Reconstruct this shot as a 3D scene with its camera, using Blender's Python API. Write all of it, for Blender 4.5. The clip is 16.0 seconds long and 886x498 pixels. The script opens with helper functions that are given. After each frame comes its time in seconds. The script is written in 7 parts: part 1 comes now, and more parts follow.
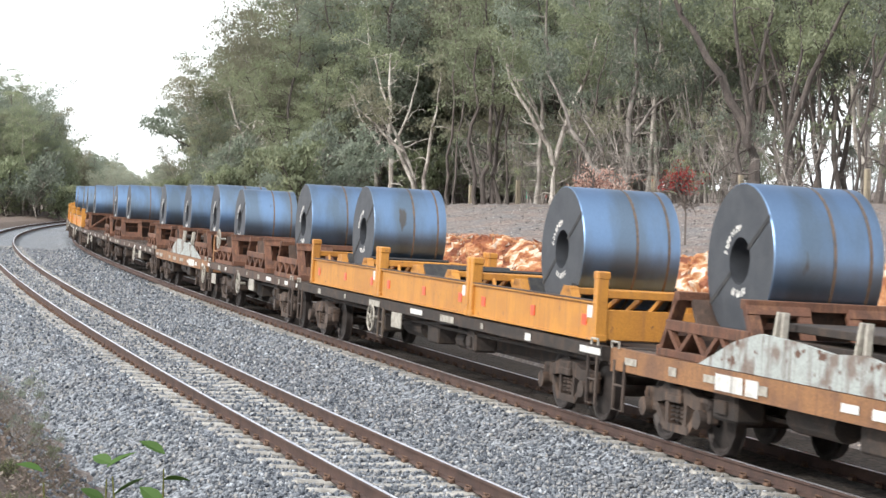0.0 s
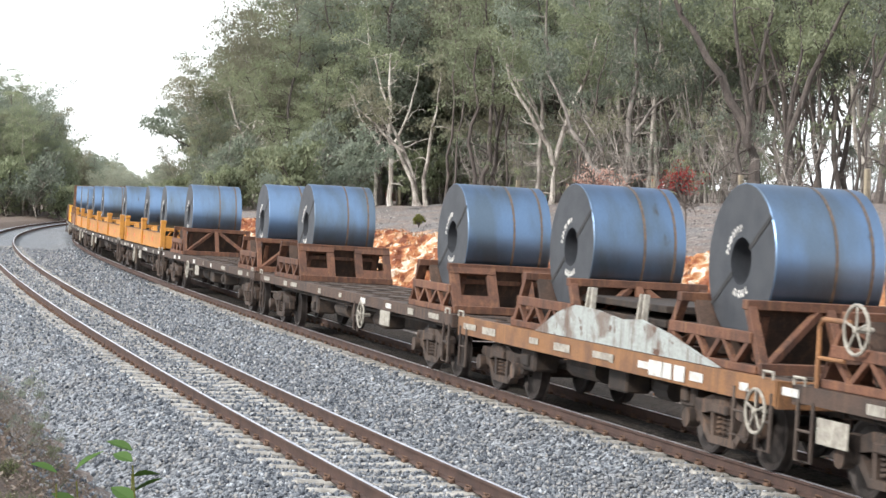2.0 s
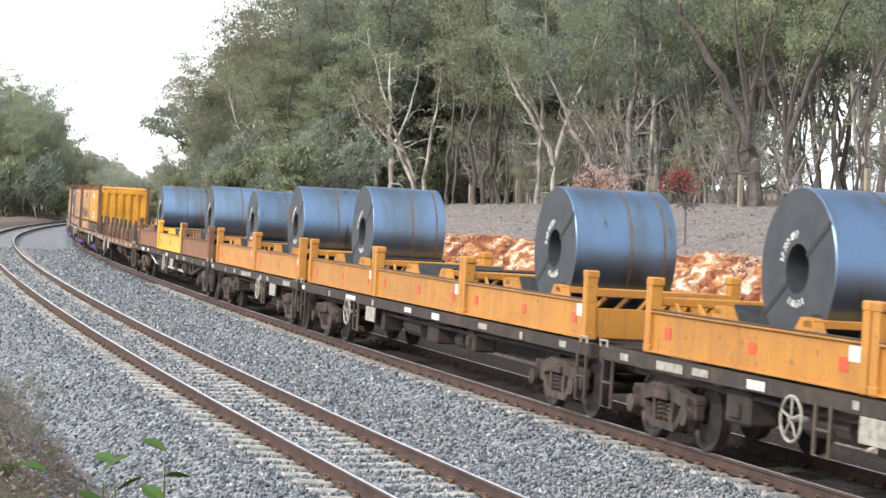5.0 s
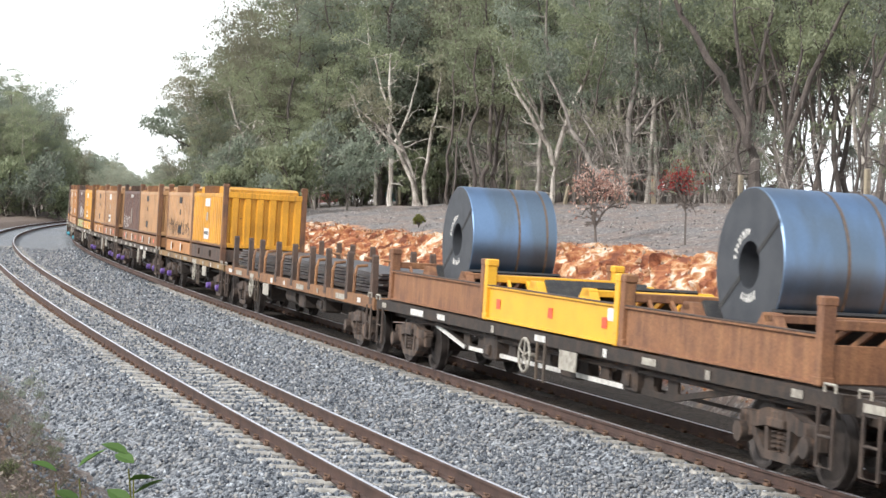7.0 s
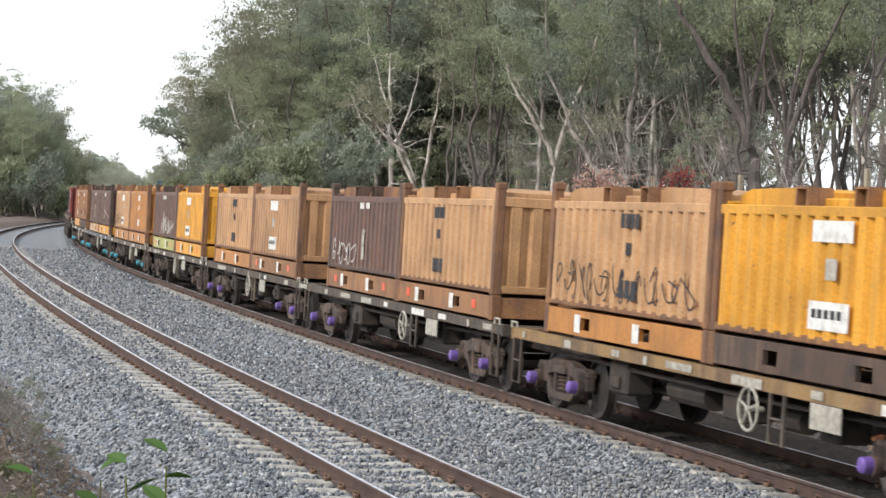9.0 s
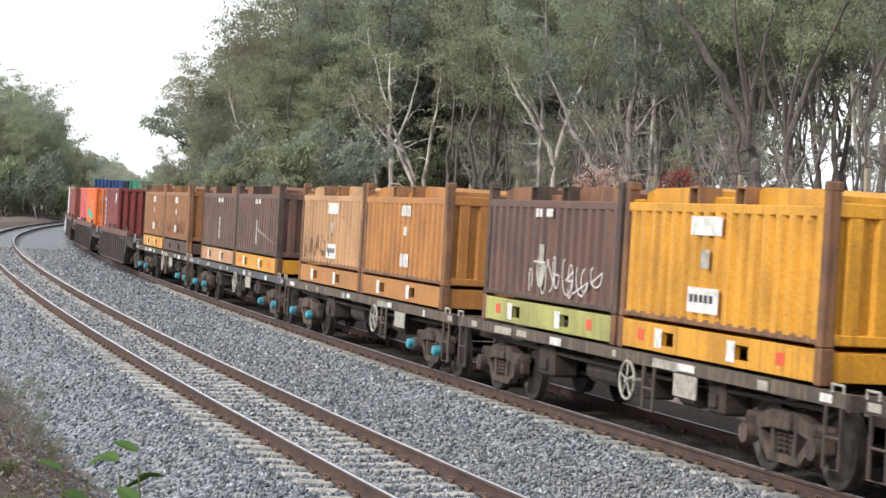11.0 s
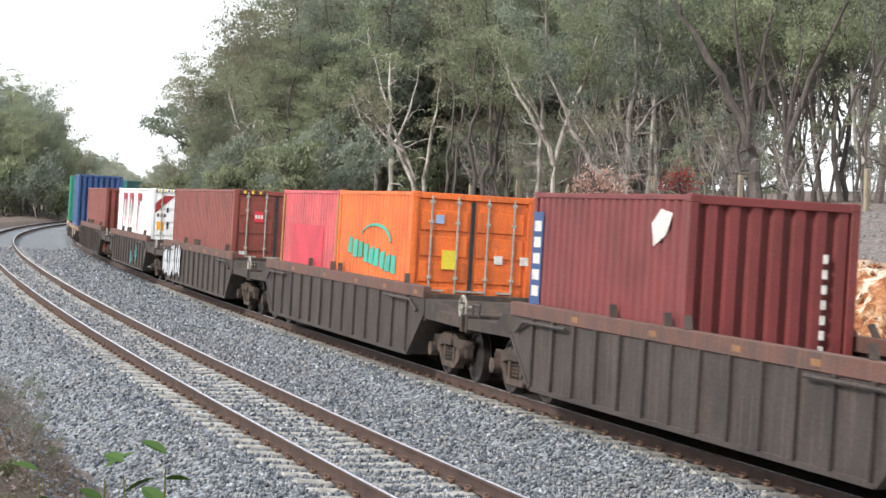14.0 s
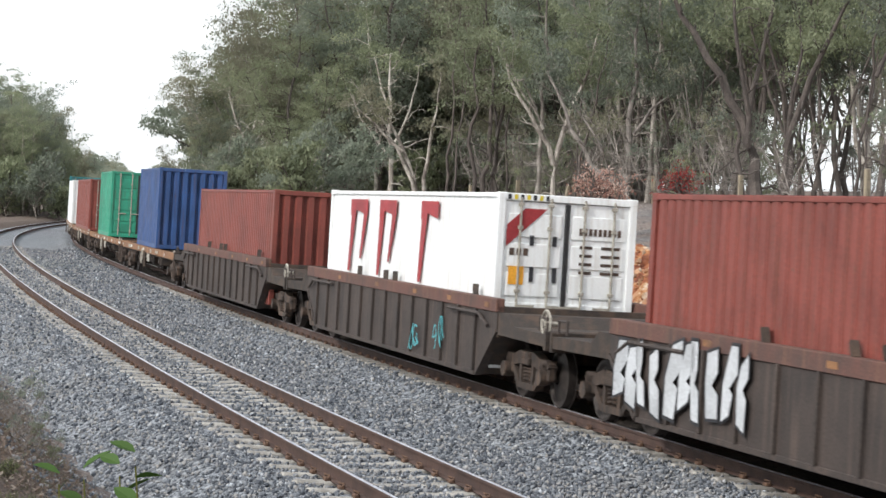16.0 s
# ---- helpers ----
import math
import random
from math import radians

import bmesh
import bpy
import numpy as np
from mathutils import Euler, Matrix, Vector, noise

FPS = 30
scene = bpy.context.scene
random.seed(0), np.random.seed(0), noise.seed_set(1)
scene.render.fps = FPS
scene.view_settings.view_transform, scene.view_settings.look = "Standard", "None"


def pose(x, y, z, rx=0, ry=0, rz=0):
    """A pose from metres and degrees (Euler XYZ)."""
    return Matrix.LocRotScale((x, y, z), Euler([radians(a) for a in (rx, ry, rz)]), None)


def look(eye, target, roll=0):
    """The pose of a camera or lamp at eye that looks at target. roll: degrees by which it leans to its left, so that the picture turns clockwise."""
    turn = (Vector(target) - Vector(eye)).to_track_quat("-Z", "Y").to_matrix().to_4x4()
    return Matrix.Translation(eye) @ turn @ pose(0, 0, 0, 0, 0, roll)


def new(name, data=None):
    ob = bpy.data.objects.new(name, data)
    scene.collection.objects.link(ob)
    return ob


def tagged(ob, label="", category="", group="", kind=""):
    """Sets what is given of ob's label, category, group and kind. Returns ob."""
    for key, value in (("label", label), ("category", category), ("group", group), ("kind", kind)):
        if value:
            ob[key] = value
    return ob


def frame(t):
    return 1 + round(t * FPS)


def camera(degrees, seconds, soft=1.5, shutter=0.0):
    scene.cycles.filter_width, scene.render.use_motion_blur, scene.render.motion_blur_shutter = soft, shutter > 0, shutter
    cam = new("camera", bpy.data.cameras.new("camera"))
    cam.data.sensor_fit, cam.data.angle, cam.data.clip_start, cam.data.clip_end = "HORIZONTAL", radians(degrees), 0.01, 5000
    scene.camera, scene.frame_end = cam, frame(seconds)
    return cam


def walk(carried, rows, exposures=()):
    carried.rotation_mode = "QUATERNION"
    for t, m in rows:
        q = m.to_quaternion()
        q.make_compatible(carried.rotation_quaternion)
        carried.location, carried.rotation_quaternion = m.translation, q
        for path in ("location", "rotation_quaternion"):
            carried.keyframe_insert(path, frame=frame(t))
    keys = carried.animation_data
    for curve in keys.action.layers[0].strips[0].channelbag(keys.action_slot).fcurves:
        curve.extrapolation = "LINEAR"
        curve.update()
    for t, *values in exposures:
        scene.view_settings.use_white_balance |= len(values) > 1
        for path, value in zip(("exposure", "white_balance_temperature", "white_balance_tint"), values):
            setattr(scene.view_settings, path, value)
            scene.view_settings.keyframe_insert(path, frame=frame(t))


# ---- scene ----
# ---- camera: it stands still on the bank outside the curve ----
cam = camera(24.05, 16.0, soft=1.5, shutter=0.1)
EYE = Vector((0.0, 0.0, 3.291))
AIM = EYE + Vector((0.0, math.cos(radians(-1.729)), math.sin(radians(-1.729)))) * 50
walk(cam, [(0.0, look(EYE, AIM, 0.4546)), (16.0, look(EYE, AIM, 0.4546))],
     exposures=[(0.0, 0.05), (3.0, 0.05), (6.5, 0.0), (9.0, -0.25), (11.5, -0.15), (13.0, 0.0), (14.5, -0.2), (16.0, -0.42)])

# ---- light: bright thin cloud, a soft sun behind the camera's left shoulder ----
SUN_ELEV, SUN_AZ = 36.0, 231.0   # azimuth clockwise from +y
sun = new("sun", bpy.data.lights.new("sun", "SUN"))
sun.data.energy, sun.data.angle, sun.data.color = 3.3, radians(5.0), (1.0, 0.965, 0.93)
to_sun = Vector((math.sin(radians(SUN_AZ)) * math.cos(radians(SUN_ELEV)), math.cos(radians(SUN_AZ)) * math.cos(radians(SUN_ELEV)), math.sin(radians(SUN_ELEV))))
sun.matrix_world = look(to_sun * 100, (0, 0, 0))

world = bpy.data.worlds.new("sky")
scene.world = world
world.use_nodes = True
wt = world.node_tree
wt.nodes.clear()
sky = wt.nodes.new("ShaderNodeTexSky")
sky.sky_type, sky.sun_disc = "NISHITA", False
sky.sun_elevation, sky.sun_rotation = radians(SUN_ELEV), radians(SUN_AZ)
sky.air_density, sky.dust_density = 1.0, 2.0
coord = wt.nodes.new("ShaderNodeTexCoord")
stretch = wt.nodes.new("ShaderNodeMapping")
stretch.inputs["Scale"].default_value = (1.0, 1.0, 3.2)
cloud = wt.nodes.new("ShaderNodeTexNoise")
cloud.inputs["Scale"].default_value, cloud.inputs["Detail"].default_value = 2.4, 6.0
cover = wt.nodes.new("ShaderNodeValToRGB")
cover.color_ramp.elements[0].position, cover.color_ramp.elements[0].color = 0.34, (0.68, 0.68, 0.68, 1)
cover.color_ramp.elements[1].position, cover.color_ramp.elements[1].color = 0.47, (1, 1, 1, 1)
veil = wt.nodes.new("ShaderNodeMix")
veil.data_type = "RGBA"
veil.inputs["B"].default_value = (12.2, 12.6, 13.0, 1)
back = wt.nodes.new("ShaderNodeBackground")
back.inputs["Strength"].default_value = 0.15
wout = wt.nodes.new("ShaderNodeOutputWorld")
wt.links.new(coord.outputs["Generated"], stretch.inputs["Vector"])
wt.links.new(stretch.outputs["Vector"], cloud.inputs["Vector"])
wt.links.new(cloud.outputs["Fac"], cover.inputs["Fac"])
# the cloud is thick low down and round the sun, thinner and bluer away from it
height, glow = wt.nodes.new("ShaderNodeSeparateXYZ"), wt.nodes.new("ShaderNodeVectorMath")
glow.operation = "DOT_PRODUCT"
glow.inputs[1].default_value = to_sun
low_bank, near_sun = wt.nodes.new("ShaderNodeMapRange"), wt.nodes.new("ShaderNodeMapRange")
for node, lo, hi, a, b in ((low_bank, 0.17, 0.34, 1.0, 0.0), (near_sun, 0.0, 0.5, 0.30, 1.0)):
    node.inputs["From Min"].default_value, node.inputs["From Max"].default_value = lo, hi
    node.inputs["To Min"].default_value, node.inputs["To Max"].default_value = a, b
thick, layer = wt.nodes.new("ShaderNodeMath"), wt.nodes.new("ShaderNodeMath")
thick.operation, layer.operation = "MAXIMUM", "MULTIPLY"
wt.links.new(coord.outputs["Generated"], height.inputs[0])
wt.links.new(coord.outputs["Generated"], glow.inputs[0])
wt.links.new(height.outputs["Z"], low_bank.inputs["Value"])
wt.links.new(glow.outputs["Value"], near_sun.inputs["Value"])
wt.links.new(low_bank.outputs["Result"], thick.inputs[0])
wt.links.new(near_sun.outputs["Result"], thick.inputs[1])
wt.links.new(cover.outputs["Color"], layer.inputs[0])
wt.links.new(thick.outputs[0], layer.inputs[1])
wt.links.new(layer.outputs[0], veil.inputs["Factor"])
wt.links.new(sky.outputs["Color"], veil.inputs["A"])
wt.links.new(veil.outputs["Result"], back.inputs["Color"])
wt.links.new(back.outputs["Background"], wout.inputs["Surface"])

# ---- the line of the railway ----
GAUGE, CANT, GRADE = 1.505, radians(3.083), -0.00176
NEAR, FAR_D, FAR_Z = 0.0, 5.253, -0.153     # the empty track; the train's track lies inside the curve
LINE_S = np.arange(-80.0, 560.0, 0.5)
_b = np.clip(LINE_S, 0, 150) / 100
_k = (-0.15693 + 0.31756 * _b - 0.27055 * _b ** 2) / 100
_k = np.where(LINE_S > 250, -0.0012, _k)
LINE_H = np.cumsum(_k) * 0.5
_i0 = int(np.argmin(abs(LINE_S)))
LINE_H = LINE_H - LINE_H[_i0] + radians(108.021)
LINE_X, LINE_Y = np.cumsum(np.cos(LINE_H)) * 0.5, np.cumsum(np.sin(LINE_H)) * 0.5
LINE_X, LINE_Y = LINE_X - LINE_X[_i0] + 3.4094, LINE_Y - LINE_Y[_i0] + 11.7375


def grade(s):
    return GRADE * (s - 20)


def on_line(s, d=0.0, z=0.0):
    """Place at arc s, d metres out of the curve from the empty track's middle, z above the level line."""
    h = float(np.interp(s, LINE_S, LINE_H))
    return Vector((float(np.interp(s, LINE_S, LINE_X)) - math.sin(h) * d, float(np.interp(s, LINE_S, LINE_Y)) + math.cos(h) * d, z + grade(s)))


def on_track(s, off, h, far=True):
    """Place on a canted track: off metres outwards from its middle, h above its rail heads."""
    c, sn = math.cos(CANT), math.sin(CANT)
    return on_line(s, (-FAR_D if far else 0.0) + off * c - h * sn, (FAR_Z if far else 0.0) + off * sn + h * c)


def run(t):
    """Metres that the train has gone at t seconds."""
    surge = float(np.interp(t, [0.5, 1.0, 1.5, 2.0, 2.5, 3.0], [0.0, 0.9, 0.0, 0.48, -0.1, 0.0]))   # slack in the couplings
    return 19.343 * t + 0.082 * t * t + surge


def car_pose(u, t, reach=6.0, h=0.0):
    """Pose of a vehicle whose middle is u metres down the train: x forwards, -y to the camera's side, resting on two pivots."""
    s = u - run(t)
    a, b = on_track(s - reach, 0, h), on_track(s + reach, 0, h)
    side = on_track(s, 1, h) - on_track(s, 0, h)
    x = (a - b).normalized()
    y = -(side - x * side.dot(x)).normalized()
    m = Matrix((x, y, x.cross(y))).transposed().to_4x4()
    m.translation = (a + b) / 2
    return m


# ---- mesh building ----
class Form:
    """Collects solids into one mesh."""

    def __init__(self):
        self.v, self.f = [], []

    def add(self, vs, fs):
        n = len(self.v)
        self.v.extend(tuple(p) for p in vs)
        self.f.extend(tuple(i + n for i in f) for f in fs)
        return self

    def box(self, x0, x1, y0, y1, z0, z1, bev=0.0, m=None):
        x0, x1, y0, y1, z0, z1 = min(x0, x1), max(x0, x1), min(y0, y1), max(y0, y1), min(z0, z1), max(z0, z1)
        if bev <= 0:
            vs = [Vector((x, y, z)) for x in (x0, x1) for y in (y0, y1) for z in (z0, z1)]
            fs = [(0, 1, 3, 2), (4, 6, 7, 5), (0, 4, 5, 1), (2, 3, 7, 6), (0, 2, 6, 4), (1, 5, 7, 3)]
        else:
            b = min(bev, (x1 - x0) * 0.45, (y1 - y0) * 0.45, (z1 - z0) * 0.45)
            vs, idx = [], {}
            for i, x in enumerate((x0, x1)):
                for j, y in enumerate((y0, y1)):
                    for k, z in enumerate((z0, z1)):
                        sx, sy, sz = (b, -b)[i], (b, -b)[j], (b, -b)[k]
                        for a, p in enumerate(((x, y + sy, z + sz), (x + sx, y, z + sz), (x + sx, y + sy, z))):
                            idx[i, j, k, a] = len(vs)
                            vs.append(Vector(p))
            fs = []
            for a in range(3):
                o = [q for q in range(3) if q != a]
                for e in (0, 1):
                    ring = []
                    for p, q in ((0, 0), (1, 0), (1, 1), (0, 1)):
                        c = [0, 0, 0]
                        c[a], c[o[0]], c[o[1]] = e, p, q
                        ring.append(idx[(*c, a)])
                    fs.append(tuple(ring))
                for p in (0, 1):
                    for q in (0, 1):
                        c0, c1 = [0, 0, 0], [0, 0, 0]
                        c0[a], c0[o[0]], c0[o[1]] = 0, p, q
                        c1[a], c1[o[0]], c1[o[1]] = 1, p, q
                        fs.append((idx[(*c0, o[0])], idx[(*c0, o[1])], idx[(*c1, o[1])], idx[(*c1, o[0])]))
            for i in (0, 1):
                for j in (0, 1):
                    for k in (0, 1):
                        fs.append((idx[i, j, k, 0], idx[i, j, k, 1], idx[i, j, k, 2]))
        if m is not None:
            vs = [m @ p for p in vs]
        return self.add(vs, fs)

    def beam(self, p, q, w, h, up=(0, 0, 1), bev=0.0):
        """A bar of w x h from p to q."""
        p, q = Vector(p), Vector(q)
        x = (q - p).normalized()
        z = Vector(up)
        if abs(x.dot(z)) > 0.98:
            z = Vector((1, 0, 0))
        y = z.cross(x).normalized()
        m = Matrix((x, y, x.cross(y))).transposed().to_4x4()
        m.translation = p
        return self.box(0, (q - p).length, -w / 2, w / 2, -h / 2, h / 2, bev, m)

    def tube(self, pts, radii, n=8, caps=True):
        """A tapered tube along points."""
        pts = [Vector(p) for p in pts]
        if not hasattr(radii, "__len__"):
            radii = [radii] * len(pts)
        vs, fs = [], []
        ref = None
        for i, p in enumerate(pts):
            d = (pts[min(i + 1, len(pts) - 1)] - pts[max(i - 1, 0)]).normalized()
            if ref is None:
                ref = Vector((0, 0, 1)) if abs(d.z) < 0.9 else Vector((1, 0, 0))
            a = d.cross(ref).normalized()
            b = d.cross(a).normalized()
            ref = b.cross(d) if b.cross(d).length < 0.1 else a.cross(d)
            for k in range(n):
                w = 2 * math.pi * k / n
                vs.append(p + (a * math.cos(w) + b * math.sin(w)) * radii[i])
        for i in range(len(pts) - 1):
            for k in range(n):
                fs.append((i * n + k, i * n + (k + 1) % n, (i + 1) * n + (k + 1) % n, (i + 1) * n + k))
        if caps:
            fs += [tuple(reversed(range(n))), tuple(range((len(pts) - 1) * n, len(pts) * n))]
        return self.add(vs, fs)

    def lathe(self, profile, n=24, m=None, close=True):
        """(radius, y) profile turned about the y axis; a closed loop if close."""
        vs, fs, r = [], [], len(profile)
        for k in range(n):
            w = 2 * math.pi * k / n
            vs += [Vector((p[0] * math.cos(w), p[1], p[0] * math.sin(w))) for p in profile]
        for k in range(n):
            for i in range(r if close else r - 1):
                j = (i + 1) % r
                fs.append((k * r + i, ((k + 1) % n) * r + i, ((k + 1) % n) * r + j, k * r + j))
        if m is not None:
            vs = [m @ p for p in vs]
        return self.add(vs, fs)

    def prism(self, poly, y0, y1, m=None):
        """(x, z) outline, counter-clockwise, pushed through from y0 to y1."""
        n = len(poly)
        vs = [Vector((x, y0, z)) for x, z in poly] + [Vector((x, y1, z)) for x, z in poly]
        fs = [tuple(range(n)), tuple(reversed(range(n, 2 * n)))] + [(i + n, (i + 1) % n + n, (i + 1) % n, i) for i in range(n)]
        if m is not None:
            vs = [m @ p for p in vs]
        return self.add(vs, fs)

    def mesh(self, name, smooth=False, mats=()):
        me = bpy.data.meshes.new(name)
        me.from_pydata([tuple(p) for p in self.v], [], self.f)
        for mt in mats:
            me.materials.append(mt)
        bm = bmesh.new()
        bm.from_mesh(me)
        bmesh.ops.recalc_face_normals(bm, faces=bm.faces)
        if smooth:
            for f in bm.faces:
                f.smooth = True
            for e in bm.edges:
                if len(e.link_faces) == 2 and e.calc_face_angle(0) > 0.6:
                    e.smooth = False
        bm.to_mesh(me)
        bm.free()
        return me


def part(name, form, mat, parent=None, label="", smooth=False):
    """One mesh object under a thing or part; form is a Form or a mesh to share."""
    me = form if isinstance(form, bpy.types.Mesh) else form.mesh(name, smooth, (mat,))
    ob = new(name, me)
    ob.parent = parent
    if label:
        tagged(ob, label)
    return ob


def thing(name, label, category, group="", kind="", m=None):
    ob = new(name)
    ob.empty_display_size = 0.2
    if m is not None:
        ob.matrix_world = m
    return tagged(ob, label, category, group, kind)


# ---- materials ----
def surface(name, base, other=None, rough=0.6, metal=0.0, scale=6.0, mix=(0.4, 0.65), streak=None, fine=0.25, bump=0.15, bump_scale=40.0, vary=0.0, coat=0.0, stretch=(1, 1, 1), spots=None, spec=0.5):
    """Base colour with blotches of another, fine grain, upright streaks, spots, relief, and a change from object to object."""
    mt = bpy.data.materials.new(name)
    mt.use_nodes = True
    nt = mt.node_tree
    b = nt.nodes["Principled BSDF"]
    b.inputs["Roughness"].default_value, b.inputs["Metallic"].default_value = rough, metal
    b.inputs["Coat Weight"].default_value = coat
    b.inputs["Specular IOR Level"].default_value = spec
    tc = nt.nodes.new("ShaderNodeTexCoord")
    oi = nt.nodes.new("ShaderNodeObjectInfo")
    shift = nt.nodes.new("ShaderNodeVectorMath")
    shift.operation = "MULTIPLY_ADD"
    shift.inputs[1].default_value = stretch
    nt.links.new(tc.outputs["Object"], shift.inputs[0])
    off = nt.nodes.new("ShaderNodeMath")
    off.operation = "MULTIPLY"
    off.inputs[1].default_value = 37.0
    nt.links.new(oi.outputs["Random"], off.inputs[0])
    nt.links.new(off.outputs[0], shift.inputs[2])

    def noise_node(sc, detail=4.0, vec=None):
        n = nt.nodes.new("ShaderNodeTexNoise")
        n.inputs["Scale"].default_value, n.inputs["Detail"].default_value = sc, detail
        nt.links.new(vec or shift.outputs[0], n.inputs["Vector"])
        return n

    def ramp(src, lo, hi):
        r = nt.nodes.new("ShaderNodeMapRange")
        r.inputs["From Min"].default_value, r.inputs["From Max"].default_value = lo, hi
        nt.links.new(src, r.inputs["Value"])
        return r.outputs["Result"]

    def blend(fac, a, c, mode="MIX"):
        mx = nt.nodes.new("ShaderNodeMix")
        mx.data_type, mx.blend_type = "RGBA", mode
        for sock, val in (("Factor", fac), ("A", a), ("B", c)):
            if hasattr(val, "links"):
                nt.links.new(val, mx.inputs[sock])
            else:
                mx.inputs[sock].default_value = (*val, 1) if isinstance(val, tuple) else val
        return mx.outputs["Result"]

    col = (*base,)
    blot = noise_node(scale, 6.0)
    col = blend(ramp(blot.outputs["Fac"], *mix), col, other or tuple(c * 0.7 for c in base))
    if streak:
        mp = nt.nodes.new("ShaderNodeMapping")
        mp.inputs["Scale"].default_value = (5.0, 5.0, 0.35)
        nt.links.new(shift.outputs[0], mp.inputs["Vector"])
        sn = noise_node(2.2, 5.0, mp.outputs["Vector"])
        col = blend(ramp(sn.outputs["Fac"], 0.50, 0.78), col, streak)
    if spots:
        sp = noise_node(spots[1], 3.0)
        col = blend(ramp(sp.outputs["Fac"], spots[2], spots[2] + 0.06), col, spots[0])
    grain = noise_node(bump_scale, 3.0)
    if fine:
        g = nt.nodes.new("ShaderNodeMapRange")
        g.inputs["From Min"].default_value, g.inputs["From Max"].default_value = 0.3, 0.7
        g.inputs["To Min"].default_value, g.inputs["To Max"].default_value = 1 - fine, 1 + fine
        nt.links.new(grain.outputs["Fac"], g.inputs["Value"])
        vm = nt.nodes.new("ShaderNodeVectorMath")
        vm.operation = "SCALE"
        nt.links.new(col, vm.inputs[0])
        nt.links.new(g.outputs["Result"], vm.inputs["Scale"])
        col = vm.outputs[0]
    if vary:
        g = nt.nodes.new("ShaderNodeMapRange")
        g.inputs["To Min"].default_value, g.inputs["To Max"].default_value = 1 - vary, 1 + vary
        nt.links.new(oi.outputs["Random"], g.inputs["Value"])
        vm = nt.nodes.new("ShaderNodeVectorMath")
        vm.operation = "SCALE"
        nt.links.new(col, vm.inputs[0])
        nt.links.new(g.outputs["Result"], vm.inputs["Scale"])
        col = vm.outputs[0]
    nt.links.new(col, b.inputs["Base Color"])
    if bump:
        bp = nt.nodes.new("ShaderNodeBump")
        bp.inputs["Strength"].default_value, bp.inputs["Distance"].default_value = bump, 0.02
        nt.links.new(grain.outputs["Fac"], bp.inputs["Height"])
        nt.links.new(bp.outputs["Normal"], b.inputs["Normal"])
    return mt


RUST = (0.16, 0.075, 0.045)
DARK = (0.045, 0.036, 0.031)
M_rail = surface("rusty_rail_side", (0.095, 0.056, 0.044), (0.06, 0.037, 0.031), 0.85, 0.0, 3, bump_scale=60)
M_head = surface("polished_rail_head", (0.80, 0.80, 0.84), (0.68, 0.68, 0.72), 0.4, 0.8, 8, bump=0.03)
M_sleeper = surface("weathered_concrete", (0.40, 0.38, 0.345), (0.25, 0.235, 0.21), 0.9, 0, 5, bump=0.3, bump_scale=70, vary=0.15)
M_clip = surface("rusty_clip", (0.17, 0.10, 0.065), (0.10, 0.06, 0.045), 0.8, 0.2, 20)
M_under = surface("dirty_dark_steel", DARK, (0.085, 0.058, 0.042), 0.78, 0.2, 4, (0.45, 0.7), bump_scale=50, vary=0.2)
M_bogie = surface("dusty_brown_cast_steel", (0.088, 0.064, 0.051), (0.042, 0.033, 0.029), 0.85, 0.1, 4, streak=(0.17, 0.105, 0.07), bump_scale=60, vary=0.25)
M_wheel = surface("dark_oily_wheel", (0.07, 0.058, 0.052), (0.04, 0.033, 0.03), 0.6, 0.5, 5)
M_tread = surface("bright_wheel_tread", (0.7, 0.7, 0.72), (0.55, 0.55, 0.56), 0.38, 1.0, 9, bump=0.02)
M_deck = surface("rusty_flat_deck", (0.088, 0.064, 0.052), (0.045, 0.035, 0.031), 0.85, 0.1, 3, streak=(0.13, 0.10, 0.08), bump_scale=50)
M_brown = surface("rusty_brown_cradle", (0.155, 0.07, 0.042), (0.085, 0.043, 0.03), 0.8, 0.1, 3.0, streak=(0.235, 0.115, 0.06), bump_scale=45, vary=0.2)
M_sill = surface("dark_brown_sill", (0.092, 0.058, 0.043), (0.055, 0.04, 0.033), 0.75, 0.1, 2.5, streak=(0.15, 0.09, 0.06), vary=0.15)
M_osill = surface("faded_orange_brown_sill", (0.30, 0.145, 0.06), (0.19, 0.095, 0.05), 0.7, 0, 2.0, streak=(0.15, 0.08, 0.05), vary=0.1)
M_yellow = surface("worn_yellow_paint", (0.53, 0.235, 0.037), (0.44, 0.19, 0.035), 0.55, 0, 2.0, streak=(0.36, 0.16, 0.045), spots=((0.2, 0.09, 0.04), 9.0, 0.66), fine=0.12, vary=0.08)
M_bright = surface("fresh_yellow_paint", (0.78, 0.42, 0.03), (0.72, 0.37, 0.03), 0.5, 0, 2.0, fine=0.08, spots=((0.4, 0.19, 0.05), 8.0, 0.7))
M_rustframe = surface("rust_brown_frame", (0.25, 0.115, 0.055), (0.17, 0.08, 0.045), 0.75, 0, 2.5, streak=(0.32, 0.16, 0.075))
M_red = surface("red_reflector", (0.72, 0.09, 0.03), (0.6, 0.08, 0.03), 0.4, 0, 9, fine=0.05)
M_bluesill = surface("grimy_blue_grey_sill", (0.105, 0.112, 0.135), (0.06, 0.058, 0.06), 0.75, 0, 1.6, (0.4, 0.62), streak=(0.16, 0.13, 0.10), fine=0.2, vary=0.1)
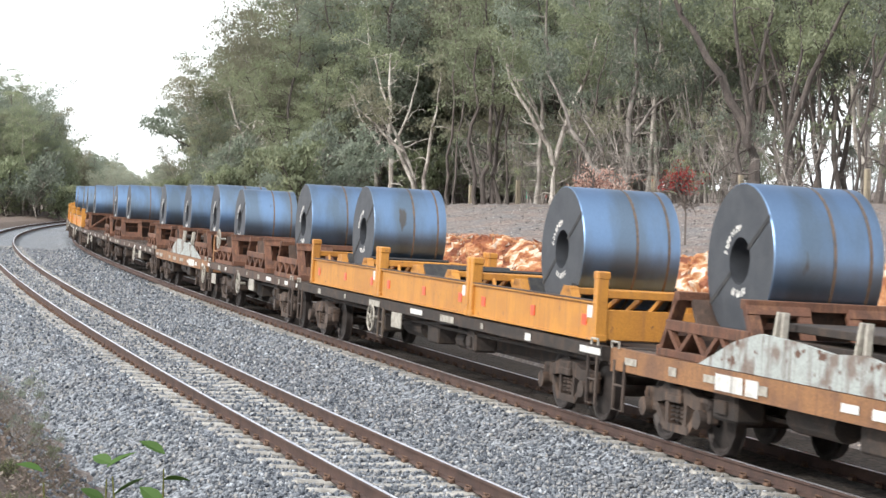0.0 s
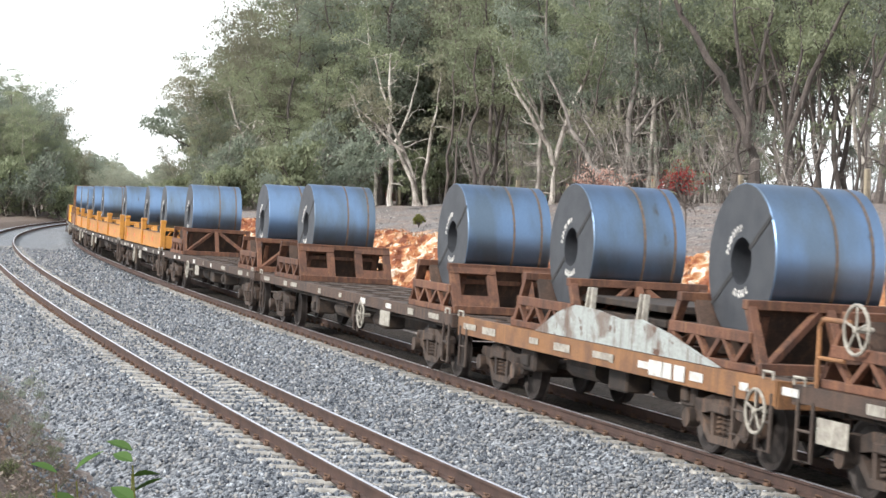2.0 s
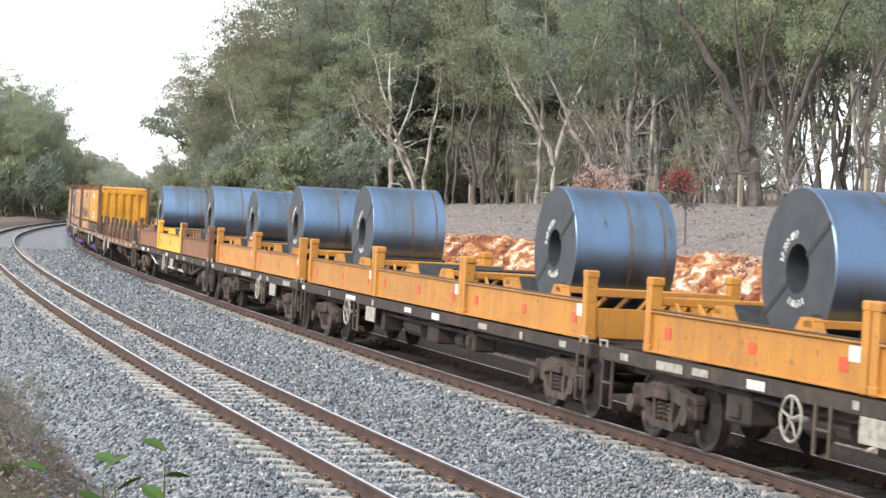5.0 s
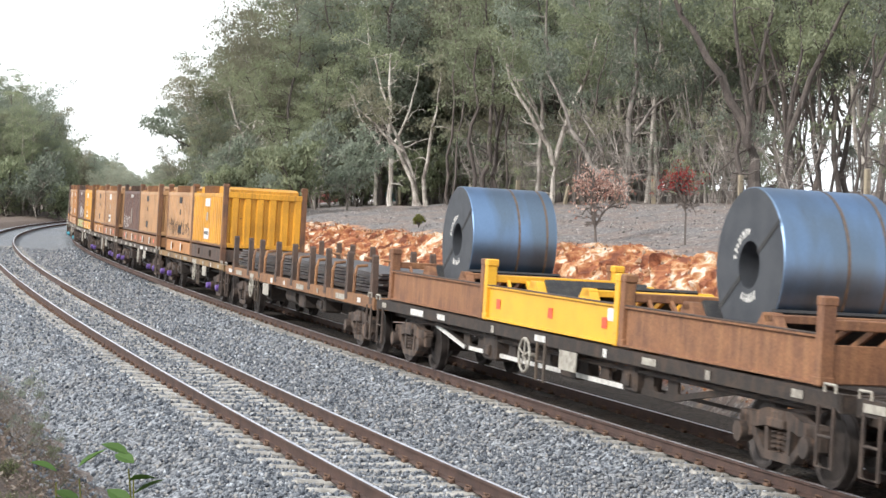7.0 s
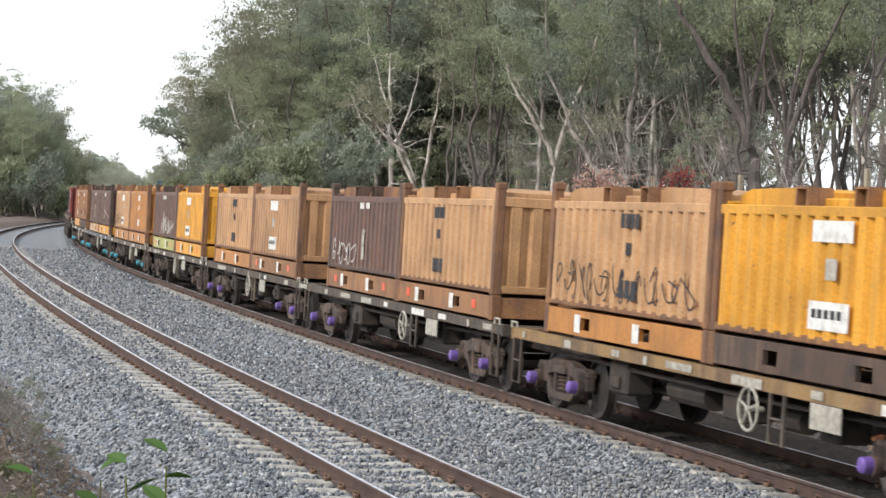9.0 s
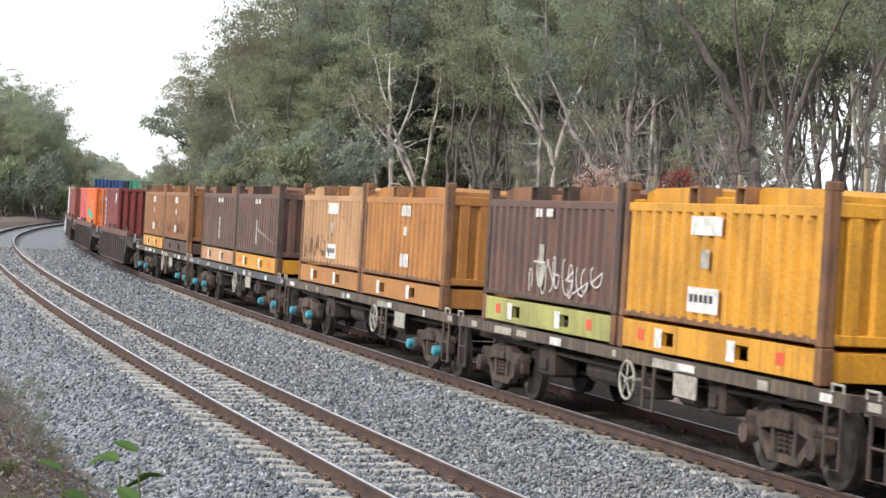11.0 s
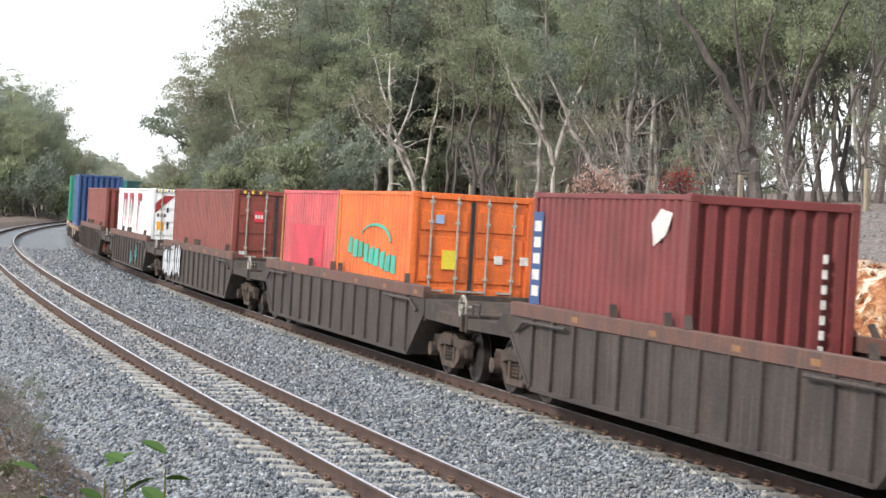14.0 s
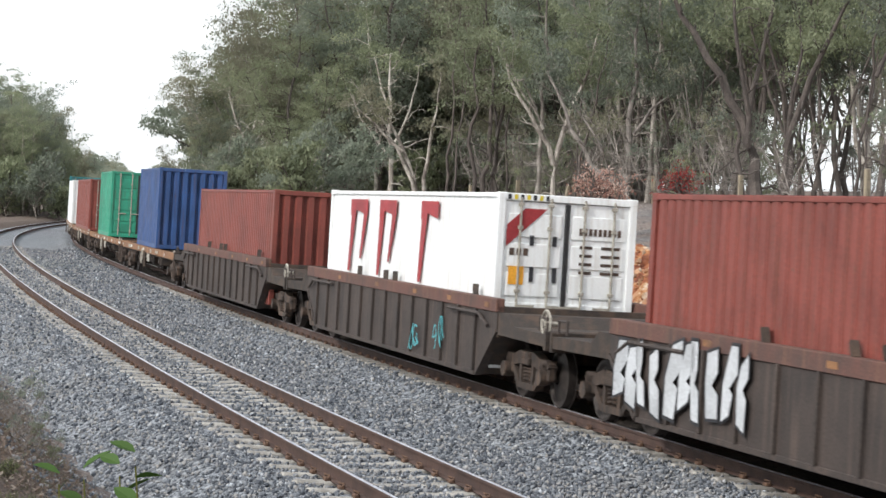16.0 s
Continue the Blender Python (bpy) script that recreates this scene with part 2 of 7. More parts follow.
M_ochre = surface("grimy_ochre_sill", (0.29, 0.175, 0.07), (0.13, 0.08, 0.048), 0.75, 0, 1.6, (0.4, 0.62), streak=(0.28, 0.20, 0.11), fine=0.2, vary=0.1)
M_white = surface("dirty_white_paint", (0.72, 0.70, 0.66), (0.52, 0.50, 0.46), 0.6, 0, 9, fine=0.1)
M_grey = surface("chalky_grey_green_plate", (0.37, 0.395, 0.375), (0.20, 0.16, 0.135), 0.85, 0, 2.4, (0.5, 0.62), streak=(0.13, 0.085, 0.065), spots=((0.12, 0.065, 0.045), 5.0, 0.6), fine=0.2)
M_coil = surface("blue_grey_rolled_steel", (0.175, 0.265, 0.405), (0.15, 0.20, 0.26), 0.42, 1.0, 1.1, (0.42, 0.6), fine=0.05, bump=0.03, vary=0.16, stretch=(0.5, 1.6, 0.5), spots=((0.12, 0.115, 0.11), 2.2, 0.68))
M_coilface = surface("layered_coil_end", (0.085, 0.09, 0.10), (0.065, 0.07, 0.08), 0.6, 0.5, 3, fine=0.12, bump=0.1, bump_scale=80)
M_strap = surface("steel_strapping", (0.20, 0.14, 0.10), (0.12, 0.1, 0.085), 0.5, 0.5, 12)
M_rubber = surface("black_rubber_pad", (0.03, 0.03, 0.032), (0.05, 0.048, 0.045), 0.85, 0, 8)
M_purple = surface("purple_axle_cap", (0.16, 0.09, 0.34), (0.1, 0.06, 0.2), 0.5, 0, 8)
M_teal = surface("teal_axle_cap", (0.06, 0.34, 0.44), (0.05, 0.2, 0.25), 0.5, 0, 8)
M_chord = surface("rust_red_chord", (0.135, 0.062, 0.048), (0.085, 0.052, 0.044), 0.75, 0, 2.0, streak=(0.17, 0.09, 0.06))
M_well = surface("dark_brown_grey_well", (0.058, 0.044, 0.038), (0.038, 0.03, 0.027), 0.75, 0, 1.5, streak=(0.10, 0.072, 0.058), bump_scale=30, vary=0.1)
M_plate = surface("dark_steel_plate", (0.085, 0.078, 0.08), (0.13, 0.10, 0.085), 0.4, 0.7, 2.0, stretch=(0.3, 1, 1))
M_worn = surface("worn_brown_grey_sill", (0.105, 0.082, 0.064), (0.05, 0.041, 0.036), 0.8, 0.05, 2.2, streak=(0.20, 0.14, 0.09), vary=0.2)
M_post = surface("rusted_orange_brown_post", (0.20, 0.092, 0.045), (0.105, 0.055, 0.036), 0.75, 0, 2.2, (0.4, 0.62), streak=(0.33, 0.165, 0.06), fine=0.2, vary=0.2)
M_faded = surface("faded_pale_panel", (0.42, 0.39, 0.33), (0.26, 0.235, 0.2), 0.75, 0, 9, fine=0.15)
M_black = surface("black_marking", (0.03, 0.03, 0.035), None, 0.7, 0, 10, fine=0.05)

# ---- ground: one sheet with the cutting, the track bed and the outer bank ----
def earth(name):
    """Red-orange cut clay below, grey gravelly soil on top, dry litter and grass, by height on the bank and by noise."""
    mt = bpy.data.materials.new(name)
    mt.use_nodes = True
    nt = mt.node_tree
    b = nt.nodes["Principled BSDF"]
    b.inputs["Roughness"].default_value, b.inputs["Specular IOR Level"].default_value = 0.95, 0.2
    tc = nt.nodes.new("ShaderNodeTexCoord")
    at = nt.nodes.new("ShaderNodeAttribute")
    at.attribute_name = "soil"

    def noise_node(sc, detail=5.0, rough=0.6):
        n = nt.nodes.new("ShaderNodeTexNoise")
        n.inputs["Scale"].default_value, n.inputs["Detail"].default_value, n.inputs["Roughness"].default_value = sc, detail, rough
        nt.links.new(tc.outputs["Object"], n.inputs["Vector"])
        return n.outputs["Fac"]

    def rng(src, lo, hi):
        r = nt.nodes.new("ShaderNodeMapRange")
        r.inputs["From Min"].default_value, r.inputs["From Max"].default_value = lo, hi
        nt.links.new(src, r.inputs["Value"])
        return r.outputs["Result"]

    def blend(fac, a, c):
        mx = nt.nodes.new("ShaderNodeMix")
        mx.data_type = "RGBA"
        for sock, val in (("Factor", fac), ("A", a), ("B", c)):
            if isinstance(val, tuple):
                mx.inputs[sock].default_value = (*val, 1)
            else:
                nt.links.new(val, mx.inputs[sock])
        return mx.outputs["Result"]

    clay = blend(rng(noise_node(1.1), 0.38, 0.6), (0.42, 0.19, 0.10), (0.60, 0.40, 0.25))
    clay = blend(rng(noise_node(3.3), 0.52, 0.66), clay, (0.72, 0.62, 0.52))
    clay = blend(rng(noise_node(0.5), 0.46, 0.62), clay, (0.30, 0.115, 0.06))
    soil = blend(rng(noise_node(0.8), 0.4, 0.62), (0.185, 0.174, 0.17), (0.23, 0.18, 0.155))
    soil = blend(rng(noise_node(9.0), 0.53, 0.66), soil, (0.38, 0.34, 0.31))
    soil = blend(rng(noise_node(4.0), 0.56, 0.7), soil, (0.085, 0.078, 0.072))
    litter = blend(rng(noise_node(14.0), 0.42, 0.6), (0.10, 0.078, 0.066), (0.235, 0.185, 0.155))
    litter = blend(rng(noise_node(0.9), 0.6, 0.74), litter, (0.07, 0.085, 0.035))
    sep = nt.nodes.new("ShaderNodeSeparateColor")
    nt.links.new(at.outputs["Color"], sep.inputs["Color"])
    edge = nt.nodes.new("ShaderNodeMath")
    edge.operation = "ADD"
    jit = nt.nodes.new("ShaderNodeMapRange")
    jit.inputs["To Min"].default_value, jit.inputs["To Max"].default_value = -0.45, 0.45
    nt.links.new(noise_node(0.7), jit.inputs["Value"])
    nt.links.new(sep.outputs["Red"], edge.inputs[0])
    nt.links.new(jit.outputs["Result"], edge.inputs[1])
    col = blend(rng(edge.outputs[0], 0.42, 0.58), soil, clay)
    col = blend(sep.outputs["Green"], col, litter)
    nt.links.new(col, b.inputs["Base Color"])
    bp = nt.nodes.new("ShaderNodeBump")
    bp.inputs["Strength"].default_value, bp.inputs["Distance"].default_value = 0.7, 0.12
    nt.links.new(noise_node(7.0, 8.0, 0.7), bp.inputs["Height"])
    nt.links.new(bp.outputs["Normal"], b.inputs["Normal"])
    return mt


M_earth = earth("bank_soil")


def nearest(x, y):
    """Arc and outward distance of places, against the empty track's line."""
    s, d = np.zeros(len(x)), np.zeros(len(x))
    lx, ly, lh, ls = LINE_X[::2], LINE_Y[::2], LINE_H[::2], LINE_S[::2]
    for a in range(0, len(x), 4000):
        q = slice(a, a + 4000)
        i = ((x[q, None] - lx) ** 2 + (y[q, None] - ly) ** 2).argmin(1)
        s[q] = ls[i]
        d[q] = -(x[q] - lx[i]) * np.sin(lh[i]) + (y[q] - ly[i]) * np.cos(lh[i])
        away = np.hypot(x[q] - lx[i], y[q] - ly[i])
        d[q] = np.where(away > abs(d[q]) + 2, np.sign(d[q]) * away, d[q])
    return s, d


def wave(x, y):
    return (np.sin(x * 0.9 + 1.3 * np.sin(y * 0.37)) + np.sin(y * 1.1 + 1.7 * np.sin(x * 0.53 + 1)) + 0.6 * np.sin(x * 2.3 + y * 1.9) + 0.5 * np.sin(3.1 * y - 2.2 * x)) / 3


def ground_height(s, d, x, y):
    inner = np.interp(d, [-600, -60, -30, -24, -14.2, -11.1, -10.2, -8.8, -8.3, 2.9], [3.3, 3.2, 2.9, 2.75, 2.25, 1.85, 1.1, -0.5, -1.0, -0.9])
    outer = np.interp(d, [2.9, 3.6, 4.6, 6.5, 12, 600], [-0.75, -0.3, 0.45, 1.62, 1.75, 2.0])
    drop = np.interp(s, [-20, 55, 90, 140, 200], [1.0, 0.98, 0.9, 0.72, 0.6])
    fall = np.interp(s, [-20, 24, 45, 80], [1.0, 1.0, 0.3, 0.12])
    z = np.where(d < 0, np.where(inner > 0, inner * drop, inner), np.where(outer > 0, outer * fall, outer))
    rough = np.interp(abs(d + 2.5), [5.4, 6.5, 9, 400], [0.0, 0.09, 0.13, 0.2])
    return z + wave(x, y) * rough + GRADE * (np.clip(s, -60, 200) - 20)


def make_ground():
    gx = np.concatenate([-np.geomspace(60, 2500, 26)[::-1], np.arange(-55, 45, 0.5), np.geomspace(46, 2500, 26)])
    gy = np.concatenate([-np.geomspace(20, 800, 14)[::-1], np.arange(-15, 120, 0.5), np.arange(120, 260, 2.0), np.geomspace(262, 3500, 26)])
    X, Y = np.meshgrid(gx, gy)
    x, y = X.ravel(), Y.ravel()
    s, d = nearest(x, y)
    z = ground_height(s, d, x, y)
    n = len(gx)
    a = (np.arange(len(gy) - 1)[:, None] * n + np.arange(n - 1)).ravel()
    faces = np.stack([a, a + 1, a + 1 + n, a + n], 1)
    me = bpy.data.meshes.new("ground")
    me.from_pydata(np.stack([x, y, z], 1).tolist(), [], faces.tolist())
    me.materials.append(M_earth)
    col = me.color_attributes.new("soil", "FLOAT_COLOR", "POINT")
    clay = np.interp(d, [-14.4, -12.0, -11.0, -9.4, -8.9], [0.0, 0.32, 0.9, 1, 0.2])
    clay = np.where(d > 0, 0.0, clay)
    grass = np.where(d > 0, np.interp(d, [3.0, 3.5], [0, 1]), np.interp(d, [-30, -27, -25], [1, 0.6, 0]))
    col.data.foreach_set("color", np.stack([clay, grass, 0 * d, 1 + 0 * d], 1).astype(np.float32).ravel())
    me.polygons.foreach_set("use_smooth", np.ones(len(me.polygons), bool))
    ob = new("ground", me)
    tagged(ob, "orange clay cutting with grey gravelly soil and dry litter", "ground", kind="structure")
    return ob


make_ground()

BED = [(3.3, -0.85), (2.75, -0.55), (1.95, -0.16), (1.4, -0.125), (1.15, -0.138), (0.95, -0.17), (0.6, -0.178), (0.0, -0.214), (-0.6, -0.248), (-1.3, -0.31), (-1.9, -0.33), (-2.8, -0.47), (-3.5, -0.36), (-3.8, -0.29), (-4.05, -0.288), (-4.3, -0.335), (-5.25, -0.395), (-6.55, -0.46), (-7.1, -0.5), (-8.5, -0.62), (-9.2, -0.95)]
BED_D, BED_Z = [p[0] for p in BED][::-1], [p[1] for p in BED][::-1]


def bed_height(d, s):
    return float(np.interp(d, BED_D, BED_Z)) + grade(s)


def ballast_material(name="crushed_stone_ballast", lo=(0.06, 0.067, 0.078), hi=(0.40, 0.425, 0.455)):
    mt = bpy.data.materials.new(name)
    mt.use_nodes = True
    nt = mt.node_tree
    b = nt.nodes["Principled BSDF"]
    b.inputs["Roughness"].default_value = 0.92
    b.inputs["Specular IOR Level"].default_value = 0.25
    tc = nt.nodes.new("ShaderNodeTexCoord")
    vo = nt.nodes.new("ShaderNodeTexVoronoi")
    vo.inputs["Scale"].default_value = 17.0
    nt.links.new(tc.outputs["Object"], vo.inputs["Vector"])
    rp = nt.nodes.new("ShaderNodeValToRGB")
    rp.color_ramp.elements[0].color, rp.color_ramp.elements[1].color = (*lo, 1), (*hi, 1)
    sp = nt.nodes.new("ShaderNodeSeparateColor")
    nt.links.new(vo.outputs["Color"], sp.inputs["Color"])
    nt.links.new(sp.outputs["Red"], rp.inputs["Fac"])
    ns = nt.nodes.new("ShaderNodeTexNoise")
    ns.inputs["Scale"].default_value, ns.inputs["Detail"].default_value = 0.45, 5.0
    nt.links.new(tc.outputs["Object"], ns.inputs["Vector"])
    mr = nt.nodes.new("ShaderNodeMapRange")
    mr.inputs["From Min"].default_value, mr.inputs["From Max"].default_value = 0.5, 0.72
    nt.links.new(ns.outputs["Fac"], mr.inputs["Value"])
    mx = nt.nodes.new("ShaderNodeMix")
    mx.data_type, mx.blend_type = "RGBA", "MULTIPLY"
    mx.inputs["B"].default_value = (0.82, 0.76, 0.70, 1)
    nt.links.new(mr.outputs["Result"], mx.inputs["Factor"])
    nt.links.new(rp.outputs["Color"], mx.inputs["A"])
    nt.links.new(mx.outputs["Result"], b.inputs["Base Color"])
    bp = nt.nodes.new("ShaderNodeBump")
    bp.inputs["Strength"].default_value, bp.inputs["Distance"].default_value = 1.0, 0.05
    bp.invert = True
    nt.links.new(vo.outputs["Distance"], bp.inputs["Height"])
    nt.links.new(bp.outputs["Normal"], b.inputs["Normal"])
    return mt


def stone_material():
    mt = bpy.data.materials.new("loose_ballast_stone")
    mt.use_nodes = True
    nt = mt.node_tree
    b = nt.nodes["Principled BSDF"]
    b.inputs["Roughness"].default_value = 0.92
    b.inputs["Specular IOR Level"].default_value = 0.25
    ge = nt.nodes.new("ShaderNodeNewGeometry")
    rp = nt.nodes.new("ShaderNodeValToRGB")
    rp.color_ramp.elements[0].color, rp.color_ramp.elements[1].color = (0.062, 0.070, 0.085, 1), (0.52, 0.555, 0.60, 1)
    e = rp.color_ramp.elements.new(0.6)
    e.color = (0.22, 0.238, 0.262, 1)
    e = rp.color_ramp.elements.new(0.93)
    e.color = (0.36, 0.345, 0.325, 1)
    nt.links.new(ge.outputs["Random Per Island"], rp.inputs["Fac"])
    nt.links.new(rp.outputs["Color"], b.inputs["Base Color"])
    return mt


# ballast clogged with oil, mud and brake dust under the freight track, wagon shade painted in
M_fouled_shade = ballast_material("fouled_shaded_ballast", (0.016, 0.014, 0.012), (0.085, 0.072, 0.06))


def make_bed():
    f = Form()
    ss = np.concatenate([np.arange(-60, 130, 0.75), np.arange(130, 380, 3.0)])
    for s in ss:
        f.v.extend(tuple(on_line(float(s), d, z)) for d, z in BED)
    n = len(BED)
    for i in range(len(ss) - 1):
        for j in range(n - 1):
            f.f.append((i * n + j, i * n + j + 1, (i + 1) * n + j + 1, (i + 1) * n + j))
    me = bpy.data.meshes.new("ballast_bed")
    me.from_pydata(f.v, [], f.f)
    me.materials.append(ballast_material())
    me.materials.append(M_fouled_shade)
    # beyond the train the bed is darkened, the train's shade put into its colour
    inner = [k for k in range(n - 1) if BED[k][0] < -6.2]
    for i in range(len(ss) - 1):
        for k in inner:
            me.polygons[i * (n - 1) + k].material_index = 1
    me.polygons.foreach_set("use_smooth", np.ones(len(me.polygons), bool))
    tagged(new("ballast_bed", me), "grey crushed stone ballast shoulder under two tracks", "ballast", kind="structure")


make_bed()


def make_stones(count=66000):
    rng = np.random.default_rng(5)
    s = 8 + 102 * rng.random(count) ** 2.2
    d = np.where(rng.random(count) < 0.93, rng.uniform(-4.46, 3.0, count), 3.0 + 1.5 * rng.random(count) ** 2)
    size = rng.uniform(0.016, 0.034, count) * np.interp(s, [8, 60, 110], [1.0, 1.4, 2.0])
    clear = np.ones(count, bool)
    for mid in (0.0, -FAR_D):
        for r in (-GAUGE / 2, GAUGE / 2):
            clear &= abs(d - mid - r) > 0.12
    k = np.round((s - 0.333) / 0.667) * 0.667 + 0.333
    on_sleeper = (abs(s - k) < 0.135) & ((abs(d) < 1.27) | (abs(d + FAR_D) < 1.27))
    keep = clear & (~on_sleeper | (rng.random(count) < np.where(abs(d) < 0.55, 0.35, 0.1)))
    s, d, size = s[keep], d[keep], size[keep]
    n = len(s)
    h = np.interp(s, LINE_S, LINE_H)
    cx = np.interp(s, LINE_S, LINE_X) - np.sin(h) * d
    cy = np.interp(s, LINE_S, LINE_Y) + np.cos(h) * d
    cz = np.where(d > 2.95, ground_height(s, d, cx, cy), np.interp(d, BED_D, BED_Z) + GRADE * (s - 20)) + size * rng.uniform(0.1, 0.95, n)
    octa = np.array([[1, 0, 0], [-1, 0, 0], [0, 1, 0], [0, -1, 0], [0, 0, 1], [0, 0, -1]], float)
    tri = np.array([[0, 2, 4], [2, 1, 4], [1, 3, 4], [3, 0, 4], [2, 0, 5], [1, 2, 5], [3, 1, 5], [0, 3, 5]])
    ang = rng.uniform(0, 6.283, (n, 3))
    q = octa[None] * rng.uniform(0.6, 1.35, (n, 6, 1)) + rng.normal(0, 0.22, (n, 6, 3))
    for ax in range(3):
        c, sn = np.cos(ang[:, ax])[:, None], np.sin(ang[:, ax])[:, None]
        i, j = (ax + 1) % 3, (ax + 2) % 3
        a, b2 = q[:, :, i].copy(), q[:, :, j].copy()
        q[:, :, i], q[:, :, j] = a * c - b2 * sn, a * sn + b2 * c
    q = q * size[:, None, None] + np.stack([cx, cy, cz], 1)[:, None]
    faces = (tri[None] + (np.arange(n) * 6)[:, None, None]).reshape(-1, 3)
    me = bpy.data.meshes.new("ballast_stones")
    me.vertices.add(n * 6)
    me.vertices.foreach_set("co", q.astype(np.float32).ravel())
    me.loops.add(len(faces) * 3)
    me.loops.foreach_set("vertex_index", faces.astype(np.int32).ravel())
    me.polygons.add(len(faces))
    me.polygons.foreach_set("loop_start", (np.arange(len(faces)) * 3).astype(np.int32))
    me.update(calc_edges=True)
    me.validate()
    me.materials.append(stone_material())
    tagged(new("ballast_stones", me), "loose angular grey ballast stones", "ballast", kind="stuff")


make_stones()


def sweep(name, prof, s0, s1, step, far, off, mat):
    f = Form()
    ss = np.arange(s0, s1 + 0.01, step)
    for s in ss:
        f.v.extend(tuple(on_track(float(s), off + a, h, far)) for a, h in prof)
    n = len(prof)
    for i in range(len(ss) - 1):
        for j in range(n):
            f.f.append((i * n + j, i * n + (j + 1) % n, (i + 1) * n + (j + 1) % n, (i + 1) * n + j))
    return f.mesh(name, False, (mat,))


RAIL = [(-0.073, -0.172), (0.073, -0.172), (0.073, -0.16), (0.009, -0.145), (0.009, -0.045), (0.036, -0.036), (0.036, -0.006), (-0.036, -0.006), (-0.036, -0.036), (-0.009, -0.045), (-0.009, -0.145), (-0.073, -0.16)]
CROWN = [(-0.024, -0.0055), (0.024, -0.0055), (0.024, -0.002), (0.02, 0.0), (-0.02, 0.0), (-0.024, -0.002)]
for far in (False, True):
    for off in (GAUGE / 2, -GAUGE / 2):
        rail = new("rail", sweep("rail", RAIL, -60, 370, 1.0, far, off, M_rail))
        tagged(rail, "rusty brown steel rail with a polished head", "rail", kind="structure")
        part("rail_head", sweep("rail_head", CROWN, -60, 370, 1.0, far, off, M_head), None, rail, "polished running surface")


# packed fouling between the rails; its dark colour also carries the wagons' shade
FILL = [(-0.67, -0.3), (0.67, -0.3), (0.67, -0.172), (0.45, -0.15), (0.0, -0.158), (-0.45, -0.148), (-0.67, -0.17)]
tagged(new("fouled_shaded_ballast", sweep("fouled_shaded_ballast", FILL, -60, 370, 1.0, True, 0.0, M_fouled_shade)), "oil-fouled ballast packed between the rails, with painted wagon shade", "ballast", kind="structure")


def make_sleepers():
    f = Form()
    out = [(-1.25, 0.19), (-1.22, 0.215), (-0.5, 0.205), (-0.3, 0.18), (0.3, 0.18), (0.5, 0.205), (1.22, 0.215), (1.25, 0.19)]
    for y, z in out:
        f.v += [(-0.135, y, 0), (-0.105, y, z - 0.02), (-0.085, y, z), (0.085, y, z), (0.105, y, z - 0.02), (0.135, y, 0)]
    for i in range(len(out) - 1):
        for j in range(6):
            f.f.append((i * 6 + j, i * 6 + (j + 1) % 6, i * 6 + 6 + (j + 1) % 6, i * 6 + 6 + j))
    f.f += [tuple(range(5, -1, -1)), tuple(range(42, 48))]
    slab = f.mesh("sleeper", False, (M_sleeper,))
    c = Form()
    for y in (-0.105, 0.105):
        c.box(-0.06, 0.06, y - 0.035, y + 0.035, 0.0, 0.05, 0.012)
        c.tube([(-0.07, y, 0.035), (-0.03, y * 0.75, 0.065), (0.03, y * 1.2, 0.075), (0.07, y * 0.8, 0.05)], 0.011, 6)
    clip = c.mesh("rail_clip", False, (M_clip,))
    for far, last in ((False, 175), (True, 105)):
        owner = thing("sleepers_inner" if far else "sleepers_outer", "row of pale concrete sleepers set in ballast", "sleepers", kind="structure")
        for k in range(last):
            s = 0.333 + 0.667 * k - 4.0
            s = round((s - 0.333) / 0.667) * 0.667 + 0.333
            o, a = on_track(s, 0, -0.172 - 0.21, far), on_track(s, 1, -0.172 - 0.21, far)
            y = (a - o).normalized()
            x = (on_track(s + 0.1, 0, 0, far) - on_track(s - 0.1, 0, 0, far)).normalized()
            m = Matrix((x, y, x.cross(y))).transposed().to_4x4()
            m.translation = o + Vector((0, 0, random.uniform(-0.008, 0.004)))
            sl = new("sleeper", slab)
            sl.parent = owner
            sl.matrix_world = m @ pose(0, 0, 0, 0, 0, random.uniform(-0.5, 0.5))
            if s < 62:
                for off in (-GAUGE / 2, GAUGE / 2):
                    cl = new("rail_clip", clip)
                    cl.parent = sl
                    cl.matrix_basis = pose(0, off, 0.208)


make_sleepers()

# ---- rolling stock: one function for each kind; x forwards, rail heads at z = 0, the camera's side is -y ----
KEYED = []      # (object, metres down the train, half the pivots' distance)
WHEELSETS = []


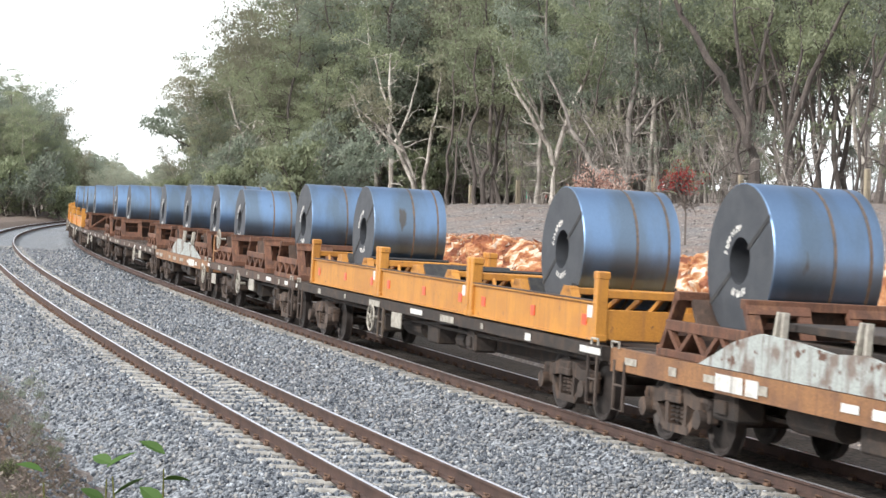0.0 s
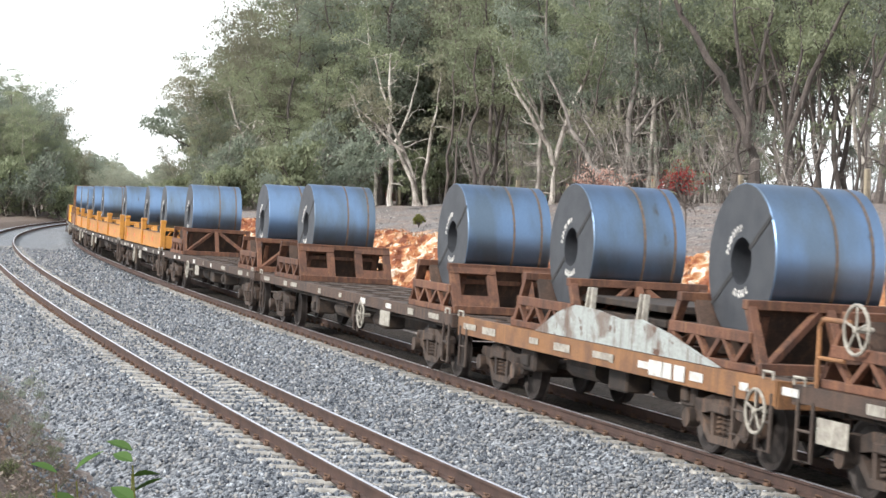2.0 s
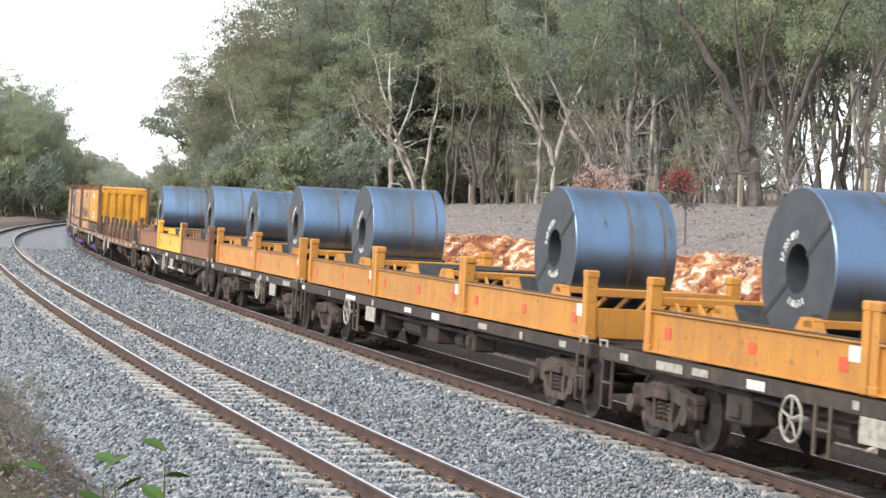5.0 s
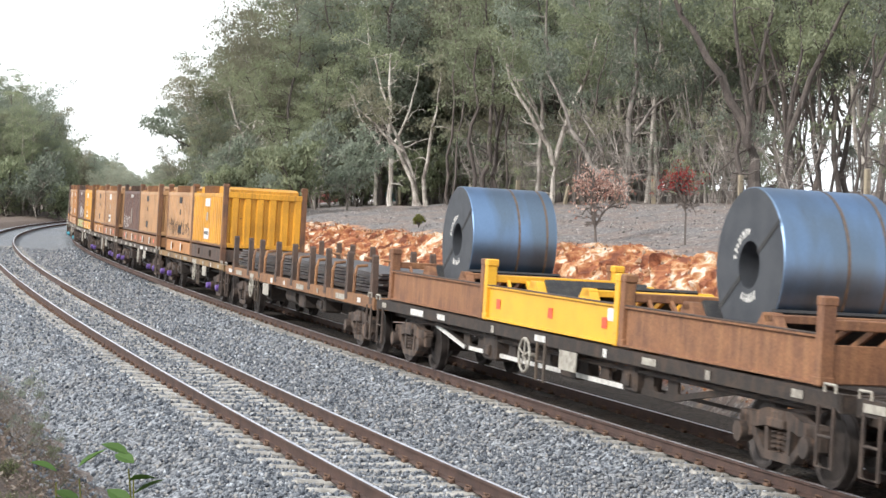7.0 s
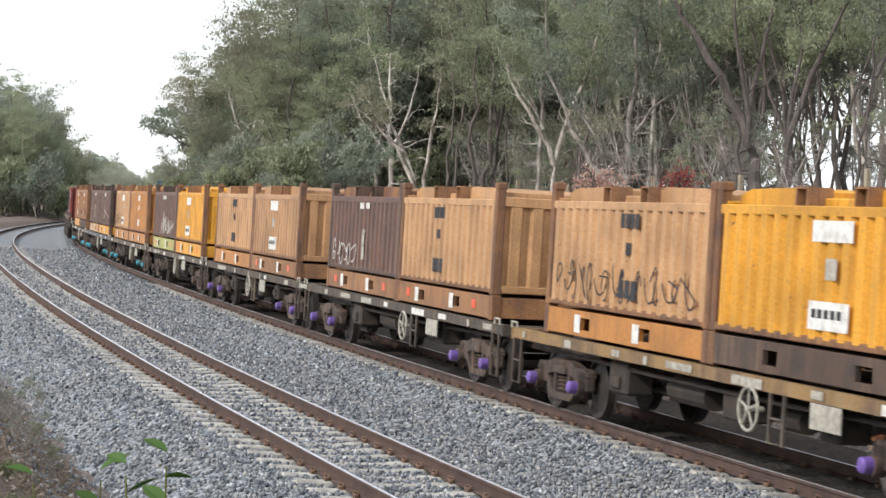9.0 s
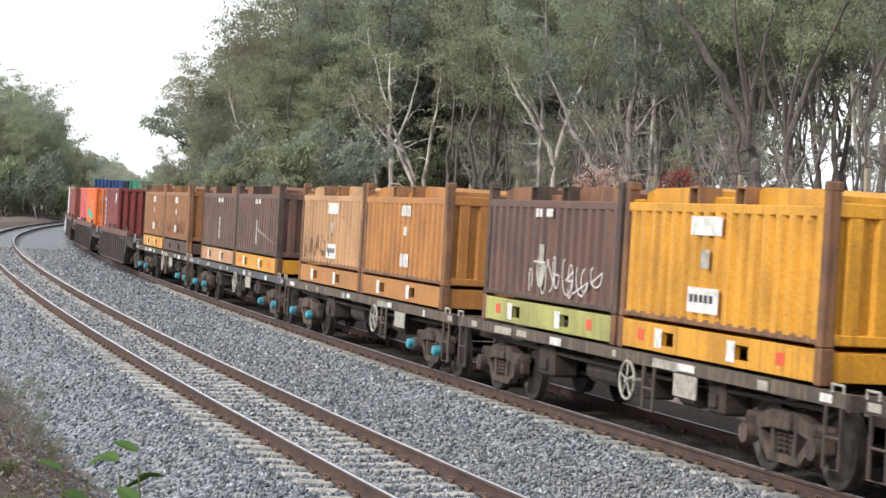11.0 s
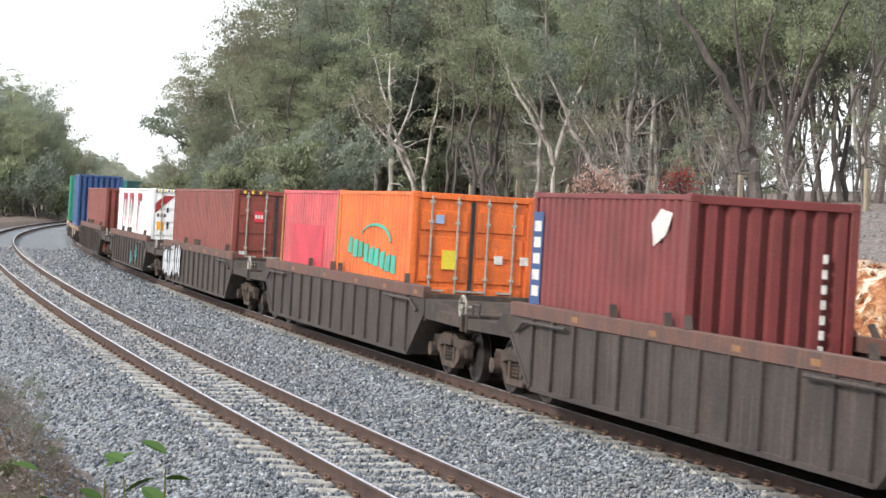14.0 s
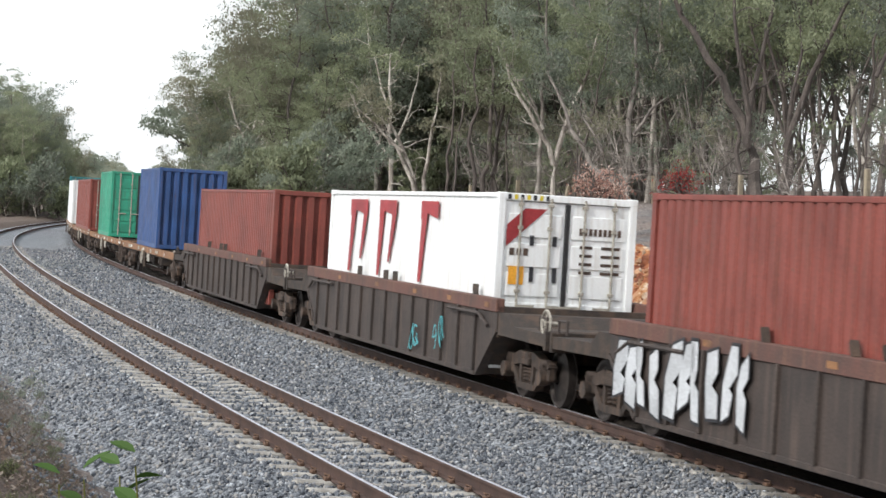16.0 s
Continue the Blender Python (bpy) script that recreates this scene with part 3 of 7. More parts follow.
def wheelset_meshes():
    w, t = Form(), Form()
    for sgn in (-1, 1):
        m = pose(0, 0.7525 * sgn, 0) @ Matrix.Diagonal((1, sgn, 1, 1))
        w.lathe([(0.10, -0.09), (0.10, 0.09), (0.17, 0.075), (0.36, 0.02), (0.41, 0.062), (0.452, 0.06), (0.452, -0.06), (0.48, -0.066), (0.48, -0.078), (0.455, -0.088), (0.41, -0.085), (0.36, -0.03), (0.17, 0.03)], 18, m)
        t.lathe([(0.4535, -0.058), (0.4555, -0.055), (0.4545, 0.055), (0.4525, 0.058)], 18, m)
    w.tube([(0, -0.70, 0), (0, 0.70, 0)], 0.085, 12)
    w.tube([(0, -1.05, 0), (0, -0.7, 0)], 0.07, 10)
    w.tube([(0, 0.7, 0), (0, 1.05, 0)], 0.07, 10)
    for sgn in (-1, 1):
        for k in range(3):
            a = 2 * math.pi * k / 3
            w.tube([(0.055 * math.cos(a), 1.04 * sgn, 0.055 * math.sin(a)), (0.055 * math.cos(a), 1.085 * sgn, 0.055 * math.sin(a))], 0.016, 6)
    return w.mesh("wheelset", True, (M_wheel,)), t.mesh("tread", True, (M_tread,))


ME_wheelset, ME_tread = wheelset_meshes()


def bogie_meshes():
    """Three-piece bogie: cast side frames with windows, springs, bolster, axle boxes, brake gear."""
    f, sp, ab = Form(), Form(), Form()
    for sgn in (-1, 1):
        y0, y1 = 0.90 * sgn, 1.06 * sgn
        f.prism([(-0.30, 0.60), (0.30, 0.60), (0.55, 0.55), (0.98, 0.53), (1.05, 0.62), (0.98, 0.72), (0.62, 0.72), (0.34, 0.80), (-0.34, 0.80), (-0.62, 0.72), (-0.98, 0.72), (-1.05, 0.62), (-0.98, 0.53), (-0.55, 0.55)], y0, y1)
        f.prism([(-0.40, 0.20), (0.40, 0.20), (0.40, 0.30), (-0.40, 0.30)], y0, y1)
        for q in (-1, 1):
            f.beam((q * 0.38, (y0 + y1) / 2, 0.26), (q * 0.78, (y0 + y1) / 2, 0.60), 0.14, 0.11)
            f.beam((q * 0.27, (y0 + y1) / 2, 0.24), (q * 0.31, (y0 + y1) / 2, 0.72), 0.15, 0.09)
            f.box(q * 0.72, q * 1.04, y0, y1, 0.40, 0.70, 0.03)
        f.box(-0.24, 0.24, 0.88 * sgn, 1.12 * sgn, 0.585, 0.70, 0.02)
        for q in (-1, 1):
            f.box(q * 0.30, q * 0.38, 0.62 * sgn, 0.86 * sgn, 0.36, 0.50, 0.02)
    sp.tube([(0.055 * math.cos(0.9 * k), 0.055 * math.sin(0.9 * k), 0.31 + 0.27 * k / 32) for k in range(33)], 0.019, 5)
    ab.lathe([(0.0, -0.10), (0.11, -0.10), (0.125, -0.07), (0.125, 0.08), (0.0, 0.08)], 14, None, False)
    f.box(-0.2, 0.2, -1.1, 1.1, 0.62, 0.80, 0.03)
    f.beam((-0.36, -0.9, 0.38), (-0.36, 0.9, 0.38), 0.09, 0.09)
    f.beam((0.36, -0.9, 0.38), (0.36, 0.9, 0.38), 0.09, 0.09)
    f.tube([(0, 0, 0.78), (0, 0, 0.90)], 0.24, 14)
    return f.mesh("bogie", False, (M_bogie,)), sp.mesh("coil_spring", True, (M_bogie,)), ab.mesh("axle_cap", True, (M_bogie,))


ME_bogie, ME_spring, ME_cap = bogie_meshes()
CAPS = {}


def cap_mesh(mat):
    if mat.name not in CAPS:
        f = Form()
        f.lathe([(0.0, 0.06), (0.09, 0.06), (0.10, 0.08), (0.09, 0.19), (0.06, 0.21), (0.0, 0.21)], 12, None, False)
        CAPS[mat.name] = f.mesh("axle_cover", True, (mat,))
    return CAPS[mat.name]


def add_bogies(car, half, cap=None, spots=(-1, 1)):
    for q in spots:
        bg = part("bogie", ME_bogie, None, car, "dusty brown cast steel bogie")
        bg.matrix_basis = pose(q * half, 0, 0)
        for x in (-0.15, 0.0, 0.15):
            for y in (-0.98, 0.98):
                part("coil_spring", ME_spring, None, bg).matrix_basis = pose(x, y, 0)
        for ax in (-0.88, 0.88):
            for sgn in (-1, 1):
                ac = part("axle_cap", ME_cap, None, bg)
                ac.matrix_basis = pose(ax, 1.08 * sgn, 0.455, 0, 0, 0 if sgn > 0 else 180)
                if cap:
                    cc = part("axle_cover", cap_mesh(cap), None, bg, "coloured axle end cover")
                    cc.matrix_basis = ac.matrix_basis.copy()
        for a in (-0.88, 0.88):
            ws = part("wheelset", ME_wheelset, None, bg, "steel wheels on an axle")
            ws.matrix_parent_inverse = Matrix.Translation((a, 0, 0.4555))
            WHEELSETS.append(ws)


def keyed(ob, u, reach):
    KEYED.append((ob, u, reach))
    ob.matrix_world = car_pose(u, 0.0, reach)


SWAP = Matrix(((0, 1, 0, 0), (1, 0, 0, 0), (0, 0, 1, 0), (0, 0, 0, 1)))   # pushes a (y, z) outline along x


def steps(f, x, z0=0.32, z1=1.0, y=-1.24, w=0.36):
    f.tube([(x - w / 2, y, z1), (x - w / 2, y, z0), (x + w / 2, y, z0), (x + w / 2, y, z1)], 0.027, 6)
    f.tube([(x - w / 2, y, (z0 + z1) / 2), (x + w / 2, y, (z0 + z1) / 2)], 0.018, 6)


def hand_wheel(car, x, y, z, r=0.26):
    f = Form()
    n = 18
    pts = [(x + r * math.cos(2 * math.pi * k / n), y, z + r * math.sin(2 * math.pi * k / n)) for k in range(n + 1)]
    f.tube(pts, 0.021, 6, False)
    for k in range(5):
        a = 2 * math.pi * k / 5 + 0.3
        f.tube([(x, y, z), (x + r * math.cos(a), y, z + r * math.sin(a))], 0.015, 5)
    f.tube([(x, y - 0.03, z), (x, y + 0.2, z)], 0.035, 8)
    part("hand_brake_wheel", f, M_faded, car, "worn pale hand brake wheel", True)


def couplers(car, half):
    for q in (-1, 1):
        f = Form()
        f.box(q * half, q * (half + 0.16), -0.09, 0.09, 0.78, 0.98, 0.03)
        f.box(q * (half + 0.12), q * (half + 0.30), -0.15, 0.10, 0.75, 1.01, 0.05)
        f.tube([(q * (half - 0.05), 0.35, 0.85), (q * (half + 0.12), 0.33, 0.62), (q * (half + 0.25), 0.2, 0.55), (q * (half + 0.3), 0.05, 0.66)], 0.028, 6)
        part("coupler", f, M_under, car)


def underframe(car, L, deck=1.16, sill=M_sill, sill_h=0.20, belly=True, width=1.24, bogie_in=1.9, cap=None, wheel_x=None, slats=True, tags=True):
    """Flat wagon frame: side sills, end sills, centre sill, cross bearers, brake gear, steps, bogies, couplers."""
    h = L / 2
    for sgn in (-1, 1):
        f = Form()
        y = width * sgn
        z0, z1 = deck - sill_h, deck
        prof = [(y, z0), (y, z1), (y - 0.12 * sgn, z1), (y - 0.12 * sgn, z1 - 0.03), (y - 0.03 * sgn, z1 - 0.03), (y - 0.03 * sgn, z0 + 0.025), (y - 0.12 * sgn, z0 + 0.025), (y - 0.12 * sgn, z0)]
        f.prism(prof, -h, h, SWAP)
        part("side_sill", f, sill, car)
    for q in (-1, 1):
        f = Form()
        f.box(q * h, q * (h - 0.09), -width, width, deck - sill_h - 0.03, deck - 0.002, 0.01)
        part("end_sill", f, sill, car)
    f = Form()
    if belly:
        a, b = h - bogie_in - 1.2, h - bogie_in - 2.6
        for sgn in (-1, 1):
            f.prism([(-a, deck - 0.2), (-b, deck - 0.62), (b, deck - 0.62), (a, deck - 0.2)][::1], 0.32 * sgn, 0.36 * sgn)
    f.box(-h + 0.05, h - 0.05, -0.36, 0.36, deck - 0.42, deck - 0.06)
    n = max(5, int(L / 1.6))
    for k in range(n):
        x = -h + 0.4 + (L - 0.8) * k / (n - 1)
        f.box(x - 0.05, x + 0.05, -width + 0.04, width - 0.04, deck - 0.17, deck - 0.03)
    f.tube([(-1.6, -0.75, 0.72), (-0.4, -0.75, 0.72)], 0.19, 12)
    f.box(0.3, 1.0, -1.0, -0.62, 0.52, 0.88, 0.03)
    f.tube([(1.6, -0.7, 0.66), (2.1, -0.7, 0.66)], 0.15, 10)
    f.beam((-h + bogie_in + 1.2, -0.55, 0.58), (h - bogie_in - 1.2, -0.55, 0.58), 0.03, 0.05)
    f.tube([(-h + 1.0, -1.02, deck - 0.25), (-2, -1.02, deck - 0.3), (2, -1.02, deck - 0.3), (h - 1.0, -1.02, deck - 0.25)], 0.03, 6)
    part("frame", f, M_under, car)
    if slats:
        f = Form()
        for sgn in (-1, 1):
            f.box(-h + 0.1, h - 0.1, (width - 0.42) * sgn, (width - 0.14) * sgn, deck - 0.045, deck - 0.008)
            f.box(-h + 0.1, h - 0.1, 0.14 * sgn, 0.5 * sgn, deck - 0.045, deck - 0.01)
        m = int(L / 1.3)
        for k in range(m):
            x = -h + 0.5 + (L - 1.0) * k / (m - 1)
            f.beam((x - 0.35, -width + 0.15, deck - 0.005), (x + 0.35, width - 0.15, deck - 0.005), 0.13, 0.035)
        part("deck", f, M_deck, car, "rusty open steel deck")
    for q in (-1, 1):
        f = Form()
        steps(f, q * (h - 0.35))
        part("step_iron", f, M_deck, car, "worn pale step iron")
        f = Form()
        f.tube([(q * (h - 0.1), -width - 0.03, deck + 0.0), (q * (h - 0.1), -width - 0.03, deck + 0.09), (q * (h - 0.36), -width - 0.03, deck + 0.09), (q * (h - 0.36), -width - 0.03, deck)], 0.018, 6)
        part("grab_handle", f, M_faded, car, "worn pale grab handle")
    f = Form()
    steps(f, (wheel_x if wheel_x is not None else 2.4) + (-0.45 if slats else 0.72), 0.42)
    part("step_iron", f, M_deck if slats else M_worn, car, "worn pale step iron")
    hand_wheel(car, wheel_x if wheel_x is not None else 2.4, -width - 0.02, 0.76)
    if tags:
        rnd = random.Random(int(L * 100 + (wheel_x or 0) * 10))
        for k in range(9):
            x = -h + 0.6 + (L - 1.2) * k / 8 + rnd.uniform(-0.7, 0.7)
            g = Form()
            w = rnd.choice((0.07, 0.12, 0.2, 0.34) if slats else (0.07, 0.14, 0.24, 0.42))
            zc = deck - sill_h / 2
            g.box(x - w, x + w, -width - 0.018, -width - 0.012, zc - 0.045 - 0.02 * (k % 2), zc + 0.05)
            part("marking_panel", g, rnd.choice((M_white, M_faded, M_faded)), car, "small pale marking panel")
    g = Form()
    x = (wheel_x if wheel_x is not None else 2.4) + 1.9
    g.box(x - 0.36, x + 0.36, -width - 0.006, -width + 0.02, deck - sill_h - 0.30, deck - sill_h - 0.01, 0.006)
    part("notice_board", g, M_faded, car, "weathered pale notice board under the sill")
    for x, w, z in ((-3.0, 0.34, 0.5), (3.3, 0.24, 0.56)):
        g = Form()
        g.box(x - w, x + w, -1.08, -0.66, z, deck - 0.2, 0.04)
        g.box(x - w * 0.5, x + w * 0.4, -1.13, -1.06, z + 0.08, z + 0.26, 0.02)
        part("equipment_box", g, M_under, car)
    add_bogies(car, h - bogie_in, cap)
    couplers(car, h)


SMALL_COILS = (48.6, 145.3)      # a few coils are wound smaller than the rest


def coil(u, car_h, R=0.985, W=1.55, bands=(0.05, 0.38), marks=True, label=""):
    """Steel coil lying with its eye across the track."""
    ob = thing("steel_coil", label or "blue-grey rolled steel coil with thin straps and chalk marks", "steel coil", "coils on the train")
    w = W / 2
    f = Form()
    f.lathe([(R - 0.012, -w), (R, -w + 0.012), (R, w - 0.012), (R - 0.012, w)], 72, None, False)
    body = part("outer_wrap", f, M_coil, ob, "smooth blue-grey rolled surface", True)
    f = Form()
    f.lathe([(0.30, -w + 0.15), (0.30, -w), (R - 0.012, -w)], 64, None, False)
    f.lathe([(0.30, w - 0.15), (0.30, w), (R - 0.012, w)], 64, None, False)
    f.lathe([(0.30, -w + 0.15), (0.30, w - 0.15)], 64, None, False)
    part("coil_end", f, M_coilface, ob, "dark layered end of the coil", False)
    for b in bands:
        f = Form()
        f.lathe([(R + 0.002, b * W - 0.02), (R + 0.006, b * W - 0.02), (R + 0.006, b * W + 0.02), (R + 0.002, b * W + 0.02)], 64)
        part("strap", f, M_strap, ob, "thin brown steel strap")
    for a in (-0.62, 2.52):
        f = Form()
        m = pose(0, 0, 0, 0, math.degrees(a), 0)
        f.box(0.28, R + 0.004, -w - 0.008, -w - 0.002, -0.03, 0.03, 0, m)
        part("eye_strap", f, M_rubber, ob, "dark strap through the eye")
    if marks:
        rnd = random.Random(int(u * 10))
        for a0, n in ((98, 8), (248, 6)):
            for k in range(n):
                a = radians(a0 + k * 10 + rnd.uniform(-2, 2))
                m = pose(0.42 * math.cos(a), -w - 0.004, 0.42 * math.sin(a)) @ pose(0, 0, 0, 0, 90 - math.degrees(a) + rnd.uniform(-12, 12), 0)
                q, e = rnd.uniform(0.016, 0.028), rnd.uniform(0.035, 0.055)
                f = Form()
                f.prism([(-q, -e), (q * 0.4, -e * 1.1), (q * 0.3, -e * 0.2), (q * 1.4, -e * 0.1), (q * 1.2, e * 0.5), (q * 0.2, e), (-q * 1.2, e * 0.8), (-q * 0.5, e * 0.1)], -0.002, 0.002, m)
                part("chalk_mark", f, M_white, ob, "white chalked bar beside the eye")
    zc = car_h + R
    empty_m = Matrix.Translation((0, 0, zc))
    for c in ob.children:
        c.matrix_basis = empty_m
    keyed(ob, u, 6.0)
    return ob


def truss_cradle(car, x, kind=0, deck=1.165):
    """Brown coil cradle: two sloping cross frames with pads and low side trusses."""
    for q in (1, -1):
        f = Form()
        x0, x1 = x + q * 1.48, x + q * 1.0       # foot, head
        top = deck + 0.86
        lean = lambda z: x0 + (x1 - x0) * (z - deck) / (top - deck)
        yo = 1.12
        f.beam((x1, -yo, top - 0.05), (x1, yo, top - 0.05), 0.16, 0.12, bev=0.01)
        f.beam((x0, -yo, deck + 0.07), (x0, yo, deck + 0.07), 0.16, 0.14, bev=0.01)
        if kind == 0:
            for y in (-yo + 0.07, 0.0, yo - 0.07):
                f.beam((x0, y, deck + 0.05), (x1, y, top - 0.05), 0.12, 0.12, bev=0.01)
            f.beam((x0, -yo + 0.12, deck + 0.1), (x1, -0.12, top - 0.1), 0.10, 0.10, bev=0.008)
            f.beam((x0, 0.95, deck + 0.1), (x1, 0.1, top - 0.1), 0.10, 0.10, bev=0.008)
        else:
            for y in (-yo + 0.09, -0.34, 0.34, yo - 0.09):
                f.beam((x0, y, deck + 0.05), (x1, y, top - 0.05), 0.18, 0.09, up=(1, 0, 0), bev=0.01)
            for ya, yb in ((-yo, -0.26), (0.26, yo)):
                for za, zb in ((0.03, 0.30), (0.68, 0.82)):
                    f.beam((lean(deck + za), (ya + yb) / 2, deck + za), (lean(deck + zb), (ya + yb) / 2, deck + zb), yb - ya, 0.09)
            f.beam((lean(deck + 0.55) - q * 0.3, -0.8, deck + 0.55), (lean(deck + 0.55) - q * 0.3, 0.8, deck + 0.55), 0.08, 0.08)
        f.beam((x0 - q * 0.75, -0.8, deck + 0.12), (x1 - q * 0.1, -0.8, top - 0.18), 0.1, 0.1)
        f.beam((x0 - q * 0.75, 0.8, deck + 0.12), (x1 - q * 0.1, 0.8, top - 0.18), 0.1, 0.1)
        part("cross_frame", f, M_brown, car, "rusty braced cross frame")
        f = Form()
        f.beam((x0 - q * 0.95, 0, deck + 0.10), (x1 - q * 0.08, 0, top - 0.10), 1.86, 0.07)
        part("pad", f, M_sill, car, "sloping dark brown bearing plate")
    for sgn in (-1, 1):
        f = Form()
        y = 1.1 * sgn
        f.beam((x - 1.25, y, deck + 0.42), (x + 1.25, y, deck + 0.42), 0.09, 0.14, bev=0.01)
        f.beam((x - 1.45, y, deck + 0.05), (x + 1.45, y, deck + 0.05), 0.1, 0.1, bev=0.01)
        for k in range(6):
            a, b = x - 1.2 + 0.4 * k, x - 0.8 + 0.4 * k
            z0, z1 = (deck + 0.08, deck + 0.40) if k % 2 else (deck + 0.40, deck + 0.08)
            f.beam((a, y, z0), (b, y, z1), 0.07, 0.07)
        part("side_truss", f, M_brown, car)


def coil_flat(u0, u1, coils, cradles, kind=0, sill=M_sill, sides=False, tall_brake=False, wheel_x=2.6, label="", plate_x=0.0, panel_x=2.4):
    """Rusty flat wagon with coil cradles. u grows to the rear."""
    L, mid = u1 - u0, (u0 + u1) / 2
    car = thing("flat_wagon", label or "rusty brown flat wagon with steel coil cradles", "railway wagon", "wagons of the train")
    underframe(car, L, 1.16, sill, 0.30 if sides else 0.2, True, wheel_x=wheel_x)
    for c in cradles:
        truss_cradle(car, mid - c, kind)
    if sides:
        for sgn in (-1, 1):
            f = Form()
            f.prism([(-2.3, 1.17), (4.5, 1.17), (2.9, 1.47), (1.9, 1.6), (1.2, 1.56), (0.3, 1.63), (-0.6, 1.66), (-1.3, 1.52)], 1.17 * sgn, 1.235 * sgn, Matrix.Translation((plate_x, 0, 0)))
            part("grey_side_plate", f, M_grey, car, "chalky grey-green weathered side plate")
        for k in range(3):
            f = Form()
            f.box(panel_x + 0.42 * k, panel_x + 0.42 * k + (0.34 if k else 0.5), -1.262, -1.252, 0.90, 1.10)
            part("notice_panel", f, M_white, car, "dirty white notice panel")
        for x in (-0.55 + plate_x, 1.45 + plate_x):
            for xa, lean in ((x, 0.02), (x + 0.26, -0.09)):
                f = Form()
                f.beam((xa, -1.1, 1.2), (xa + lean, -1.02, 1.93), 0.085, 0.05, bev=0.01)
                part("stub_post", f, M_faded, car, "pale worn stub post")
        for z in (1.35, 1.55, 1.75):
            f = Form()
            f.box(-1.9, 1.9, -0.85, 0.85, z - 0.05, z + 0.05, 0.01)
            part("stacked_beam", f, M_under, car)
    if tall_brake:
        x = -L / 2 + 1.0
        f = Form()
        f.tube([(x - 0.5, -1.2, 1.16), (x - 0.5, -1.2, 1.85), (x - 0.42, -1.2, 1.93), (x + 0.2, -1.2, 1.93)], 0.03, 8)
        f.tube([(x - 0.5, -1.2, 1.5), (x + 0.1, -1.2, 1.5)], 0.025, 6)
        part("guard_rail", f, M_osill, car)
        hand_wheel(car, x + 0.35, -1.22, 1.86, 0.27)
    keyed(car, mid, L / 2 - 1.9)
    for c in coils:
        coil(c, 1.50, R=0.92 if c in SMALL_COILS else 0.985, W=random.choice((1.5, 1.58, 1.62)))
    return car


def coil_frame(car_u, a, b, mat, has_coil, chock=None, panels=True):
    """Twenty-foot coil frame with deep side beams, corner posts and sloping chocks; u from a to b."""
    L, mid = b - a - 0.08, (a + b) / 2
    ob = thing("coil_frame", {"worn_yellow_paint": "worn yellow steel coil frame with corner posts", "fresh_yellow_paint": "fresh yellow steel coil frame with corner posts", "rust_brown_frame": "rust-brown steel coil frame with corner posts"}[mat.name], "coil frame", "coil frames on wagons")
    h, z0 = L / 2, 1.185
    for sgn in (-1, 1):
        y = 1.2 * sgn
        f = Form()
        f.box(-h + 0.1, h - 0.1, y - 0.06 * sgn, y - 0.045 * sgn, z0 + 0.02, z0 + 0.55)
        f.box(-h, h, y - 0.13 * sgn, y + 0.0 * sgn, z0 + 0.53, z0 + 0.56, 0.006)
        f.box(-h, h, y - 0.13 * sgn, y + 0.0 * sgn, z0, z0 + 0.03, 0.006)
        part("side_beam", f, mat, ob)
        f = Form()
        f.box(-h + 0.05, h - 0.05, y - 0.13 * sgn, y + 0.004 * sgn, z0 + 0.561, z0 + 0.575)
        part("beam_cap", f, M_sill, ob, "dark worn top flange")
        for q in (-1, 1):
            f = Form()
            f.box(q * (h - 0.16), q * h, y - 0.16 * sgn, y + 0.015 * sgn, z0, z0 + 0.99, 0.012)
            f.box(q * (h - 0.18), q * (h + 0.008), y - 0.18 * sgn, y + 0.022 * sgn, z0 + 0.88, z0 + 1.0, 0.02)
            f.box(q * (h - 0.18), q * (h + 0.008), y - 0.18 * sgn, y + 0.022 * sgn, z0 - 0.01, z0 + 0.11, 0.02)
            part("corner_post", f, mat, ob)
    for q in (-1, 1):
        f = Form()
        f.box(q * (h - 0.06), q * (h - 0.02), -1.05, 1.05, z0 + 0.02, z0 + 0.46, 0.01)
        f.box(q * (h - 0.14), q * h, -1.05, 1.05, z0 + 0.62, z0 + 0.74, 0.012)
        for k in range(6):
            y = -0.9 + 0.36 * k
            f.beam((q * (h - 0.55), y, z0 + 0.40), (q * (h - 0.04), y * 0.9, z0 + 0.68), 0.05, 0.07)
        part("end_wall", f, mat, ob)
    for q in (-1, 1):
        f = Form()
        f.prism([(0.42, z0 + 0.05), (1.5, z0 + 0.05), (1.5, z0 + 0.5), (1.3, z0 + 0.72), (1.05, z0 + 0.72)] if q > 0 else [(-0.42, z0 + 0.05), (-1.05, z0 + 0.72), (-1.3, z0 + 0.72), (-1.5, z0 + 0.5), (-1.5, z0 + 0.05)], -1.0, -0.86)
        f.prism([(0.42, z0 + 0.05), (1.5, z0 + 0.05), (1.5, z0 + 0.5), (1.3, z0 + 0.72), (1.05, z0 + 0.72)] if q > 0 else [(-0.42, z0 + 0.05), (-1.05, z0 + 0.72), (-1.3, z0 + 0.72), (-1.5, z0 + 0.5), (-1.5, z0 + 0.05)], 0.86, 1.0)
        f.box(q * 1.1, q * 1.34, -1.0, 1.0, z0 + 0.60, z0 + 0.70, 0.01)
        f.box(q * 1.42, q * 1.50, -1.0, 1.0, z0 + 0.05, z0 + 0.28, 0.01)
        part("chock", f, mat, ob, "sloping yellow coil chock" if mat is not M_rustframe else "sloping rusty coil chock")
        f = Form()
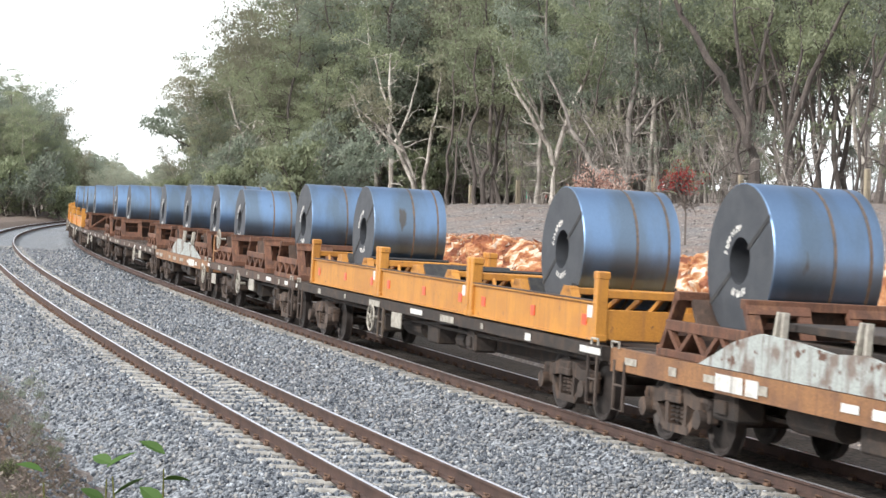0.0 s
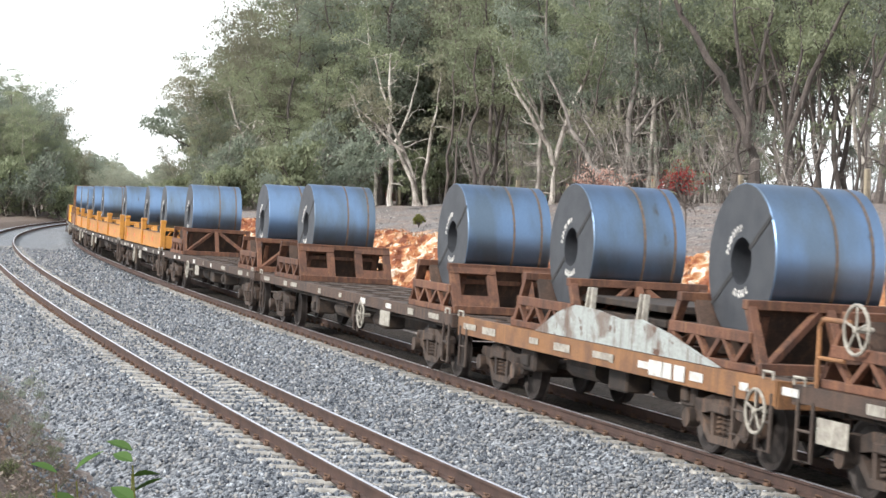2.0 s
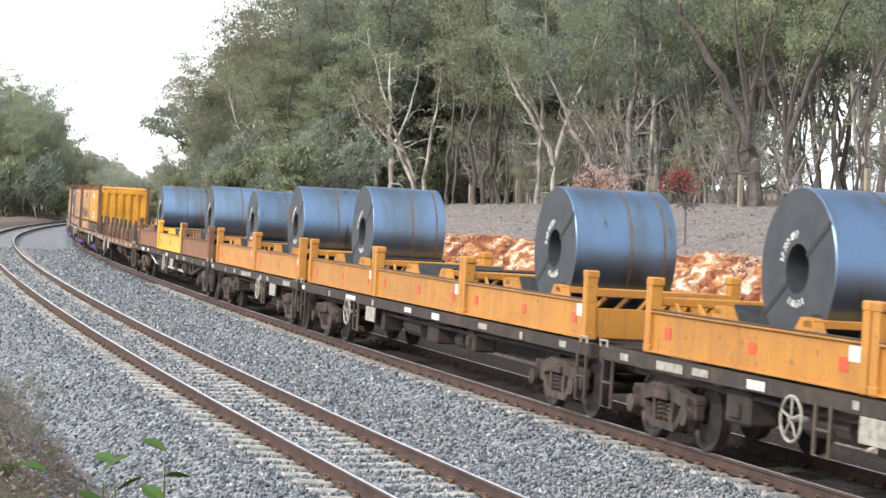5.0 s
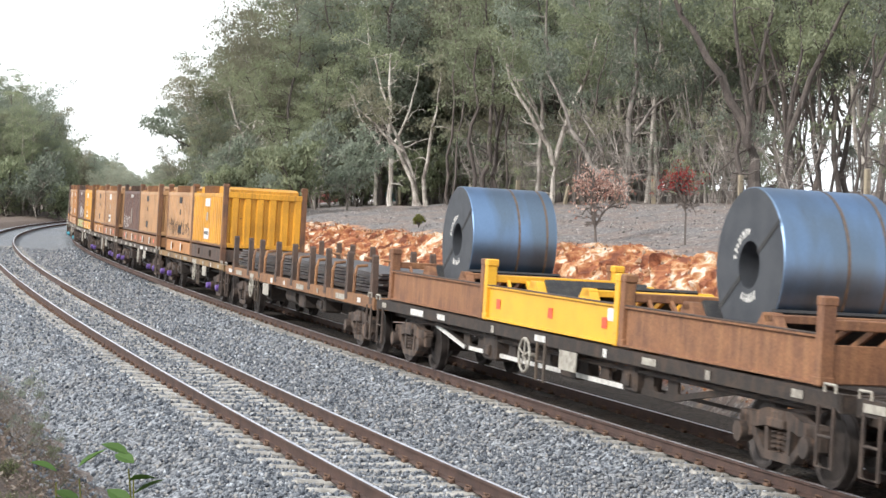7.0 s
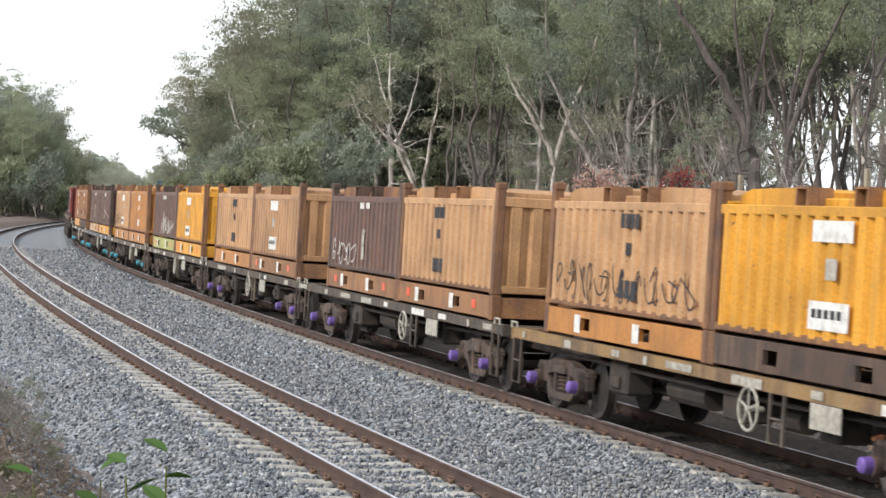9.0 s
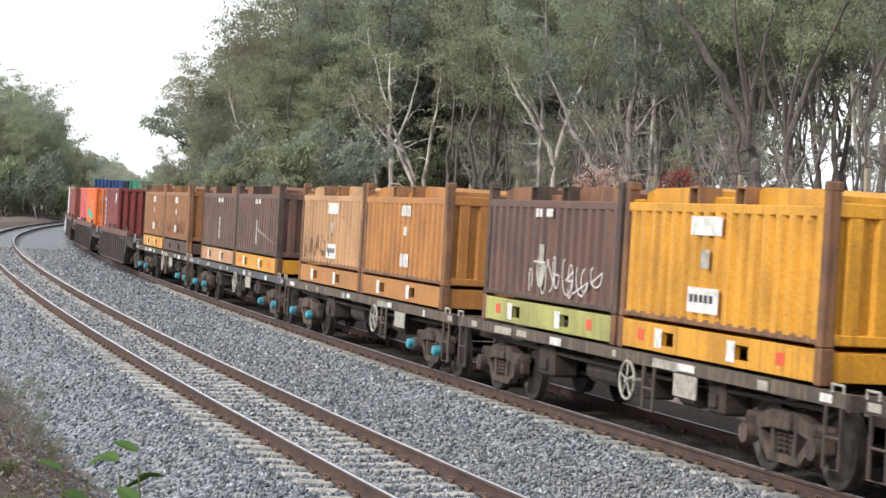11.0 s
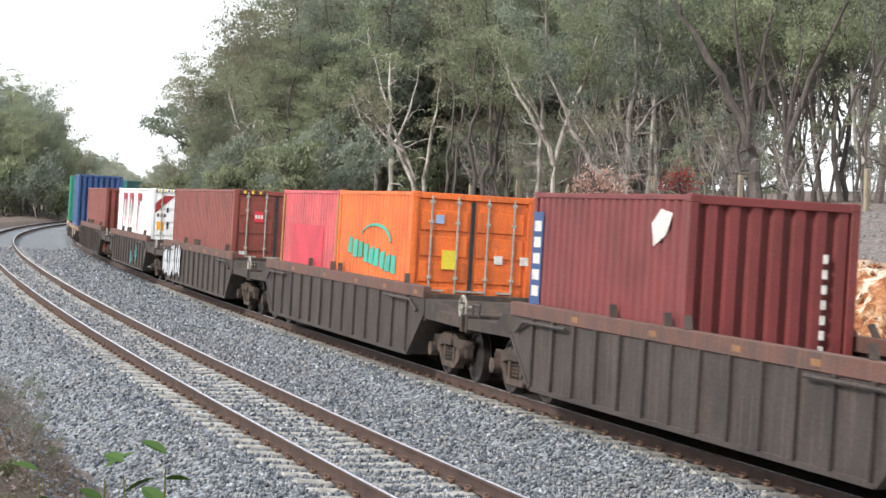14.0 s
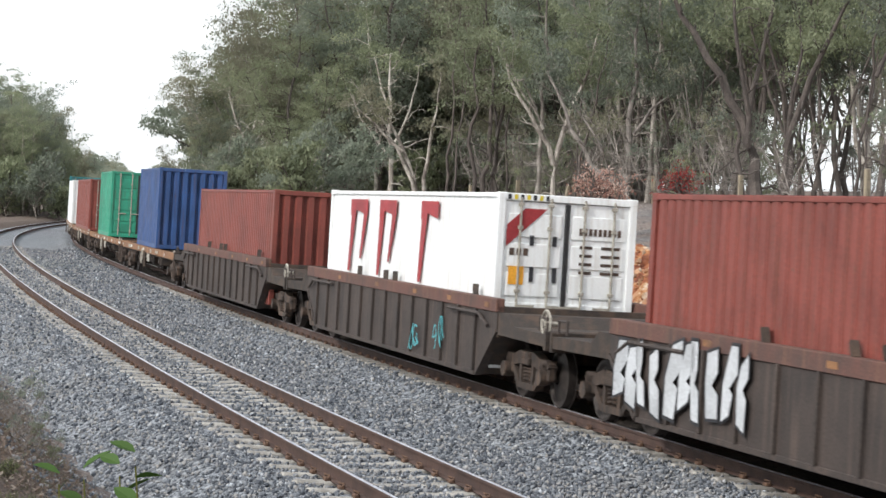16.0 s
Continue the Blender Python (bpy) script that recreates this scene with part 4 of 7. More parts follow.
        f.beam((q * 0.40, 0, z0 + 0.07), (q * 1.04, 0, z0 + 0.74), 1.72, 0.05)
        part("pad", f, M_rubber, ob, "dark rubber pad")
    if panels and mat is not M_rustframe:
        for x in (-h * 0.78, h * 0.05, h * 0.8):
            f = Form()
            f.box(x - 0.1, x + 0.1, -1.166, -1.158, z0 + 0.2, z0 + 0.36)
            part("reflector", f, M_red, ob, "orange-red reflector patch")
        f = Form()
        f.box(h - 0.5, h - 0.22, -1.166, -1.159, z0 + 0.32, z0 + 0.50)
        part("placard", f, M_white, ob, "dirty white placard")
    keyed(ob, mid, 6.0)
    if has_coil:
        coil(chock or mid, 1.47, 0.92 if chock in SMALL_COILS else 0.975, random.choice((1.5, 1.58, 1.66)))


def frame_flat(u0, u1, frames, coils, wheel_x=2.4, truss=False):
    L, mid = u1 - u0, (u0 + u1) / 2
    car = thing("skeletal_wagon", "dark grimy skeletal wagon carrying coil frames", "railway wagon", "wagons of the train")
    underframe(car, L, 1.15, M_under, 0.18, not truss, wheel_x=wheel_x, slats=False)
    if truss:
        for sgn in (-1, 1):
            f = Form()
            y = 0.95 * sgn
            f.box(-4.6, 4.6, y - 0.03, y + 0.03, 0.56, 0.64)
            f.box(-4.6, 4.6, y - 0.03, y + 0.03, 0.88, 0.97)
            for k in range(12):
                x = -4.6 + 9.2 * k / 11
                f.prism([(x - 0.3, 0.6), (x + 0.3, 0.6), (x + 0.17, 0.7), (x + 0.17, 0.82), (x + 0.3, 0.92), (x - 0.3, 0.92), (x - 0.17, 0.82), (x - 0.17, 0.7)], y - 0.02, y + 0.02)
            f.beam((-4.6, y, 0.60), (-7.0, y, 0.95), 0.09, 0.08)
            f.beam((4.6, y, 0.60), (7.0, y, 0.95), 0.09, 0.08)
            part("side_truss", f, M_under, car)
        f = Form()
        f.box(-4.4, 3.0, -0.99, -0.982, 0.565, 0.635)
        f.beam((-4.6, -1.0, 0.60), (-6.4, -1.0, 0.865), 0.03, 0.07)
        part("pale_streak", f, M_white, car, "whitish dusty lower chord")
    keyed(car, mid, L / 2 - 1.9)
    for (a, b, mat), c in zip(frames, coils):
        coil_frame(mid, a, b, mat, c is not None, c)


def plate_wagon(u0, u1, posts):
    """Bolster wagon with stanchions, loaded with long dark steel plates."""
    L, mid = u1 - u0, (u0 + u1) / 2
    car = thing("stanchion_wagon", "rusty flat wagon with steel stanchions along both sides", "railway wagon", "wagons of the train")
    underframe(car, L, 1.16, M_osill, 0.22, True, wheel_x=-4.6, slats=False)
    f = Form()
    f.box(-L / 2 + 0.1, L / 2 - 0.1, -1.15, 1.15, 1.10, 1.158)
    part("deck", f, M_deck, car)
    for p in posts:
        x = mid - p
        for sgn in (-1, 1):
            f = Form()
            f.prism([(x - 0.13, 1.02), (x + 0.13, 1.02), (x + 0.12, 1.5), (x + 0.07, 1.98), (x + 0.02, 2.02), (x - 0.05, 1.99), (x - 0.06, 1.6)], 1.13 * sgn, 1.25 * sgn)
            part("stanchion", f, M_sill, car)
    for p in posts[1:-1]:
        x = mid - p + 0.55
        for sgn in (-1, 1):
            f = Form()
            f.tube([(x, 1.2 * sgn, 1.15), (x, 1.2 * sgn, 1.55), (x - 0.08, 1.14 * sgn, 1.72), (x - 0.2, 0.9 * sgn, 1.745)], 0.035, 6)
            part("lashing", f, M_osill, car, "ochre load strap")
    keyed(car, mid, L / 2 - 1.9)
    load = thing("plate_stack", "stack of long dark steel plates lying on the wagon", "steel plates")
    rnd = random.Random(9)
    z = 1.20
    for k in range(8):
        f = Form()
        a = rnd.uniform(-0.25, 0.25)
        w = rnd.uniform(0.9, 1.09)
        n = 16
        prof = [(-L / 2 + 0.7 + a + (L - 1.5) * i / n, z + 0.025 * math.sin(i * 1.1 + k) * (k / 9)) for i in range(n + 1)]
        f.prism(prof + [(x, zz + 0.045) for x, zz in prof[::-1]], -w, w)
        part("steel_plate", f, M_plate, load)
        z += 0.056
    keyed(load, mid, L / 2 - 1.9)


def ribbed(f, a, b, y, z0, z1, pitch, depth, sgn, axis="x"):
    """A corrugated sheet between a and b, its ribs standing outwards (sgn) from y."""
    n = max(1, round((b - a) / pitch))
    p = (b - a) / n
    line = []
    for k in range(n):
        x = a + k * p
        line += [(x, 0), (x + 0.32 * p, 0), (x + 0.44 * p, depth), (x + 0.88 * p, depth)]
    line.append((b, 0))
    vs = []
    for x, d in line:
        for z in (z0, z1):
            vs.append((x, y + sgn * d, z) if axis == "x" else (y + sgn * d, x, z))
    fs = [(2 * i, 2 * i + 2, 2 * i + 3, 2 * i + 1) for i in range(len(line) - 1)]
    f.add(vs, fs)


PAINTS = {}


def paint(name, base, rust=0.3, rough=0.55):
    if name not in PAINTS:
        dark = tuple(c * 0.7 for c in base)
        st = tuple(c * 0.46 + r * 0.3 for c, r in zip(base, (0.16, 0.08, 0.05)))
        PAINTS[name] = surface(name, base, dark, rough, 0, 1.1, (0.42, 0.66), streak=st if rust else None, spots=((0.15, 0.07, 0.045), 13.0, 0.69) if rust else None, fine=0.16, bump=0.1, bump_scale=30)
    return PAINTS[name]


def strokes(ob, y, spots, mat, seed, name="scrawl"):
    """Sprayed scribble: loops of thin strokes over (x0, x1, z0, z1) fields on a side at y."""
    rnd = random.Random(seed)
    f = Form()
    for x0, x1, z0, z1 in spots:
        n = max(3, int((x1 - x0) / 0.3))
        for k in range(n):
            cx, cz = x0 + (x1 - x0) * (k + 0.5) / n, (z0 + z1) / 2 + rnd.uniform(-0.08, 0.08)
            a, ext = rnd.uniform(0, 6.28), rnd.uniform(3.0, 6.0)
            rx, rz = rnd.uniform(0.08, 0.16), (z1 - z0) * rnd.uniform(0.25, 0.5)
            pts = [(cx + rx * math.cos(a + ext * i / 9) + 0.03 * i * (k % 2), y, cz + rz * math.sin(a + ext * i / 9)) for i in range(10)]
            pts.append((cx + rnd.uniform(-0.2, 0.2), y, z0 + (z1 - z0) * rnd.random()))
            for p, q in zip(pts, pts[1:]):
                f.beam(p, q, 0.004, 0.024)
    part(name, f, mat, ob, "sprayed scribble")


def bars(ob, y, items, mat, name="marking"):
    """Plain bars for lettering, (x0, x1, z0, z1, columns)."""
    for x0, x1, z0, z1, n in items:
        w = (x1 - x0) / n
        for k in range(n):
            f = Form()
            f.box(x0 + k * w + 0.12 * w, x0 + (k + 1) * w - 0.12 * w, y - 0.003, y + 0.003, z0, z1)
            part(name, f, mat, ob, "plain lettering bar")


def steel_box(u, mat, base_mat, label, marks=0, scrawl=None, lumps=True):
    """Twenty-foot open-topped ribbed steel box standing on a low base frame; u of its front end."""
    L, z0, z1 = 6.02, 1.66, 3.14
    h = L / 2
    P_post = M_sill if mat is PAINTS.get("dark_maroon_box") else M_post
    ob = thing("open_container", label, "container", "boxes on the wagons")
    rnd = random.Random(int(u * 7))
    for sgn, nm in ((-1, "side_wall"), (1, "side_wall")):
        f = Form()
        ribbed(f, -h + 0.1, h - 0.1, 1.155 * sgn, z0 + 0.03, z1 - 0.06, 0.34, 0.062, sgn)
        f.box(-h + 0.1, h - 0.1, 1.15 * sgn, 1.12 * sgn, z0, z1)
        part(nm, f, mat, ob)
        f = Form()
        f.box(-h + 0.08, h - 0.08, 1.12 * sgn, 1.215 * sgn, z1 - 0.08, z1 + 0.04, 0.012)
        part("top_rail", f, mat, ob)
        f = Form()
        f.box(-h + 0.08, h - 0.08, 1.12 * sgn, 1.215 * sgn, z0 - 0.03, z0 + 0.06, 0.012)
        part("bottom_rail", f, P_post, ob, "rusty bottom rail")
    for q in (-1, 1):
        f = Form()
        ribbed(f, -1.1, 1.1, q * (h - 0.09), z0 + 0.03, z1 - 0.06, 0.37, 0.07, q, "y")
        f.box(q * (h - 0.12), q * (h - 0.16), -1.12, 1.12, z0, z1)
        f.box(q * (h - 0.16), q * (h - 0.01), -1.15, 1.15, z1 - 0.08, z1 + 0.09, 0.015)
        f.box(q * (h - 0.16), q * (h - 0.01), -1.15, 1.15, z0 - 0.03, z0 + 0.1, 0.015)
        part("end_wall", f, mat, ob)
        for sgn in (-1, 1):
            f = Form()
            f.box(q * (h - 0.15), q * h, 1.07 * sgn, 1.22 * sgn, z0 - 0.04, z1 + 0.30, 0.014)
            f.box(q * (h - 0.17), q * (h + 0.006), 1.05 * sgn, 1.226 * sgn, z1 + 0.20, z1 + 0.32, 0.02)
            f.box(q * (h - 0.17), q * (h + 0.006), 1.05 * sgn, 1.226 * sgn, z0 - 0.06, z0 + 0.06, 0.02)
            part("corner_post", f, P_post, ob, "rust-darkened corner post")
    f = Form()
    f.box(-h + 0.12, h - 0.12, -1.13, 1.13, z0, z0 + 0.05)
    part("floor", f, mat, ob)
    # roof pads and lifting pockets above the top rail
    if lumps:
        f = Form()
        f.prism([(-h + 0.25, z1 - 0.1), (-0.95, z1 - 0.1), (-0.95, z1 + 0.22), (-1.1, z1 + 0.26), (-h + 0.55, z1 + 0.24), (-h + 0.25, z1 + 0.17)], -1.0, 1.0)
        f.prism([(0.75, z1 - 0.1), (h - 0.25, z1 - 0.1), (h - 0.25, z1 + 0.17), (h - 0.55, z1 + 0.24), (0.9, z1 + 0.26), (0.75, z1 + 0.22)], -1.0, 1.0)
        f.box(-0.96, 0.76, -0.95, 0.95, z1 - 0.1, z1 + 0.14, 0.02)
        maroon = mat is PAINTS.get("dark_maroon_box")
        part("lid", f, M_lid if maroon else mat, ob, "rusty orange-brown lid panels" if maroon else "flat lid panels")
        for x in (-0.8, 0.6):
            f = Form()
            f.box(x - 0.15, x + 0.15, -1.18, -0.85, z1 + 0.235, z1 + 0.26)
            f.box(x - 0.15, x - 0.12, -1.18, -0.85, z1 + 0.041, z1 + 0.235)
            f.box(x + 0.12, x + 0.15, -1.18, -0.85, z1 + 0.041, z1 + 0.235)
            part("lifting_pocket", f, M_osill if mat is not PAINTS.get("dark_maroon_box") else M_sill, ob)
    if marks:
        light = M_white if marks != 3 else M_black
        x = rnd.uniform(-0.4, 0.4)
        if marks == 2:
            for xa, xb, za, zb, mt in ((-0.48, 0.46, 2.78, 3.02, M_white), (-0.13, 0.13, 2.36, 2.6, M_faded), (-0.48, 0.46, 1.80, 2.12, M_white)):
                f = Form()
                f.box(x + xa, x + xb, -1.224, -1.219, za, zb)
                part("notice_panel", f, mt, ob, "dirty white notice panel")
            for k in range(5):
                f = Form()
                f.box(x - 0.40 + 0.15 * k, x - 0.30 + 0.15 * k, -1.2275, -1.2255, 1.93, 2.03)
                part("lettering_bar", f, M_black, ob)
        if mat is PAINTS.get("dark_maroon_box"):
            # a short row of white bars under the top rail and a tall faded panel below
            bars(ob, -1.222, [(x + 0.1, x + 0.42, 2.93, 3.05, 3), (x - 0.4, x - 0.06, 2.92, 3.05, 2)], M_white)
            for za, zb, wd in ((1.88, 2.16, 0.12), (2.175, 2.5, 0.105)):
                f = Form()
                f.box(x - wd, x + wd, -1.224, -1.219, za, zb)
                part("faded_panel", f, M_faded, ob, "faded pale panel")
            if base_mat is P_yel:
                for k in range(9):
                    f = Form()
                    q, w = x + 0.25 + 0.27 * k, 0.04 - 0.003 * k
                    f.box(q - w, q + w, -1.224, -1.219, 2.24 - 0.035 * k - w, 2.24 - 0.035 * k + w, 0.002)
                    part("paint_splash", f, M_white, ob)
        elif marks != 2:
            bars(ob, -1.222, [(x - 0.35, x + 0.35, 2.82, 3.02, 4), (x - 0.12, x + 0.12, 2.45, 2.62, 2), (x - 0.3, x + 0.35, 1.85, 2.1, 3)], light)
    if scrawl:
        strokes(ob, -1.224, [scrawl[:4]], scrawl[4], int(u))
    # base frame
    bs = thing("base_frame", "steel base frame with fork pockets under a container", "base frame", "base frames on wagons")
    for sgn in (-1, 1):
        f = Form()
        ya, yb = 1.21 * sgn, 1.13 * sgn
        xs = [-h, -1.5, -1.12, 0.75, 1.13, h]
        for a, b in ((xs[0], xs[1]), (xs[2], xs[3]), (xs[4], xs[5])):
            f = Form()
            f.box(a, b, ya, yb, 1.21, 1.58, 0.006)
            part("side_beam", f, base_mat, bs)
        for a, b in ((xs[1], xs[2]), (xs[3], xs[4])):
            for za, zb in ((1.21, 1.30), (1.48, 1.58)):
                f = Form()
                f.box(a, b, ya, yb, za, zb)
                part("pocket_rim", f, base_mat, bs)
        for q in (-1, 1):
            f = Form()
            f.box(q * (h - 0.16), q * (h + 0.01), 1.06 * sgn, 1.222 * sgn, 1.18, 1.60, 0.015)
            part("corner_casting", f, M_post, bs, "rusty corner casting")
    f = Form()
    for q in (-1, 1):
        f.box(q * (h - 0.1), q * (h - 0.02), -1.1, 1.1, 1.22, 1.56, 0.01)
    f.box(-h + 0.1, h - 0.1, -1.12, 1.12, 1.52, 1.57)
    part("cross_member", f, base_mat, bs)
    for x in (-2.2, 2.0) if base_mat is not M_sill and base_mat is not PAINTS.get("orange_box") else ():
        f = Form()
        f.box(x - 0.11, x + 0.11, -1.217, -1.211, 1.33, 1.48)
        part("reflector", f, M_red, bs, "orange-red reflector patch")
    for x in (-1.55, 0.7) if base_mat is not M_sill else ():
        f = Form()
        f.box(x - 0.17, x + 0.06, -1.217, -1.211, 1.26, 1.52)
        part("pale_patch", f, M_white, bs)
    keyed(ob, u + h, 6.0)
    keyed(bs, u + h, 6.0)


def box_wagon(u0, u1, boxes, cap=None, wheel_x=0.8, sill=M_worn):
    L, mid = u1 - u0, (u0 + u1) / 2
    car = thing("container_flat_wagon", "grimy dark skeletal wagon carrying two steel boxes", "railway wagon", "wagons of the train")
    underframe(car, L, 1.16, sill, 0.16, True, cap=cap, wheel_x=wheel_x, slats=False)
    keyed(car, mid, L / 2 - 1.9)
    for b in boxes:
        steel_box(*b)


def iso_container(u, L, z0, H, mat, label, doors=True, ribs=0.28, depth=0.036, door_bars=M_faded, far_end=None):
    """Shipping container; u of its front end. Doors or a ribbed wall face forwards."""
    ob = thing("shipping_container", label, "shipping container", "containers on the train")
    h, w, z1 = L / 2, 1.219, z0 + H
    for sgn in (-1, 1):
        f = Form()
        ribbed(f, -h + 0.13, h - 0.13, (w - 0.045) * sgn, z0 + 0.15, z1 - 0.07, ribs, depth, sgn)
        f.box(-h + 0.1, h - 0.1, (w - 0.05) * sgn, (w - 0.08) * sgn, z0 + 0.1, z1 - 0.05)
        part("side_wall", f, mat, ob)
        f = Form()
        f.box(-h + 0.1, h - 0.1, (w - 0.06) * sgn, w * sgn, z1 - 0.09, z1 - 0.02, 0.008)
        part("top_rail", f, mat, ob)
        f = Form()
        f.box(-h + 0.1, h - 0.1, (w - 0.06) * sgn, w * sgn, z0, z0 + 0.16, 0.008)
        part("bottom_rail", f, mat, ob)
        for q in (-1, 1):
            f = Form()
            f.box(q * (h - 0.13), q * h, (w - 0.13) * sgn, w * sgn, z0 + 0.1, z1 - 0.1, 0.012)
            for z in (z0, z1 - 0.118):
                f.box(q * (h - 0.165), q * (h + 0.004), (w - 0.155) * sgn, (w + 0.004) * sgn, z, z + 0.118, 0.016)
            part("corner_post", f, mat, ob)
    f = Form()
    n = int(L / 0.26)
    for k in range(n):
        x = -h + 0.15 + (L - 0.3) * k / n
        f.box(x, x + 0.16, -w + 0.06, w - 0.06, z1 - 0.035, z1 - 0.012)
    f.box(-h + 0.1, h - 0.1, -w + 0.05, w - 0.05, z1 - 0.06, z1 - 0.03)
    part("roof", f, mat, ob)
    f = Form()
    f.box(-h + 0.1, h - 0.1, -w + 0.06, w - 0.06, z0 + 0.1, z0 + 0.16)
    part("floor", f, mat, ob)
    f = Form()
    ribbed(f, -w + 0.13, w - 0.13, -h + 0.05, z0 + 0.15, z1 - 0.1, 0.28, 0.04, -1, "y")
    f.box(-h + 0.06, -h + 0.1, -w + 0.1, w - 0.1, z0 + 0.1, z1 - 0.05)
    f.box(-h + 0.005, -h + 0.1, -w + 0.12, w - 0.12, z1 - 0.12, z1 - 0.01, 0.01)
    f.box(-h + 0.005, -h + 0.1, -w + 0.12, w - 0.12, z0, z0 + 0.15, 0.01)
    part("end_wall", f, mat, ob)
    f = Form()
    f.box(h - 0.1, h - 0.005, -w + 0.12, w - 0.12, z1 - 0.13, z1 - 0.01, 0.01)
    part("door_header", f, mat, ob)
    f = Form()
    f.box(h - 0.1, h - 0.005, -w + 0.12, w - 0.12, z0, z0 + 0.14, 0.01)
    part("door_sill", f, mat, ob)
    if doors:
        for sgn in (-1, 1):
            f = Form()
            y0, y1 = 0.012 * sgn, (w - 0.135) * sgn
            f.box(h - 0.085, h - 0.05, y0, y1, z0 + 0.15, z1 - 0.14)
            leaf = part("door", f, mat, ob)
            for k in range(5):
                a = z0 + 0.22 + (H - 0.46) * k / 5
                f = Form()
                f.box(h - 0.05, h - 0.028, y0 + 0.08 * sgn, y1 - 0.06 * sgn, a, a + (H - 0.46) / 5 - 0.1, 0.01)
                part("door_panel", f, mat, leaf)
            for yy in (0.3, 0.82):
                g = Form()
                g.tube([(h - 0.005, yy * sgn, z0 + 0.08), (h - 0.005, yy * sgn, z1 - 0.07)], 0.021, 8)
                for z in (z0 + 0.25, z0 + 0.75, z0 + 1.25, z1 - 0.6, z1 - 0.22):
                    g.box(h - 0.045, h + 0.02, yy * sgn - 0.045, yy * sgn + 0.045, z, z + 0.06, 0.008)
                g.box(h - 0.01, h + 0.025, yy * sgn - 0.02, (yy - 0.3) * sgn, z0 + 1.02, z0 + 1.06)
                part("lock_rod", g, door_bars, leaf, "pale steel locking rod", True)
            g = Form()
            g.box(h - 0.06, h - 0.02, y0 - 0.006 * sgn, y0 + 0.03 * sgn, z0 + 0.16, z1 - 0.15)
            part("gasket", g, M_rubber, leaf)
    else:
        f = Form()
        ribbed(f, -w + 0.13, w - 0.13, h - 0.09, z0 + 0.15, z1 - 0.12, 0.30, 0.06, 1, "y")
        f.box(h - 0.12, h - 0.09, -w + 0.1, w - 0.1, z0 + 0.1, z1 - 0.05)
        part("end_wall", f, mat, ob)
    keyed(ob, u + h, 6.0)
    return ob


def well_wagon(u0, u1, seed=0):
    """Low-floored well wagon: ribbed side girders between raised ends over the bogies."""
    L, mid = u1 - u0, (u0 + u1) / 2
    car = thing("well_wagon", "dark brown-grey well wagon with ribbed side girders", "railway wagon", "wagons of the train")
    h = L / 2
    w = h - 2.4        # half the well's length at the top
    for sgn in (-1, 1):
        y = 1.40 * sgn
        f = Form()
        f.prism([(-w + 1.05, 0.30), (w - 1.05, 0.30), (w, 1.08), (w, 1.50), (-w, 1.50), (-w, 1.08)], y - 0.02 * sgn, y - 0.05 * sgn)
        f.box(-w + 1.05, w - 1.05, y - 0.14 * sgn, y, 0.26, 0.34, 0.01)
        f.beam((-w + 1.0, y - 0.07 * sgn, 0.30), (-w, y - 0.07 * sgn, 1.07), 0.14, 0.06)
        f.beam((w - 1.0, y - 0.07 * sgn, 0.30), (w, y - 0.07 * sgn, 1.07), 0.14, 0.06)
        part("side_girder", f, M_well, car)
        f = Form()
        f.box(-w, w, y - 0.14 * sgn, y + 0.012 * sgn, 1.36, 1.58, 0.012)
        part("top_chord", f, M_chord, car, "rust-red top chord")
        n = 13
        for k in range(n):
            x = -w + 1.1 + (2 * w - 2.2) * k / (n - 1)
            f = Form()
            f.box(x - 0.035, x + 0.035, y - 0.03 * sgn, y + 0.035 * sgn, 0.34, 1.37, 0.008)
            part("girder_rib", f, M_well, car)
        for x in (-w * 0.55, -w * 0.1, w * 0.3, w * 0.62, w * 0.93):
            f = Form()
            f.box(x - 0.12, x + 0.12, y + 0.012 * sgn, y + 0.018 * sgn, 1.42, 1.5)
            part("reflector", f, M_osill, car, "faded orange reflector strip")
        for x in (-w * 0.35, -w * 0.05, w * 0.05, w * 0.8):
            f = Form()
            f.beam((x, y - 0.07 * sgn, 1.57), (x - 0.12, y - 0.10 * sgn, 1.74), 0.1, 0.05)
            part("container_guide", f, M_under, car)
    f = Form()
    f.box(-w + 1.2, w - 1.2, -1.3, 1.3, 0.30, 0.36)
    for k in range(6):
        x = -w + 1.5 + (2 * w - 3.0) * k / 5
        f.box(x - 0.12, x + 0.12, -1.36, 1.36, 0.26, 0.40, 0.01)
    part("well_floor", f, M_well, car)
    for q in (-1, 1):
        f = Form()
        f.prism([(q * (w - 0.15), 1.0), (q * (w + 0.35), 1.0), (q * (h - 0.1), 0.98), (q * h, 1.0), (q * h, 1.16), (q * (w + 0.8), 1.18), (q * (w + 0.5), 1.36), (q * (w - 0.15), 1.36)][::q], -1.36, 1.36)
        f.box(q * (h - 0.08), q * h, -1.38, 1.38, 0.92, 1.22, 0.012)
        f.box(q * (w - 0.05), q * w, -1.36, 1.36, 0.95, 1.46, 0.01)
        f.prism([(q * (w - 1.05), 0.30), (q * (w - 0.97), 0.30), (q * (w + 0.04), 1.05), (q * (w - 0.04), 1.05)][::q], -1.36, 1.36)
        part("end_platform", f, M_under, car)
        f = Form()
        f.tube([(q * (h - 0.15), -1.30, 1.2), (q * (h - 0.15), -1.30, 1.4), (q * (h - 0.5), -1.30, 1.4), (q * (h - 0.5), -1.30, 1.2)], 0.022, 6)
        part("grab_iron", f, M_well, car)
        g = Form()
